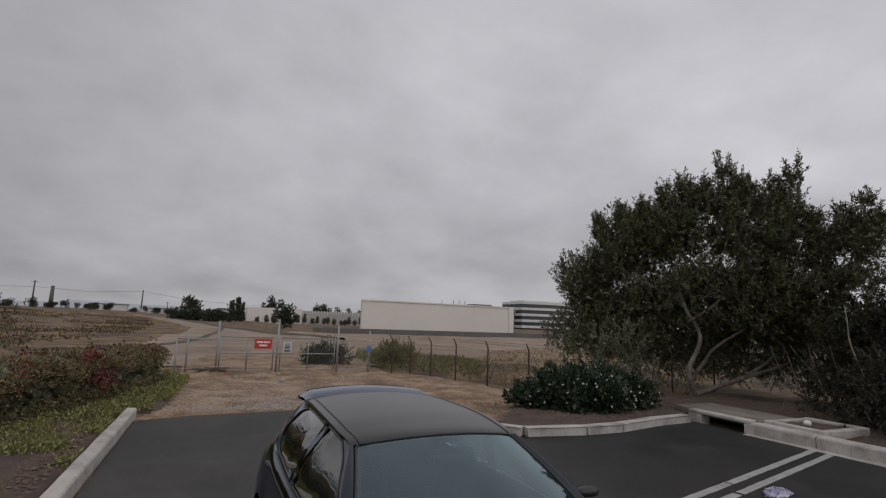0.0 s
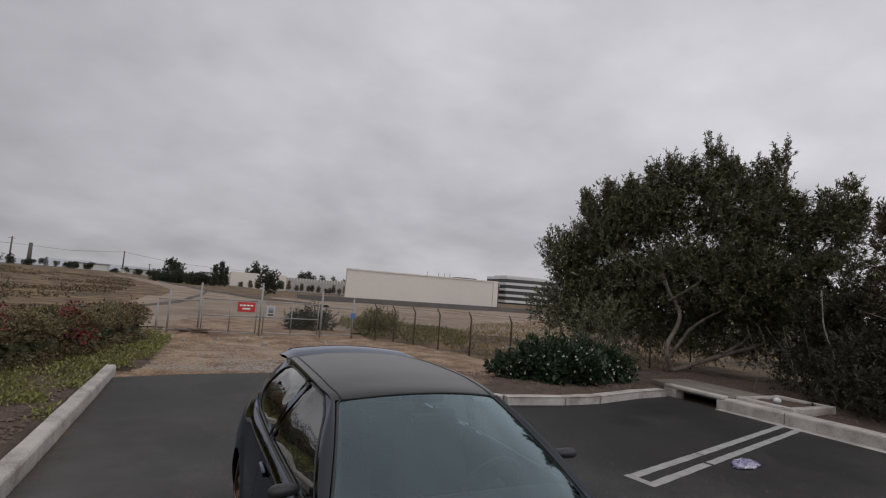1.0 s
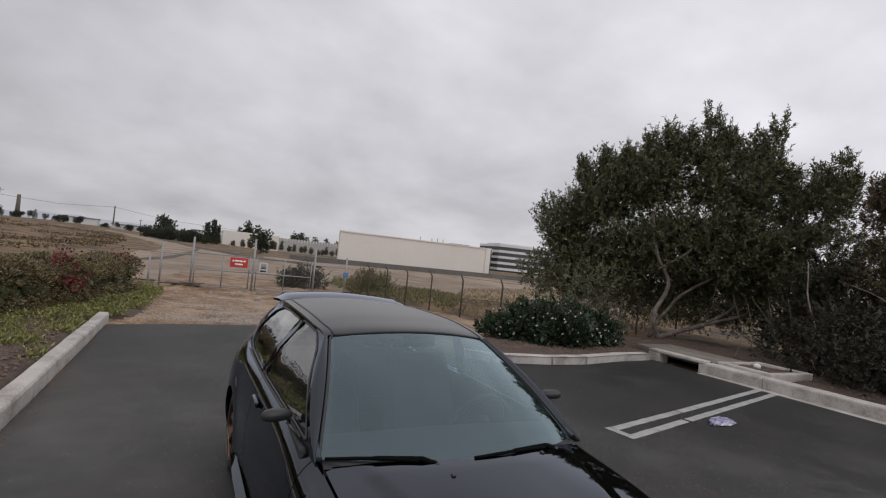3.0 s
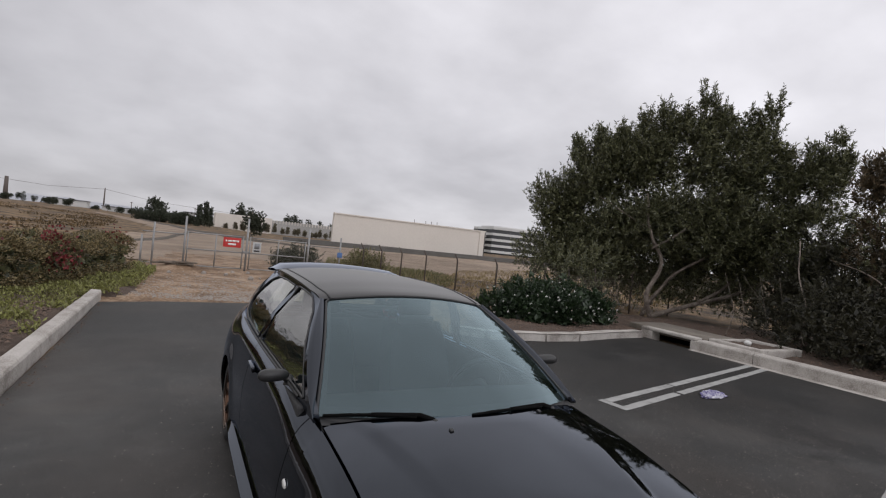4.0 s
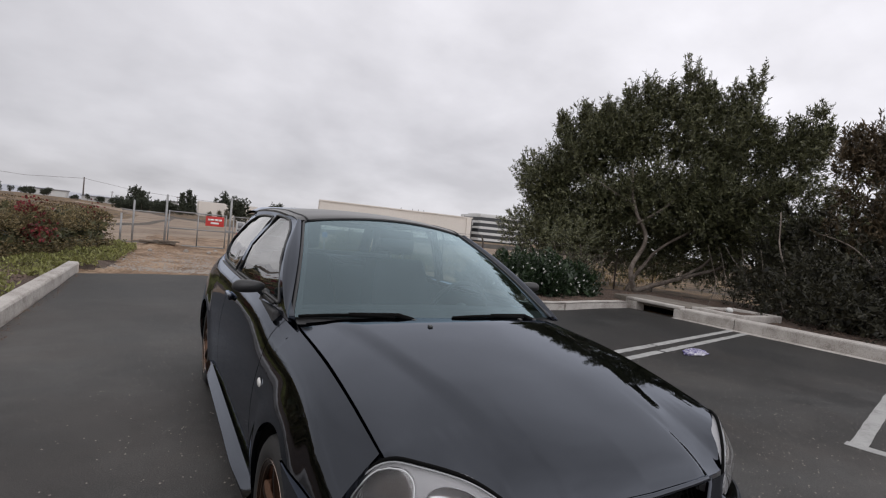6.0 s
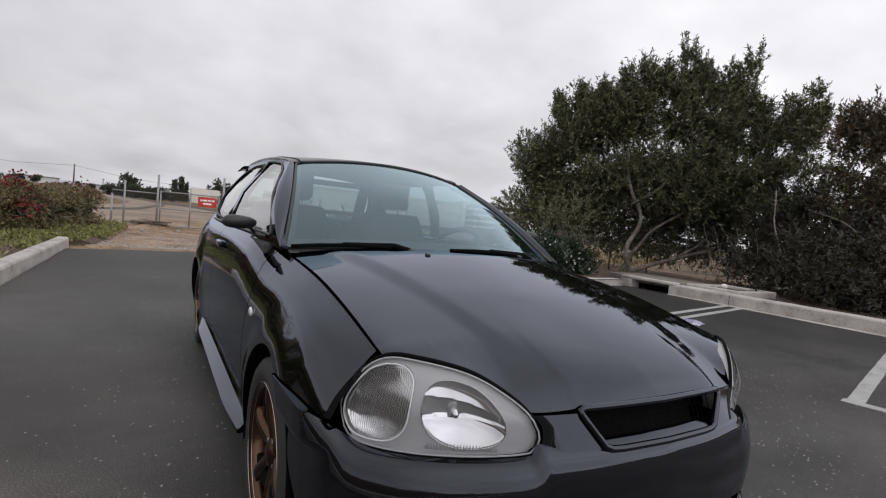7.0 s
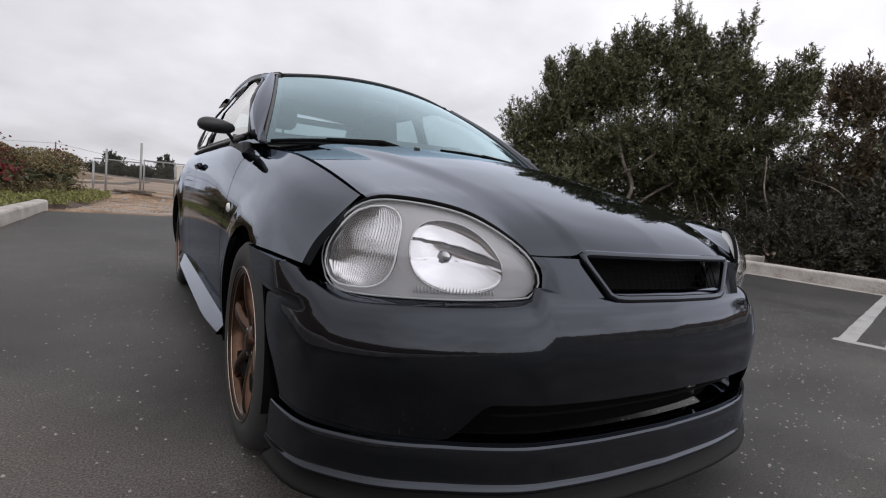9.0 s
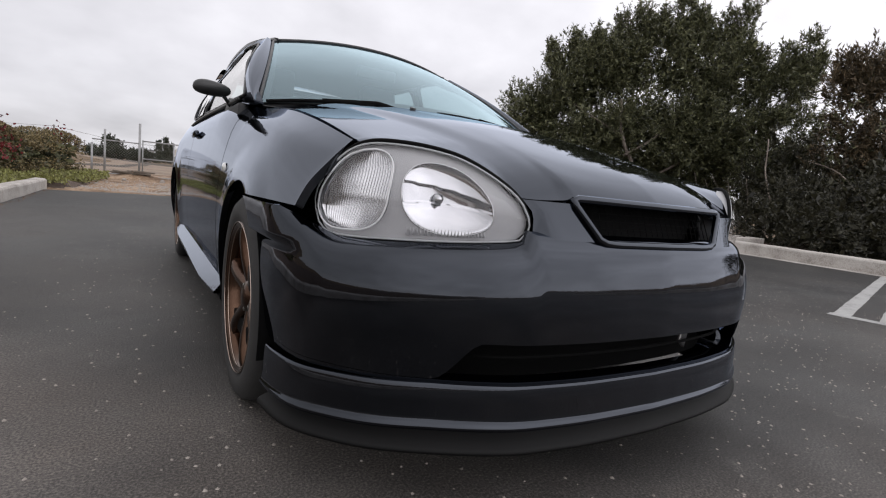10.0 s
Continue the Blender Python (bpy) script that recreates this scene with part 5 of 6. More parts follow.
def build_cabin():
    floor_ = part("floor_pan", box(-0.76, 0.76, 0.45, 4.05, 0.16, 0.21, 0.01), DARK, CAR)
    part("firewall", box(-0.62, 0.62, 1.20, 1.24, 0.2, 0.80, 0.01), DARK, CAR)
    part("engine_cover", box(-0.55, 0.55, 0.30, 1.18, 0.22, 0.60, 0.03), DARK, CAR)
    for s in (1, -1):
        part("door_card", box(s * 0.70 - 0.02, s * 0.70 + 0.02, 1.40, 3.40, 0.25, 0.885, 0.015), DASH, CAR)

    def dash(a, k):
        rows = [(1.12, 0.880), (1.30, 0.905), (1.50, 0.905), (1.58, 0.880), (1.60, 0.80), (1.56, 0.62), (1.5, 0.4)]
        y, z = rows[k]
        return Vector((a * 0.66, y + 0.10 * a * a * (1 if k < 2 else 0.2), z - 0.015 * a * a))
    part("dashboard", sheet(dash, steps(-1, 1, 20), range(7), (0, 0, 1)), DASH, CAR, "dark grey dashboard")
    # driver sits on the +x side
    st = tube([(0.36 + 0.175 * math.cos(t), 1.72 - 0.07 * math.sin(t), 0.84 + 0.165 * math.sin(t)) for t in [2 * math.pi * k / 30 for k in range(30)]], 0.014, 8, closed=True)
    wheel_ = part("steering_wheel", st, TRIM, CAR)
    part("wheel_boss", tube([(0.36, 1.56, 0.79), (0.36, 1.70, 0.84)], [0.04, 0.055], 12), TRIM, wheel_)

    def seat(x, y, tall, name="front_seat"):
        cush = box(x - 0.24, x + 0.24, y, y + 0.50, 0.36, 0.54, 0.05, 3)
        ob = part(name, cush, CLOTH, CAR, "dark cloth bucket seat")
        back = sheet(lambda u, v: Vector((x + u * (0.235 - 0.06 * v**3), y + 0.46 + 0.20 * v - 0.055 * abs(u) ** 2.5, 0.50 + tall * v)), steps(-1, 1, 12), steps(0, 1, 12), (0, -1, 0), 0.10)
        part("backrest", back, CLOTH, ob)
        head = box(-0.125, 0.125, -0.05, 0.05, -0.085, 0.085, 0.04, 3)
        part("headrest", head, CLOTH, ob).matrix_basis = pose(x, y + 0.69, 0.50 + tall + 0.115, -10)
        for s in (0.05, -0.05):
            part("headrest_post", tube([(x + s, y + 0.66, 0.48 + tall), (x + s, y + 0.68, 0.56 + tall)], 0.007, 6), STEEL, ob)
    for x in (-0.36, 0.36):
        seat(x, 1.98, 0.56)
    part("rear_bench", join(box(-0.58, 0.58, 2.92, 3.35, 0.40, 0.55, 0.05, 3), moved(box(-0.58, 0.58, -0.06, 0.06, 0, 0.42, 0.05, 3), pose(0, 3.36, 0.52, -14))), CLOTH, CAR)
    part("cargo_floor", box(-0.62, 0.62, 3.35, 4.02, 0.55, 0.60, 0.01), DASH, CAR)
    bar = shader("bar_paint", (0.05, 0.05, 0.052), 0.4)
    part("cross_bar", tube([(-0.62, 3.42, 1.03), (0.62, 3.42, 1.03)], 0.017, 10), bar, CAR)
    part("cross_bar", tube([(-0.05, 3.42, 1.03), (0.58, 3.46, 0.80)], 0.015, 10), bar, CAR)
    part("rear_view_mirror", box(-0.11, 0.11, 1.86, 1.89, 1.155, 1.215, 0.012), TRIM, CAR)
    lin = sheet(lambda a, y: roof_point(a * 0.97, y) + Vector((0, 0, -0.028)), steps(-1, 1, 16), steps(2.05, 3.5, 10), (0, 0, -1))
    part("headlining", lin, shader("grey_headlining", (0.10, 0.10, 0.098), 0.9), CAR)


build_bumper()
build_lip()
build_grille()
for side_ in (1, -1):
    build_lamp(side_)
    build_flanks(side_)
    build_glasshouse(side_)
    build_mirror(side_)
    for axle in AXLES:
        build_wheel(side_, axle)
build_bonnet()
build_roof()
build_screen()
build_tail()
build_cabin()


def tumblehome(p):
    """The cabin leans in towards the roof and sits a little lower and further forward than its drawing."""
    up = max(0.0, (p.z - 0.905) / 0.41)
    return Vector((p.x * (1 - 0.074 * up), p.y - 0.027 * up, p.z - 0.012 * up))


def shape_cabin(ob, above):
    m = above @ ob.matrix_basis
    back = m.inverted()
    for v in ob.data.vertices:
        v.co = back @ tumblehome(m @ v.co)
    for child in ob.children:
        shape_cabin(child, m)


for panel_ in CAR.children:
    shape_cabin(panel_, Matrix.Identity(4))

# ---------------------------------------------------------------- plants
LEAF_TREE = island_leaf("tree_leaf", (0.013, 0.016, 0.007), (0.205, 0.212, 0.110), 0.34)
LEAF_RED = island_leaf("russet_leaf", (0.030, 0.026, 0.014), (0.175, 0.128, 0.075), 0.42)
LEAF_HEDGE = island_leaf("hedge_leaf", (0.040, 0.030, 0.014), (0.30, 0.235, 0.115), 0.55)
# brownish shrub leaves, with shade under the crowns put into the dark colour
LEAF_SHRUB_SHADE = island_leaf("shaded_shrub_leaf", (0.009, 0.009, 0.005), (0.055, 0.052, 0.028), 0.5)
LEAF_BUSH = island_leaf("bush_leaf", (0.010, 0.021, 0.009), (0.036, 0.062, 0.025), 0.4)
LEAF_IVY = island_leaf("groundcover_leaf", (0.09, 0.082, 0.028), (0.30, 0.31, 0.10), 0.55)
# far leaves lightened towards grey: some haze is put into the colour
LEAF_FAR = island_leaf("far_leaf", (0.030, 0.036, 0.024), (0.070, 0.080, 0.050), 0.7)
LEAF_WEED = island_leaf("weed_leaf", (0.06, 0.065, 0.02), (0.22, 0.20, 0.085), 0.7)
PETAL_RED = island_leaf("crimson_bract", (0.07, 0.008, 0.010), (0.21, 0.024, 0.028), 0.7)
PETAL_WHITE = island_leaf("white_petal", (0.45, 0.45, 0.42), (0.75, 0.75, 0.72), 0.6)
BARK = varied("bark", [(0.38, (0.07, 0.056, 0.046)), (0.5, (0.16, 0.132, 0.11)), (0.62, (0.27, 0.235, 0.20))], 5, 45, rough=0.9, bump=0.8, depth=0.01)


def leaf_mesh(name, origin, along, length, width, rng):
    """Rhombic leaves: numpy arrays of places, directions and sizes to one mesh."""
    n = len(origin)
    along = along / np.linalg.norm(along, axis=1, keepdims=True)
    side = np.cross(along, rng.normal(size=(n, 3)))
    side /= np.linalg.norm(side, axis=1, keepdims=True) + 1e-9
    nrm = np.cross(along, side)
    L, W = length[:, None], width[:, None]
    v = np.empty((n, 4, 3))
    v[:, 0] = origin
    v[:, 1] = origin + along * L * 0.5 + side * W * 0.5 + nrm * L * 0.06
    v[:, 2] = origin + along * L
    v[:, 3] = origin + along * L * 0.5 - side * W * 0.5 + nrm * L * 0.06
    me = bpy.data.meshes.new(name)
    me.vertices.add(n * 4)
    me.vertices.foreach_set("co", v.astype(np.float32).ravel())
    me.loops.add(n * 4)
    me.loops.foreach_set("vertex_index", np.arange(n * 4, dtype=np.int32))
    me.polygons.add(n)
    me.polygons.foreach_set("loop_start", np.arange(0, n * 4, 4, dtype=np.int32))
    me.update(calc_edges=True)
    return me


def crown(name, lobes, shoots, leaves, shoot_len, leaf_len, leaf_wid, material, parent, seed, up=0.6, inner=0.35, floor_z=None, clump=1):
    """Leafy shoots that grow out of a set of round lobes, clump by clump."""
    rng = np.random.default_rng(seed)
    lobes = np.array(lobes, float)
    weight = lobes[:, 3] ** 1.8
    heads = max(1, shoots // clump)
    shoots = heads * clump
    pick = np.repeat(rng.choice(len(lobes), heads, p=weight / weight.sum()), clump)
    d = np.repeat(rng.normal(size=(heads, 3)), clump, axis=0)
    d /= np.linalg.norm(d, axis=1, keepdims=True)
    if clump > 1:
        d += rng.normal(size=(shoots, 3)) * 0.22
        d /= np.linalg.norm(d, axis=1, keepdims=True)
    r = lobes[pick, 3] * (inner + (1 - inner) * rng.random(shoots) ** 0.45) * (0.82 + 0.3 * rng.random(shoots))
    start = lobes[pick, :3] + d * r[:, None]
    grow = d * 0.7 + np.array([0, 0, up]) + rng.normal(size=(shoots, 3)) * 0.28
    grow /= np.linalg.norm(grow, axis=1, keepdims=True)
    ln = shoot_len * (0.5 + rng.random(shoots))
    if floor_z is not None:
        ok = start[:, 2] > floor_z
        start, grow, ln = start[ok], grow[ok], ln[ok]
    m = len(start)
    t = rng.random((m, leaves))
    org = (start[:, None] + grow[:, None] * (t * ln[:, None])[..., None]).reshape(-1, 3)
    along = (grow[:, None] * (0.35 + 0.5 * t)[..., None] + rng.normal(size=(m, leaves, 3)) * 0.55).reshape(-1, 3)
    k = m * leaves
    me = leaf_mesh(name, org, along, leaf_len * (0.6 + 0.8 * rng.random(k)), leaf_wid * (0.7 + 0.6 * rng.random(k)), rng)
    me.materials.append(material)
    ob = new(name, me)
    ob.parent = parent
    return ob


def limb(name, pts, r0, r1, parent, sides=9):
    line = [spline([(i, *p) for i, p in enumerate(pts)], t) for t in steps(0, len(pts) - 1, 5 * (len(pts) - 1))]
    line = [Vector(p) + Vector((noise.noise(Vector(p) * 2.1), noise.noise(Vector(p) * 2.1 + Vector((7, 0, 0))), 0)) * 0.04 for p in line]
    n = len(line)
    return part(name, tube(line, [0.68 * (r0 + (r1 - r0) * i / (n - 1)) for i in range(n)], sides), BARK, parent)


CROWN_A = [(8.63, 10.91, 3.38, 1.04), (9.21, 10.22, 4.25, 0.98), (9.71, 9.59, 4.74, 0.87), (10.17, 9.02, 4.91, 0.93), (10.13, 8.84, 5.50, 0.54), (10.95, 7.97, 5.05, 0.87), (10.74, 7.93, 5.80, 0.47), (11.53, 7.28, 4.62, 0.87), (11.65, 6.78, 5.29, 0.54), (8.98, 10.74, 1.98, 1.26), (9.83, 9.87, 2.75, 1.43), (10.68, 8.85, 3.15, 1.60), (11.52, 7.73, 3.07, 1.60), (11.98, 7.01, 2.96, 1.18), (9.95, 10.3, 1.75, 0.8), (11.9, 8.9, 2.1, 0.9), (12.4, 7.6, 2.05, 0.9)]
CROWN_B = [(11.97, 6.25, 3.59, 0.77), (12.13, 5.71, 4.26, 0.61), (12.16, 5.46, 4.64, 0.32), (12.33, 5.69, 3.00, 1.05), (12.17, 6.15, 2.14, 0.97), (12.57, 5.33, 1.82, 0.97)]
CROWN_C = [(11.20, 4.14, 3.55, 0.44), (11.38, 3.98, 2.90, 0.66), (11.36, 4.20, 2.00, 0.74), (11.53, 3.90, 1.77, 1.00), (11.59, 3.43, 3.14, 1.15), (11.69, 3.38, 2.16, 1.15), (11.79, 2.91, 2.73, 1.29)]

SPIRES_A = [((10.93, 7.94, 5.08), (10.6, 7.87, 6.26)), ((11.68, 6.89, 4.78), (11.52, 6.58, 6.03)), ((10.35, 8.74, 4.93), (10.05, 8.73, 5.9)), ((10.57, 8.46, 4.94), (10.42, 8.36, 5.7)), ((10.01, 9.19, 4.77), (9.81, 9.11, 5.65)), ((9.26, 10.07, 4.42), (8.99, 10.11, 5.21)), ((8.92, 10.46, 4.07), (8.63, 10.51, 4.95)), ((11.17, 7.65, 4.94), (11.01, 7.57, 5.68)), ((9.64, 9.65, 4.6), (9.49, 9.61, 5.22)), ((11.48, 7.23, 4.79), (11.36, 7.1, 5.56))]
SPIRES_B = [((12.25, 5.53, 3.78), (12.1, 5.39, 4.92)), ((12.1, 5.85, 3.77), (11.93, 5.85, 4.68)), ((11.84, 6.34, 3.76), (11.72, 6.38, 4.38))]
SPIRES_C = [((11.19, 4.34, 3.25), (11.1, 4.29, 4.02)), ((11.33, 4.0, 3.26), (11.2, 3.99, 4.09)), ((11.44, 3.69, 3.27), (11.33, 3.69, 4.03))]


def spire_lobes(pairs, r0, r1):
    """Columns of small lobes for upright leafy shoots."""
    out = []
    for a, b in pairs:
        a, b = Vector(a), Vector(b)
        for k in range(6):
            c = a.lerp(b, 0.85 * k / 5)
            out.append((c.x, c.y, c.z, r0 + (r1 - r0) * k / 5))
    return out


def stand(p, grow=1.10):
    """Where a point of the row of trees stands: the row is spread about its middle."""
    return (10.5 + (p[0] - 10.5) * grow + 1.28, 7.5 + (p[1] - 7.5) * grow + 0.93, p[2] * grow, *[r * grow for r in p[3:]])


tree = thing("tree", "dark evergreen tree with a twisting bare trunk", "tree", "trees beside the lot")
limb("trunk", [stand(p) for p in [(10.02, 8.45, 0.0), (9.70, 8.40, 0.70), (10.22, 8.45, 1.55), (9.72, 8.55, 2.4), (9.80, 8.8, 3.4)]], 0.12, 0.05, tree)
limb("limb", [stand(p) for p in [(9.95, 8.40, 0.10), (11.0, 8.1, 0.45), (12.6, 7.6, 0.98), (13.4, 7.3, 1.5)]], 0.115, 0.04, tree)
limb("limb", [stand(p) for p in [(11.3, 8.0, 0.55), (12.2, 7.8, 1.15), (12.5, 7.7, 1.9), (12.2, 7.6, 2.8)]], 0.075, 0.025, tree)
limb("limb", [stand(p) for p in [(9.85, 8.5, 1.9), (10.6, 8.0, 2.6), (11.2, 7.6, 3.8), (11.0, 7.8, 5.0)]], 0.06, 0.015, tree)
limb("limb", [stand(p) for p in [(9.75, 8.55, 2.4), (9.2, 9.6, 3.1), (8.8, 10.4, 3.6)]], 0.05, 0.015, tree)
CROWN_A = [(x, y, z - 0.10 - 0.075 * z - 0.10 * max(0.0, z - 3.5), r * 0.84) for x, y, z, r in CROWN_A]
crown("crown", [stand(p) for p in CROWN_A], 4500, 26, 0.34, 0.105, 0.028, LEAF_TREE, tree, 11, 1.0, clump=14)
crown("inner_foliage", [stand((x, y, z - 0.15, r * 0.60)) for x, y, z, r in CROWN_A], 5200, 14, 0.35, 0.125, 0.055, LEAF_TREE, tree, 12, 0.3, 0.0)
crown("upper_foliage", [stand(p) for p in spire_lobes(SPIRES_A, 0.34, 0.16)], 1700, 24, 0.28, 0.10, 0.028, LEAF_TREE, tree, 13, 1.9)

crown("lower_foliage", [stand(p) for p in ((8.9, 10.8, 1.5, 0.75), (9.9, 10.5, 1.4, 0.8), (10.9, 10.0, 1.4, 0.8), (11.7, 9.4, 1.4, 0.8), (8.2, 11.4, 1.5, 0.6), (9.2, 10.5, 0.95, 0.6), (10.2, 10.0, 0.95, 0.6), (11.1, 9.5, 0.95, 0.6), (12.0, 8.9, 0.95, 0.6), (12.7, 8.2, 0.9, 0.6))] + [(13.4, 13.6, 1.25, 0.75), (14.3, 12.4, 1.25, 0.75), (14.6, 11.3, 1.2, 0.75), (14.8, 10.3, 1.2, 0.75), (14.9, 9.2, 1.2, 0.75), (15.0, 8.2, 1.2, 0.8), (15.1, 7.2, 1.3, 0.8)], 3400, 20, 0.3, 0.09, 0.032, LEAF_TREE, tree, 14, 0.2, 0.1, 0.42)

tree2 = thing("tree", "leaning evergreen tree with thin upright shoots", "tree", "trees beside the lot")
limb("trunk", [stand(p) for p in [(10.3, 9.0, 0.0), (10.6, 8.8, 0.7), (10.9, 8.2, 1.5), (12.0, 6.3, 2.9)]], 0.10, 0.04, tree2)
limb("limb", [stand(p) for p in [(11.7, 6.9, 2.4), (12.1, 5.9, 3.4), (12.15, 5.5, 4.6)]], 0.045, 0.012, tree2)
CROWN_B = [(x, y, z - 0.12 - 0.09 * z, r * 0.74) for x, y, z, r in CROWN_B]
crown("crown", [stand(p) for p in CROWN_B], 1250, 26, 0.30, 0.105, 0.030, LEAF_TREE, tree2, 21, 0.9, clump=10)
crown("upper_foliage", [stand(p) for p in spire_lobes(SPIRES_B, 0.32, 0.15)], 560, 24, 0.28, 0.10, 0.028, LEAF_TREE, tree2, 22, 1.9)

tree3 = thing("tree", "russet-tinged evergreen tree over the kerb", "tree", "trees beside the lot")
limb("trunk", [stand(p) for p in [(10.9, 3.6, 0.0), (10.8, 3.9, 0.8), (11.2, 4.0, 1.9), (11.4, 3.8, 3.0)]], 0.09, 0.04, tree3)
limb("limb", [stand(p) for p in [(9.75, 4.25, 0.05), (9.75, 4.5, 0.7), (10.0, 4.9, 1.5), (10.4, 5.2, 2.3)]], 0.035, 0.02, tree3)
limb("limb", [stand(p) for p in [(10.3, 2.9, 0.05), (10.3, 3.2, 0.9), (10.5, 3.8, 1.6), (10.9, 4.6, 1.9)]], 0.03, 0.015, tree3)
CROWN_C = [(x, y, z - 0.16 - 0.06 * z, r * 0.76) for x, y, z, r in CROWN_C]
crown("crown", [stand(p) for p in CROWN_C], 850, 26, 0.34, 0.10, 0.030, LEAF_RED, tree3, 31, 0.9, clump=10)
crown("upper_foliage", [stand(p) for p in spire_lobes(SPIRES_C, 0.30, 0.14)], 420, 24, 0.28, 0.10, 0.028, LEAF_RED, tree3, 33, 1.9)
crown("lower_foliage", [stand((x, y, z, r * 0.85)) for x, y, z, r in CROWN_C] + [stand((12.2, 4.2, 1.0, 1.0)), stand((12.0, 2.6, 1.2, 1.0))], 260, 14, 0.5, 0.12, 0.045, LEAF_TREE, tree3, 32, 0.3, 0.0)

shrub = thing("shrub", "sparse dark shrubs filling the bed below the trees", "shrub")
LOW = [(11.6, 6.3, 0.5, 0.5), (12.2, 5.2, 0.8, 0.9), (11.2, 4.9, 0.7, 0.6), (11.9, 3.9, 0.7, 0.9), (11.6, 2.6, 0.8, 0.8), (11.2, 1.4, 0.8, 0.9), (12.9, 7.0, 0.6, 0.6), (11.0, 3.3, 0.5, 0.5), (10.6, 5.7, 0.45, 0.4), (13.0, 6.0, 1.6, 1.2), (12.9, 4.4, 1.5, 1.2), (12.8, 2.6, 1.5, 1.3), (12.0, 0.3, 1.4, 1.2), (11.8, -1.5, 1.6, 1.3), (9.9, 4.6, 0.35, 0.5), (9.7, 3.7, 0.4, 0.6), (9.6, 2.7, 0.4, 0.6), (9.7, 1.7, 0.4, 0.6), (9.7, 0.7, 0.4, 0.6), (10.6, 4.6, 0.9, 0.7), (10.5, 3.2, 1.0, 0.8)]
crown("inner_foliage", [(x + 0.5, y, z, r * 0.9) for x, y, z, r in LOW], 1500, 12, 0.4, 0.16, 0.08, LEAF_SHRUB_SHADE, shrub, 42, 0.3, 0.0, 0.1)
crown("foliage", LOW, 3500, 18, 0.30, 0.075, 0.024, LEAF_SHRUB_SHADE, shrub, 41, 0.7, 0.2, 0.12)
for k in range(7):
    rs = random.Random(k)
    x, y = rs.uniform(10.2, 12), rs.uniform(2.0, 7.5)
    limb("stem", [(x, y, 0.05), (x + rs.uniform(-0.2, 0.2), y + rs.uniform(-0.2, 0.3), 0.7), (x + rs.uniform(-0.4, 0.4), y + rs.uniform(-0.2, 0.6), 1.6)], 0.018, 0.006, shrub, 6)

thin = thing("shrub", "thin bare-stemmed shrub at the fence", "shrub")
for k in range(22):
    rs = random.Random(100 + k)
    x, y = rs.uniform(7.6, 9.1), rs.uniform(8.6, 9.3)
    limb("stem", [(x, y, 0.05), (x + rs.uniform(-0.12, 0.12), y, 0.5), (x + rs.uniform(-0.25, 0.25), y + rs.uniform(-0.1, 0.2), 1.1)], 0.012, 0.004, thin, 5)
crown("foliage", [(8.0, 9.1, 1.3, 0.6), (8.7, 9.2, 1.4, 0.6), (7.5, 9.6, 1.3, 0.6)], 210, 18, 0.3, 0.07, 0.022, LEAF_TREE, thin, 51, 0.6, 0.2)

bush = thing("flowering_bush", "low dark green bush dotted with small white flowers", "bush")
BUSH = [(x, y, z * 0.86, r * 0.93) for x, y, z, r in ((5.6, 8.3, 0.35, 0.62), (6.3, 8.3, 0.42, 0.68), (7.0, 8.3, 0.40, 0.66), (7.6, 8.2, 0.30, 0.55), (5.1, 8.7, 0.25, 0.45), (6.0, 8.9, 0.45, 0.6), (6.8, 9.0, 0.42, 0.62), (7.9, 8.5, 0.25, 0.45), (6.6, 7.8, 0.28, 0.45))]
crown("foliage", BUSH, 1900, 20, 0.16, 0.06, 0.026, LEAF_BUSH, bush, 61, 0.5, 0.3, 0.02)
crown("inner_foliage", [(x, y, z, r * 0.85) for x, y, z, r in BUSH], 500, 12, 0.2, 0.14, 0.08, LEAF_BUSH, bush, 62, 0.3, 0.0, 0.05)
rngf = np.random.default_rng(5)
fl = np.array(BUSH)[rngf.integers(0, len(BUSH), 120)]
dv = rngf.normal(size=(120, 3)); dv[:, 2] = abs(dv[:, 2]); dv[:, 1] -= 0.6; dv /= np.linalg.norm(dv, axis=1, keepdims=True)
centre = np.repeat(fl[:, :3] + dv * (fl[:, 3:] + 0.10), 6, axis=0)
me = leaf_mesh("flowers", centre, np.repeat(dv, 6, axis=0) * 0.4 + rngf.normal(size=(720, 3)), np.full(720, 0.034), np.full(720, 0.027), rngf)
me.materials.append(PETAL_WHITE)
fo = tagged(new("flower_cluster", me), "small white five-petalled flowers", kind="stuff")
fo.parent = bush

# clipped hedge with crimson bracts along the verge
hedge = thing("hedge", "clipped hedge with dusty olive leaves and crimson flowers", "hedge")
rng = np.random.default_rng(71)
HL = [(-2.68, 13.7), (-3.29, 11.6), (-3.73, 10.17), (-4.08, 9.05), (-4.7, 7.0), (-5.5, 4.4)]


def hedge_points(n, shell=True):
    t = rng.random(n) * (len(HL) - 1)
    p = np.array([spline([(i, *q) for i, q in enumerate(HL)], v) for v in t])
    a = rng.random(n) * 2 * math.pi
    q = 1 - 0.28 * rng.random(n) ** 2 if shell else 0.8 * rng.random(n)
    cx, sx = np.cos(a), np.sin(a)
    off = np.sign(cx) * abs(cx) ** 0.5 * 0.50 * q
    z = 0.50 + np.sign(sx) * abs(sx) ** 0.5 * 0.46 * q
    z *= 1 + 0.10 * np.sin(t * 5.1) * (z > 0.7)
    nx, ny = np.full(n, 0.957), np.full(n, -0.29)
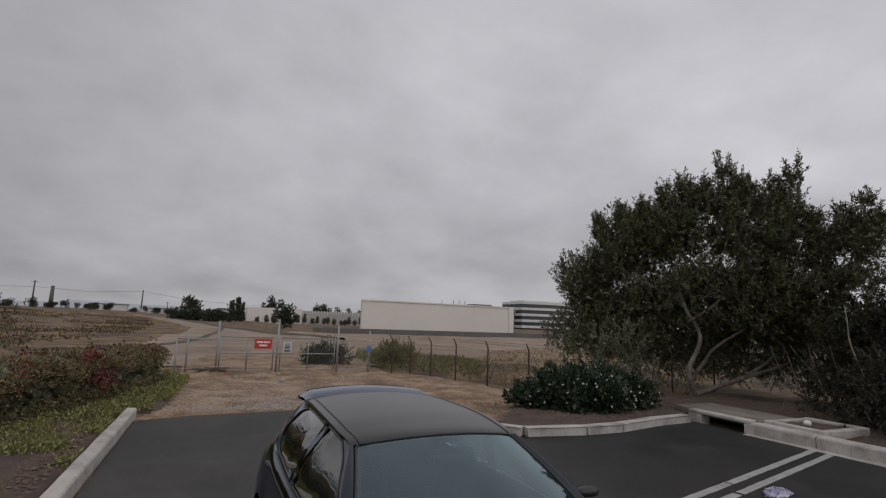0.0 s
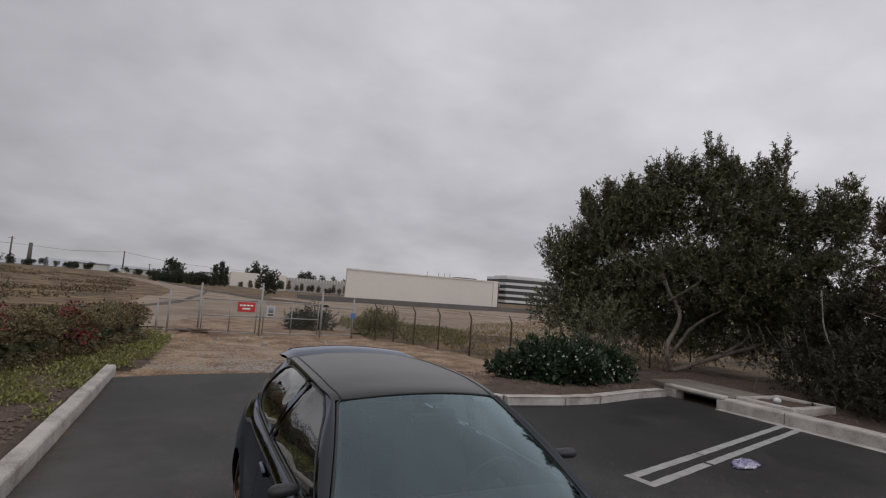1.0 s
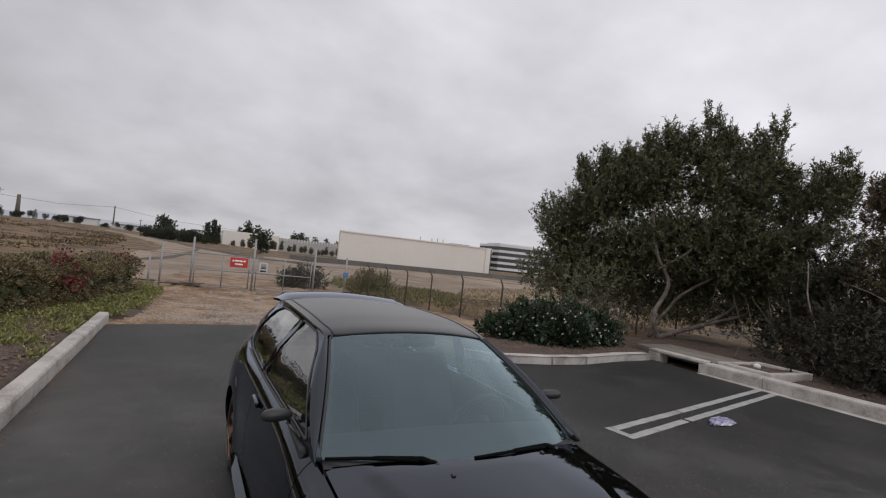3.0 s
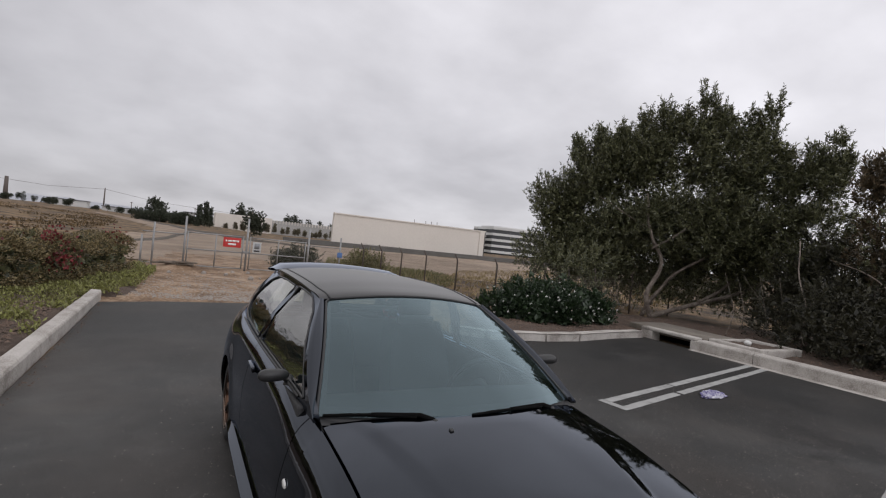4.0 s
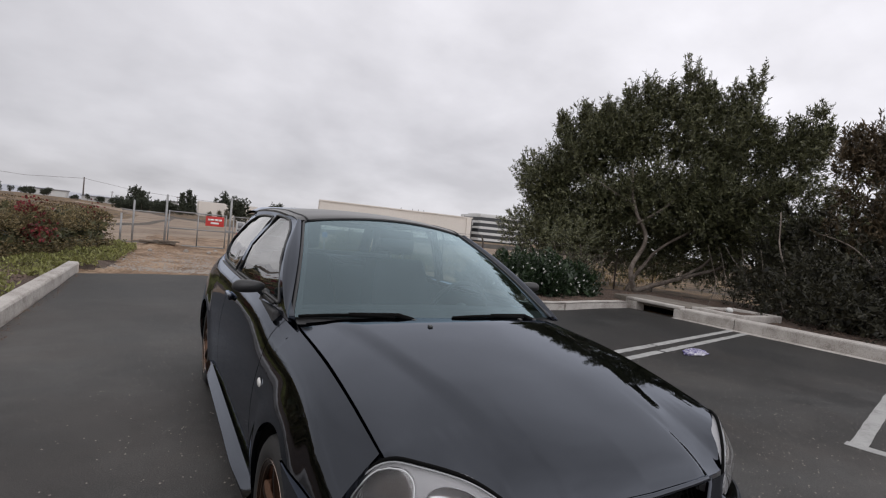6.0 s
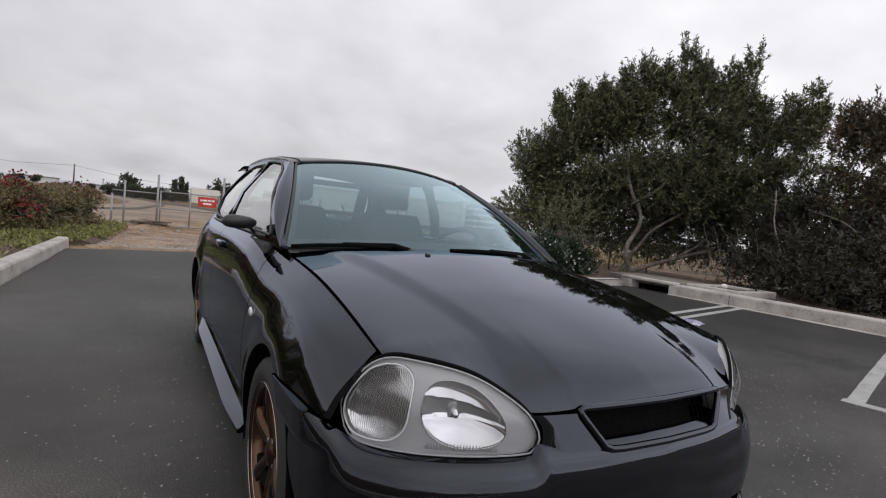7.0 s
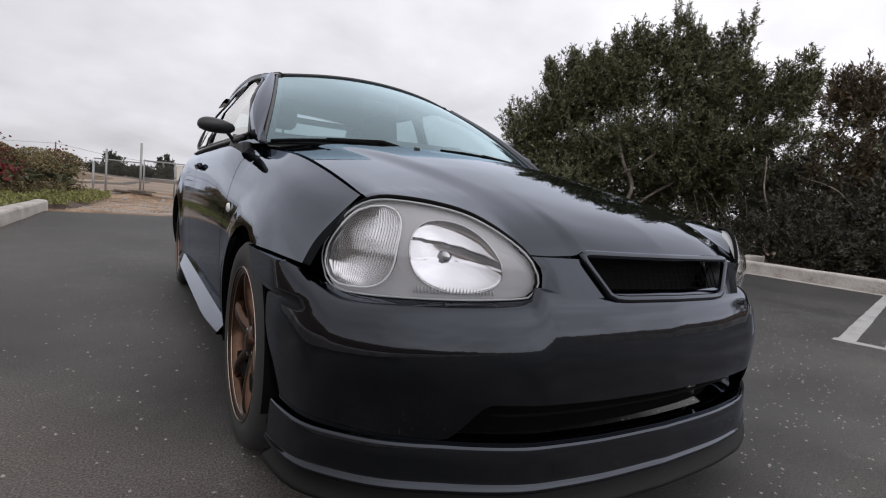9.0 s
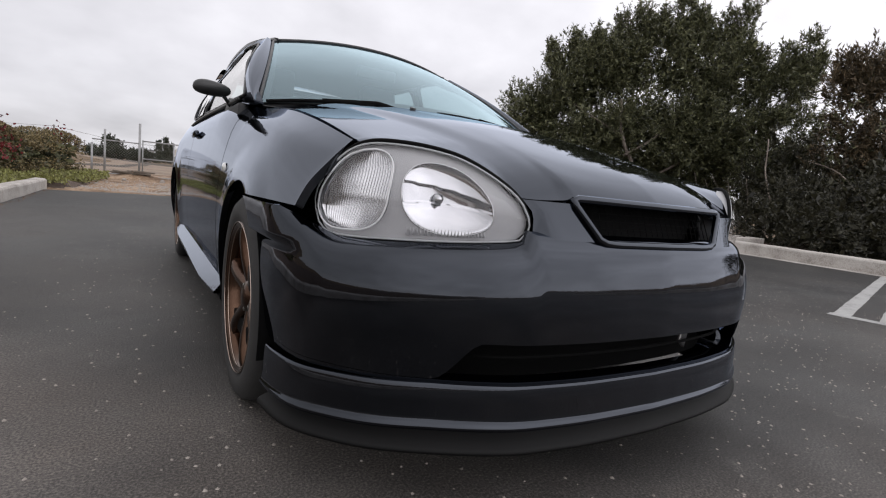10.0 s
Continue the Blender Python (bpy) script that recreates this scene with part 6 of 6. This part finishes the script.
    o = np.stack([p[:, 0] + nx * off, p[:, 1] + ny * off, np.maximum(z, 0.03)], 1)
    d = np.stack([nx * cx, ny * cx, sx + 0.3], 1)
    return o, d


o, d = hedge_points(60000)
n = len(o)
me = leaf_mesh("foliage", o, d + rng.normal(size=(n, 3)) * 0.9, 0.026 + 0.034 * rng.random(n), 0.015 + 0.014 * rng.random(n), rng)
me.materials.append(LEAF_HEDGE)
new("foliage", me).parent = hedge
o, d = hedge_points(4500, False)
me = leaf_mesh("inner_foliage", o, d + rng.normal(size=(4500, 3)), np.full(4500, 0.18), np.full(4500, 0.11), rng)
me.materials.append(LEAF_TREE)
new("inner_foliage", me).parent = hedge
for k, (cx, cy, cz, r, cnt) in enumerate([(-3.40, 10.3, 0.98, 0.20, 100), (-3.30, 10.35, 0.62, 0.24, 150), (-2.75, 12.8, 0.98, 0.24, 50), (-3.95, 8.6, 0.95, 0.26, 50)]):
    c = rng.normal(size=(cnt, 3)) * np.array([r * 0.55, r * 0.9, r * 0.5]) + np.array([cx, cy, cz])
    if cz < 1.0:
        c[:, 0] += 0.15
    me = leaf_mesh("crimson_blossom", c, rng.normal(size=(cnt, 3)) + np.array([0.3, -0.4, 0.6]), np.full(cnt, 0.06), np.full(cnt, 0.045), rng)
    me.materials.append(PETAL_RED)
    tagged(new("crimson_blossom", me), "crimson bougainvillea bracts", kind="stuff").parent = hedge
for k in range(26):
    rs = random.Random(300 + k)
    x, y = spline([(i, *q) for i, q in enumerate(HL)], rs.uniform(0, 5))
    limb("stem", [(x + rs.uniform(-0.3, 0.3), y + rs.uniform(-0.3, 0.3), 0.0), (x, y, 0.5), (x + rs.uniform(-0.3, 0.3), y, 1.0)], 0.02, 0.01, hedge, 5)


# green groundcover on the verge
def cover(name, n, inside, box_, length, material, seed, label, height=0.10, rise=0.9, z0=0.13, clump=(1.3, -0.25)):
    rg = np.random.default_rng(seed)
    xy = np.stack([rg.uniform(box_[0], box_[1], n * 2), rg.uniform(box_[2], box_[3], n * 2)], 1)
    ok = np.array([inside(x, y) and noise.noise(Vector((x * clump[0], y * clump[0], seed))) > clump[1] for x, y in xy])
    xy = xy[ok][:n]
    m = len(xy)
    z = z0 + height * rg.random(m) * np.array([0.7 + 0.8 * noise.noise(Vector((x * 1.5, y * 1.5, 2))) for x, y in xy])
    me = leaf_mesh(name, np.column_stack([xy, z]), rg.normal(size=(m, 3)) * 0.8 + np.array([0, 0, rise]), length * (0.6 + 0.8 * rg.random(m)), length * 0.45 * (0.6 + 0.8 * rg.random(m)), rg)
    me.materials.append(material)
    return tagged(new(name, me), label, kind="stuff")


IVY = in_outline([(-2.59, 6.2), (-2.58, 9.72), (-2.25, 9.85), (-2.0, 10.5), (-1.82, 13.6), (-1.75, 15.5), (-2.5, 15.8), (-2.3, 13.5), (-2.95, 11.3), (-3.4, 9.9), (-3.75, 8.8), (-4.3, 6.9), (-3.4, 6.6)])
cover("groundcover", 22000, IVY, (-4.5, -1.7, 6.1, 15.9), 0.06, LEAF_IVY, 81, "low green trailing groundcover on the verge", 0.16, 0.9, 0.07)
cover("weeds", 5200, in_outline([(4.4, 17.2), (7.0, 14.6), (9, 17), (11, 24), (6, 27), (4.6, 22)]), (4, 11, 14, 27), 0.11, LEAF_WEED, 82, "yellow-green weeds behind the wire fence", 0.2, 1.6, 0.0)
cover("dry_grass", 12000, in_outline([(7.2, 11.2), (6.2, 13.4), (8, 20), (20, 36), (40, 50), (44, 34), (24, 18), (12, 10.2)]), (6, 44, 10, 50), 0.15, island_leaf("straw", (0.14, 0.10, 0.045), (0.38, 0.30, 0.16), 0.9), 83, "dry straw-coloured grass behind the wire fence", 0.15, 1.8, -0.05)
cover("field_tufts", 42000, in_outline([(-5.2, 24), (-6, 50), (-13, 110), (-80, 120), (-70, 50), (-30, 18), (-8, 17)]), (-80, -5, 17, 120), 0.20, island_leaf("brown_tuft", (0.030, 0.021, 0.010), (0.15, 0.098, 0.044), 0.9), 84, "brown tufts over the rising dry field", 0.22, 0.6, 0.0, (0.14, 0.12))
for nm in ("field_tufts", "dry_grass", "weeds"):
    me = bpy.data.objects[nm].data
    for k in range(0, len(me.vertices), 4):
        h = land(me.vertices[k].co.x, me.vertices[k].co.y) + 0.03
        for j in range(4):
            me.vertices[k + j].co.z += h

# scrub beyond the gate
for k, (x, y, z, r, m_) in enumerate([(3.0, 19.2, 0.35, 0.55, LEAF_FAR), (2.4, 19.6, 0.25, 0.4, LEAF_FAR), (5.2, 18.8, 0.35, 0.55, LEAF_WEED), (5.9, 19.6, 0.4, 0.6, LEAF_WEED), (-9.5, 22.0, 1.3, 1.5, LEAF_FAR)]):
    s = thing("scrub", "dusty scrub bush on the open ground", "shrub", "scrub beyond the gate")
    crown("foliage", [(x, y, z, r), (x + r * 0.7, y + 0.2, z * 0.8, r * 0.7), (x - r * 0.6, y, z * 0.8, r * 0.7)], 260, 16, 0.25, 0.09, 0.03, m_, s, 90 + k, 0.7, 0.2, -0.1)


def far_tree(x, y, h, w, kind, seed):
    t = thing("far_tree", {"conifer": "slim dark conifer on the skyline", "round": "dark round-headed tree on the skyline", "cypress": "narrow dark cypress on the skyline"}[kind], "tree", "skyline trees")
    g = land(x, y)
    limb("trunk", [(x, y, g - 0.1), (x, y, g + h * 0.45), (x, y, g + h * 0.92)], h * 0.02 + 0.08, 0.05, t, 6)
    if kind == "conifer":
        lobes = [(x + 0.12 * w * math.sin(k * 2.4), y, g + h * (0.22 + 0.09 * k), w * 0.5 * (1.05 - 0.11 * k)) for k in range(9)]
        crown("crown", lobes, 300, 10, h * 0.07, h * 0.07, h * 0.03, LEAF_FAR, t, seed, 0.1, 0.1)
    elif kind == "cypress":
        lobes = [(x, y, g + h * (0.15 + 0.1 * k), w * 0.5 * (1.0 - 0.07 * k)) for k in range(9)]
        crown("crown", lobes, 320, 10, h * 0.06, h * 0.06, h * 0.03, LEAF_FAR, t, seed, 1.2, 0.1)
    else:
        rs = random.Random(seed)
        lobes = [(x + rs.uniform(-0.35, 0.35) * w, y + rs.uniform(-0.2, 0.2) * w, g + h * rs.uniform(0.22, 0.8), w * rs.uniform(0.14, 0.30)) for _ in range(9)]
        crown("crown", lobes, 420, 12, w * 0.07, w * 0.06, w * 0.035, LEAF_FAR, t, seed, 0.4, 0.2)


far_tree(-11.2, 220, 8.4, 8.5, "round", 201)
for k, (x, y, h, w) in enumerate([(1.3, 120, 4.6, 1.9), (2.6, 121, 5.2, 1.7), (3.6, 122, 4.2, 1.5)]):
    far_tree(x, y, h, w, "cypress", 210 + k)
for k, (x, y, h, w) in enumerate([(12.0, 171, 6.2, 3.0), (14.2, 170, 9.0, 3.0), (17.2, 172, 7.6, 2.6), (28.5, 170, 6.8, 3.2), (31.0, 171, 7.4, 3.4), (33.0, 172, 6.0, 3.0), (35.5, 170, 6.0, 2.8), (40.0, 172, 5.6, 2.4), (43.6, 171, 5.2, 3.0), (45.4, 170, 5.6, 2.2), (84.5, 200, 9.0, 3.4), (88.5, 201, 8.6, 2.6)]):
    far_tree(x, y, h, w, "conifer", 220 + k)
far_tree(6.6, 70, 3.6, 3.4, "round", 240)
far_tree(53.6, 92, 5.2, 4.6, "round", 241)
far_tree(56.5, 96, 4.2, 4.0, "round", 242)
for k in range(20):
    rs = random.Random(500 + k)
    x = -70 + k * 2.9 + rs.uniform(-1.2, 1.2)
    far_tree(x, 205 + rs.uniform(-20, 20), (1.2 + rs.uniform(0.3, 2.4)) * (1.1 - 0.006 * (x + 70)), rs.uniform(1.6, 3.6), "round", 260 + k)
for k in range(9):
    rs = random.Random(560 + k)
    far_tree(-9.8 + k * 1.15, 128 + rs.uniform(-5, 5), rs.uniform(1.9, 2.5), rs.uniform(3, 4.6), "round", 300 + k)

# ---------------------------------------------------------------- fence, gate, buildings, poles
GALV = varied("galvanised_steel", [(0.3, (0.20, 0.20, 0.20)), (0.7, (0.34, 0.34, 0.335))], 6, 60, rough=0.5, bump=0.1, depth=0.002, Metallic=0.4)
RUST = varied("weathered_post", [(0.3, (0.06, 0.05, 0.045)), (0.7, (0.14, 0.115, 0.10))], 6, 60, rough=0.8, bump=0.2, depth=0.002)
STUCCO = varied("cream_wall", [(0.3, (0.56, 0.52, 0.47)), (0.7, (0.66, 0.615, 0.56))], 0.12, 3, rough=0.9, bump=0.1, depth=0.01)
GREYWALL = varied("grey_wall", [(0.3, (0.30, 0.295, 0.28)), (0.7, (0.40, 0.39, 0.37))], 0.1, 3, rough=0.9, bump=0.1, depth=0.01)
DARKGLASS = shader("office_glass", (0.02, 0.023, 0.026), 0.15)


def link_mesh(name, a, b, z0, z1, pitch, wire, material, parent):
    """Chain-link: crossing slanted wires between two ends."""
    a, b = Vector((*a, 0)), Vector((*b, 0))
    d = (b - a).normalized()
    n = Vector((d.y, -d.x, 0))
    w, h = (b - a).length, z1 - z0
    verts, faces = [], []
    for sgn in (1, -1):
        k = -h
        while k < w:
            s0, s1 = max(0, k), min(w, k + h)
            if s1 - s0 > 0.02:
                za, zb = z0 + (s0 - k), z0 + (s1 - k)
                if sgn < 0:
                    za, zb = z0 + z1 - za, z0 + z1 - zb
                p, q = a + d * s0 + Vector((0, 0, za)), a + d * s1 + Vector((0, 0, zb))
                e = (q - p).normalized().cross(n) * wire
                i = len(verts)
                for c in (p + e, p - e + n * wire, p - e - n * wire, q + e, q - e + n * wire, q - e - n * wire):
                    verts.append(c)
                faces += [(i, i + 1, i + 4, i + 3), (i + 1, i + 2, i + 5, i + 4), (i + 2, i, i + 3, i + 5)]
            k += pitch
    me = bpy.data.meshes.new(name)
    me.from_pydata([tuple(v) for v in verts], [], faces)
    me.materials.append(material)
    ob = new(name, me)
    ob.parent = parent
    return ob


GY = 16.6
gate = thing("gate", "closed double chain-link gate across a dirt track", "gate")
for x, h in ((-1.18, 1.62), (0.62, 1.74), (2.60, 1.62)):
    part("post", tube([(x, GY, -0.1), (x, GY, h)], 0.032, 10), GALV, gate)
for x0, x1 in ((-1.10, 0.50), (0.72, 2.50)):
    for z in (0.10, 0.62, 1.13):
        part("rail", tube([(x0, GY, z), (x1, GY, z)], 0.018, 8), GALV, gate)
    for x in (x0, (x0 + x1) / 2, x1):
        part("stile", tube([(x, GY, 0.10), (x, GY, 1.16)], 0.019, 8), GALV, gate)
    link_mesh("wire_mesh", (x0, GY), (x1, GY), 0.10, 1.13, 0.075, 0.0016, GALV, gate)
part("latch", box(0.52, 0.70, GY - 0.03, GY + 0.03, 0.60, 0.68, 0.01), GALV, gate)
side = thing("fence", "short chain-link fence beside the gate", "fence", "wire fences")
for x, h in ((-2.02, 1.35), (-2.32, 0.95), (3.72, 1.42)):
    part("post", tube([(x, GY + 0.02, -0.1), (x, GY + 0.02, h)], 0.028, 10), GALV, side)
for x0, x1 in ((-2.32, -1.2), (2.62, 3.72)):
    for z in (0.12, 1.05):
        part("rail", tube([(x0, GY + 0.02, z), (x1, GY + 0.02, z)], 0.016, 8), GALV, side)
    link_mesh("wire_mesh", (x0, GY + 0.02), (x1, GY + 0.02), 0.10, 1.05, 0.075, 0.0016, GALV, side)

sign = thing("warning_sign", "red rectangular metal sign with white lettering on the gate", "sign")
SX, SZ = 0.17, 0.93
part("plate", box(SX - 0.265, SX + 0.265, GY - 0.045, GY - 0.037, SZ - 0.155, SZ + 0.155, 0.003), varied("sign_red", [(0.3, (0.40, 0.020, 0.018)), (0.7, (0.50, 0.030, 0.026))], 3, 40, rough=0.5, bump=0.05, depth=0.001), sign)
WHITE = shader("sign_white", (0.75, 0.75, 0.73), 0.6)
for x0, x1, z in [(-0.20, -0.15, 0.045), (-0.135, -0.02, 0.045), (0.0, 0.10, 0.045), (0.115, 0.20, 0.045), (-0.12, 0.12, -0.06)]:
    part("lettering_bar", box(SX + x0, SX + x1, GY - 0.049, GY - 0.0455, SZ + z - 0.028, SZ + z + 0.028), WHITE, sign)
notice = thing("notice_board", "small white and grey metal notice on the gate", "sign")
part("plate", box(0.80, 1.06, GY - 0.045, GY - 0.037, 0.66, 1.00, 0.003), shader("notice_white", (0.45, 0.46, 0.46), 0.6), notice)
part("picture", box(0.85, 1.01, GY - 0.049, GY - 0.0455, 0.78, 0.96), shader("notice_grey", (0.22, 0.23, 0.24), 0.6), notice)
part("lettering_bar", box(0.84, 1.02, GY - 0.049, GY - 0.0455, 0.69, 0.74), shader("notice_black", (0.04, 0.04, 0.04), 0.6), notice)
tag = thing("tag", "small blue tag tied to a fence post", "tag")
part("plate", box(3.62, 3.80, GY - 0.02, GY - 0.012, 0.72, 0.90, 0.003), shader("tag_blue", (0.08, 0.16, 0.35), 0.6), tag)

fence = thing("fence", "chain-link fence with angled barbed-wire arms", "fence", "wire fences")
FP = [(3.72, 16.7), (4.51, 16.36), (4.95, 15.7), (5.42, 15.0), (5.92, 14.1), (6.40, 12.85), (6.85, 11.3), (7.6, 10.05), (8.9, 10.55), (10.2, 10.8), (11.7, 10.7), (13.3, 10.5), (14.75, 8.55), (16.1, 5.7), (17.2, 1.3), (17.8, -4.2)]
tips = []
for x, y in FP[1:]:
    g = -0.05
    part("post", tube([(x, y, g), (x, y, 1.10), (x - 0.03, y - 0.02, 1.16), (x - 0.16, y - 0.10, 1.32)], [0.026, 0.026, 0.024, 0.018], 8), RUST, fence)
    tips.append((x - 0.14, y - 0.09, 1.30))
for (x0, y0), (x1, y1) in zip(FP, FP[1:]):
    link_mesh("wire_mesh", (x0, y0), (x1, y1), 0.02, 1.08, 0.065, 0.0018, RUST, fence)
for k in range(2):
    part("barbed_wire", tube([(x + 0.06 * k, y + 0.04 * k, z - 0.07 * k) for x, y, z in tips], 0.004, 4), RUST, fence)

# timber and rubble in front of the gate
rub = thing("rubble_heap", "broken boards and stones heaped by the gate", "rubble")
rr = random.Random(9)
WOODGREY = varied("grey_timber", [(0.3, (0.07, 0.055, 0.042)), (0.7, (0.19, 0.16, 0.13))], 4, 60, rough=0.9, bump=0.5, depth=0.004)
for k in range(9):
    part("board", moved(box(-0.30 * rr.uniform(0.5, 1.1), 0.30 * rr.uniform(0.5, 1.1), -0.05, 0.05, -0.02, 0.02, 0.006), pose(rr.uniform(-1.75, -0.75), rr.uniform(15.75, 16.3), 0.17 + (0.025 * k) % 0.09, rr.uniform(-5, 5), rr.uniform(-4, 4), rr.uniform(-30, 40))), WOODGREY, rub)
for k in range(16):
    b = bmesh.new()
    bmesh.ops.create_icosphere(b, subdivisions=2, radius=rr.uniform(0.03, 0.075))
    for v in b.verts:
        v.co *= 1 + 0.3 * noise.noise(v.co * 12 + Vector((k, 0, 0)))
    part("rock", moved(b, Matrix.Translation((rr.uniform(-2.2, 2.6), rr.uniform(14.2, 16.2), 0.04))), STONE, rub, "", False)

# cream tilt-up wall building
hall = thing("warehouse", "long plain cream warehouse wall", "building")
part("wall", box(20.0, 49.0, 79.3, 79.9, -0.6, 4.75), STUCCO, hall, "", False)
part("rear_hall", box(27.0, 49.0, 79.91, 96, -0.6, 4.7), GREYWALL, hall, "", False)
# end wall's shade is put into a darker wall colour
part("end_wall", box(49.002, 49.4, 79.6, 96, -0.6, 4.7), shader("shaded_end", (0.10, 0.095, 0.09), 0.9), hall, "", False)
part("parapet", box(19.9, 49.15, 79.15, 79.45, 4.75, 4.95), STUCCO, hall, "", False)
part("pilaster", box(47.9, 48.9, 79.15, 79.32, -0.6, 4.75), STUCCO, hall, "", False)
part("roof", box(27.1, 48.9, 80.0, 95.8, 4.705, 4.76), GREYWALL, hall, "", False)
tagged(part("retaining_wall", box(12, 74, 76.4, 77.0, -0.9, 0.25), varied("dark_concrete", [(0.3, (0.09, 0.085, 0.08)), (0.7, (0.15, 0.145, 0.135))], 0.4, 5, rough=0.9, bump=0.2, depth=0.02), None, "", False), "low dark grey retaining wall", kind="structure")

# pale boundary building further off
shed = thing("industrial_shed", "long low pale shed with a vertical-ribbed wall", "building")
part("wall", box(6, 21, 150, 160, -1.0, 3.9), STUCCO, shed, "", False)
part("lower_wall", box(21.01, 42, 150.5, 160, -1.0, 3.4), GREYWALL, shed, "", False)
for k in range(24):
    part("rib", box(21.4 + k * 0.86, 21.6 + k * 0.86, 150.3, 150.5, 2.6, 3.6), STUCCO, shed, "", False)
part("roof", box(6.2, 41.8, 150.6, 159.8, 3.4, 3.42), GREYWALL, shed, "", False)
DRYLEAF = island_leaf("dry_wall_shrub", (0.07, 0.062, 0.04), (0.19, 0.165, 0.11), 0.8)
for k in range(20):
    rs = random.Random(700 + k)
    x = 9 + k * 1.6 + rs.uniform(-0.8, 0.8)
    s = thing("wall_shrub", "tall thin dry shrub before the pale wall", "shrub", "shrubs along the wall")
    h = rs.uniform(0.7, 3.0)
    crown("foliage", [(x, 146, -0.3 + h * q, 0.42 * (1.1 - 0.5 * q)) for q in (0.2, 0.5, 0.8)], 110, 8, 0.4, 0.32, 0.10, DRYLEAF, s, 800 + k, 1.4, 0.1)

# stepped office block
office = thing("office_building", "white stepped office block with dark window bands", "building")
WHITEBAND = varied("white_band", [(0.3, (0.52, 0.52, 0.51)), (0.7, (0.62, 0.62, 0.61))], 0.1, 2, rough=0.7, bump=0.05, depth=0.01)


def band(x0, x1, y0, depth, z0, z1, bow, name, material, out):
    pts = [(x0 + (x1 - x0) * t, y0 - bow * math.sin(math.pi * t) - out) for t in steps(0, 1, 12)]
    loop = pts + [(x1, y0 + depth), (x0, y0 + depth)]
    b = bmesh.new()
    lo = [b.verts.new((x, y, z0)) for x, y in loop]
    hi = [b.verts.new((x, y, z1)) for x, y in loop]
    for i in range(len(loop)):
        j = (i + 1) % len(loop)
        b.faces.new((lo[i], lo[j], hi[j], hi[i]))
    b.faces.new(hi)
    bmesh.ops.recalc_face_normals(b, faces=b.faces[:])
    return part(name, b, material, office, "", False)


for k in range(5):
    z = -1.5 + k * 2.9
    band(134 - 3.0 * k * 0, 168, 208, 18, z, z + 1.7, 4, "window_band", DARKGLASS, 0)
    band(134, 168, 208, 18, z + 1.7, z + 2.9, 4, "white_spandrel", WHITEBAND, 0.8)
band(90, 134, 214, 14, -1.5, 7.6, 0, "lower_block", GREYWALL, 0)
band(88, 134, 214, 14, 7.6, 8.9, 0, "roof_fascia", WHITEBAND, 0.9)
for k in range(9):
    part("window", box(92 + 4.6 * k, 95.6 + 4.6 * k, 213.4, 213.95, 5.2, 7.2), DARKGLASS, office, "", False)
band(112, 122, 216, 8, 8.9, 10.8, 0, "roof_plant", shader("plant_grey", (0.10, 0.10, 0.105), 0.7), 0)
band(136, 160, 210, 12, 13.0, 13.7, 3, "roof_cap", WHITEBAND, 0)
for x in (94, 100, 103, 106, 129):
    part("mast", tube([(x, 214, 8.8), (x, 214, 12.0)], 0.12, 6), RUST, office)


def utility_pole(x, y, h, r, arm, label="slim grey pole on the skyline", name="utility_pole"):
    p = thing(name, label, "pole", "skyline poles")
    g = land(x, y) - 0.2
    part("pole", tube([(x, y, g), (x, y, g + h)], [r, r * 0.7], 8), RUST, p)
    if arm:
        part("crossarm", tube([(x - arm, y, g + h * 0.94), (x + arm, y, g + h * 0.94)], 0.09, 6), RUST, p)


utility_pole(-30.8, 240, 9.2, 0.30, 0)
utility_pole(-61.5, 240, 8.8, 0.85, 0, "thick dark stack on the skyline", "chimney_stack")
utility_pole(-67.4, 240, 10.7, 0.35, 1.2)
utility_pole(62.0, 220, 11.5, 0.14, 0.8, "slim lamp post behind the warehouse", "lamp_post")
utility_pole(-23.0, 260, 5.6, 0.18, 0.6)
utility_pole(1.0, 160, 4.9, 0.10, 0.4)
tagged(part("overhead_wire", join(tube([(-120, 240, 10.2), (-90, 240, 8.6), (-67.4, 240, 9.4), (-49, 240, 8.4), (-30.8, 240, 9.6)], 0.05, 4), tube([(-30.8, 240, 9.6), (-12, 240, 6.8), (20, 242, 5.6)], 0.05, 4)), RUST), "sagging overhead wires between poles", "cable")

# low white sheds and freight at the end of the track
for k, (x0, x1, y, h, c) in enumerate([(-46, -34, 225, 2.2, 0.5), (-30, -20, 230, 1.9, 0.45), (-19, -13, 228, 1.6, 0.3), (-1.6, 1.2, 175, 3.2, 0.35)]):
    sh = thing("low_shed", "distant low pale shed at the field edge", "building", "distant sheds")
    g = land((x0 + x1) / 2, y)
    part("wall", box(x0, x1, y, y + 6, g - 0.5, g + h), shader("shed_pale", (c, c, c * 0.98), 0.8), sh, "", False)
    part("roof", box(x0 - 0.3, x1 + 0.3, y - 0.3, y + 6.3, g + h, g + h + 0.3), shader("shed_roof", (0.16, 0.16, 0.17), 0.7), sh, "", False)
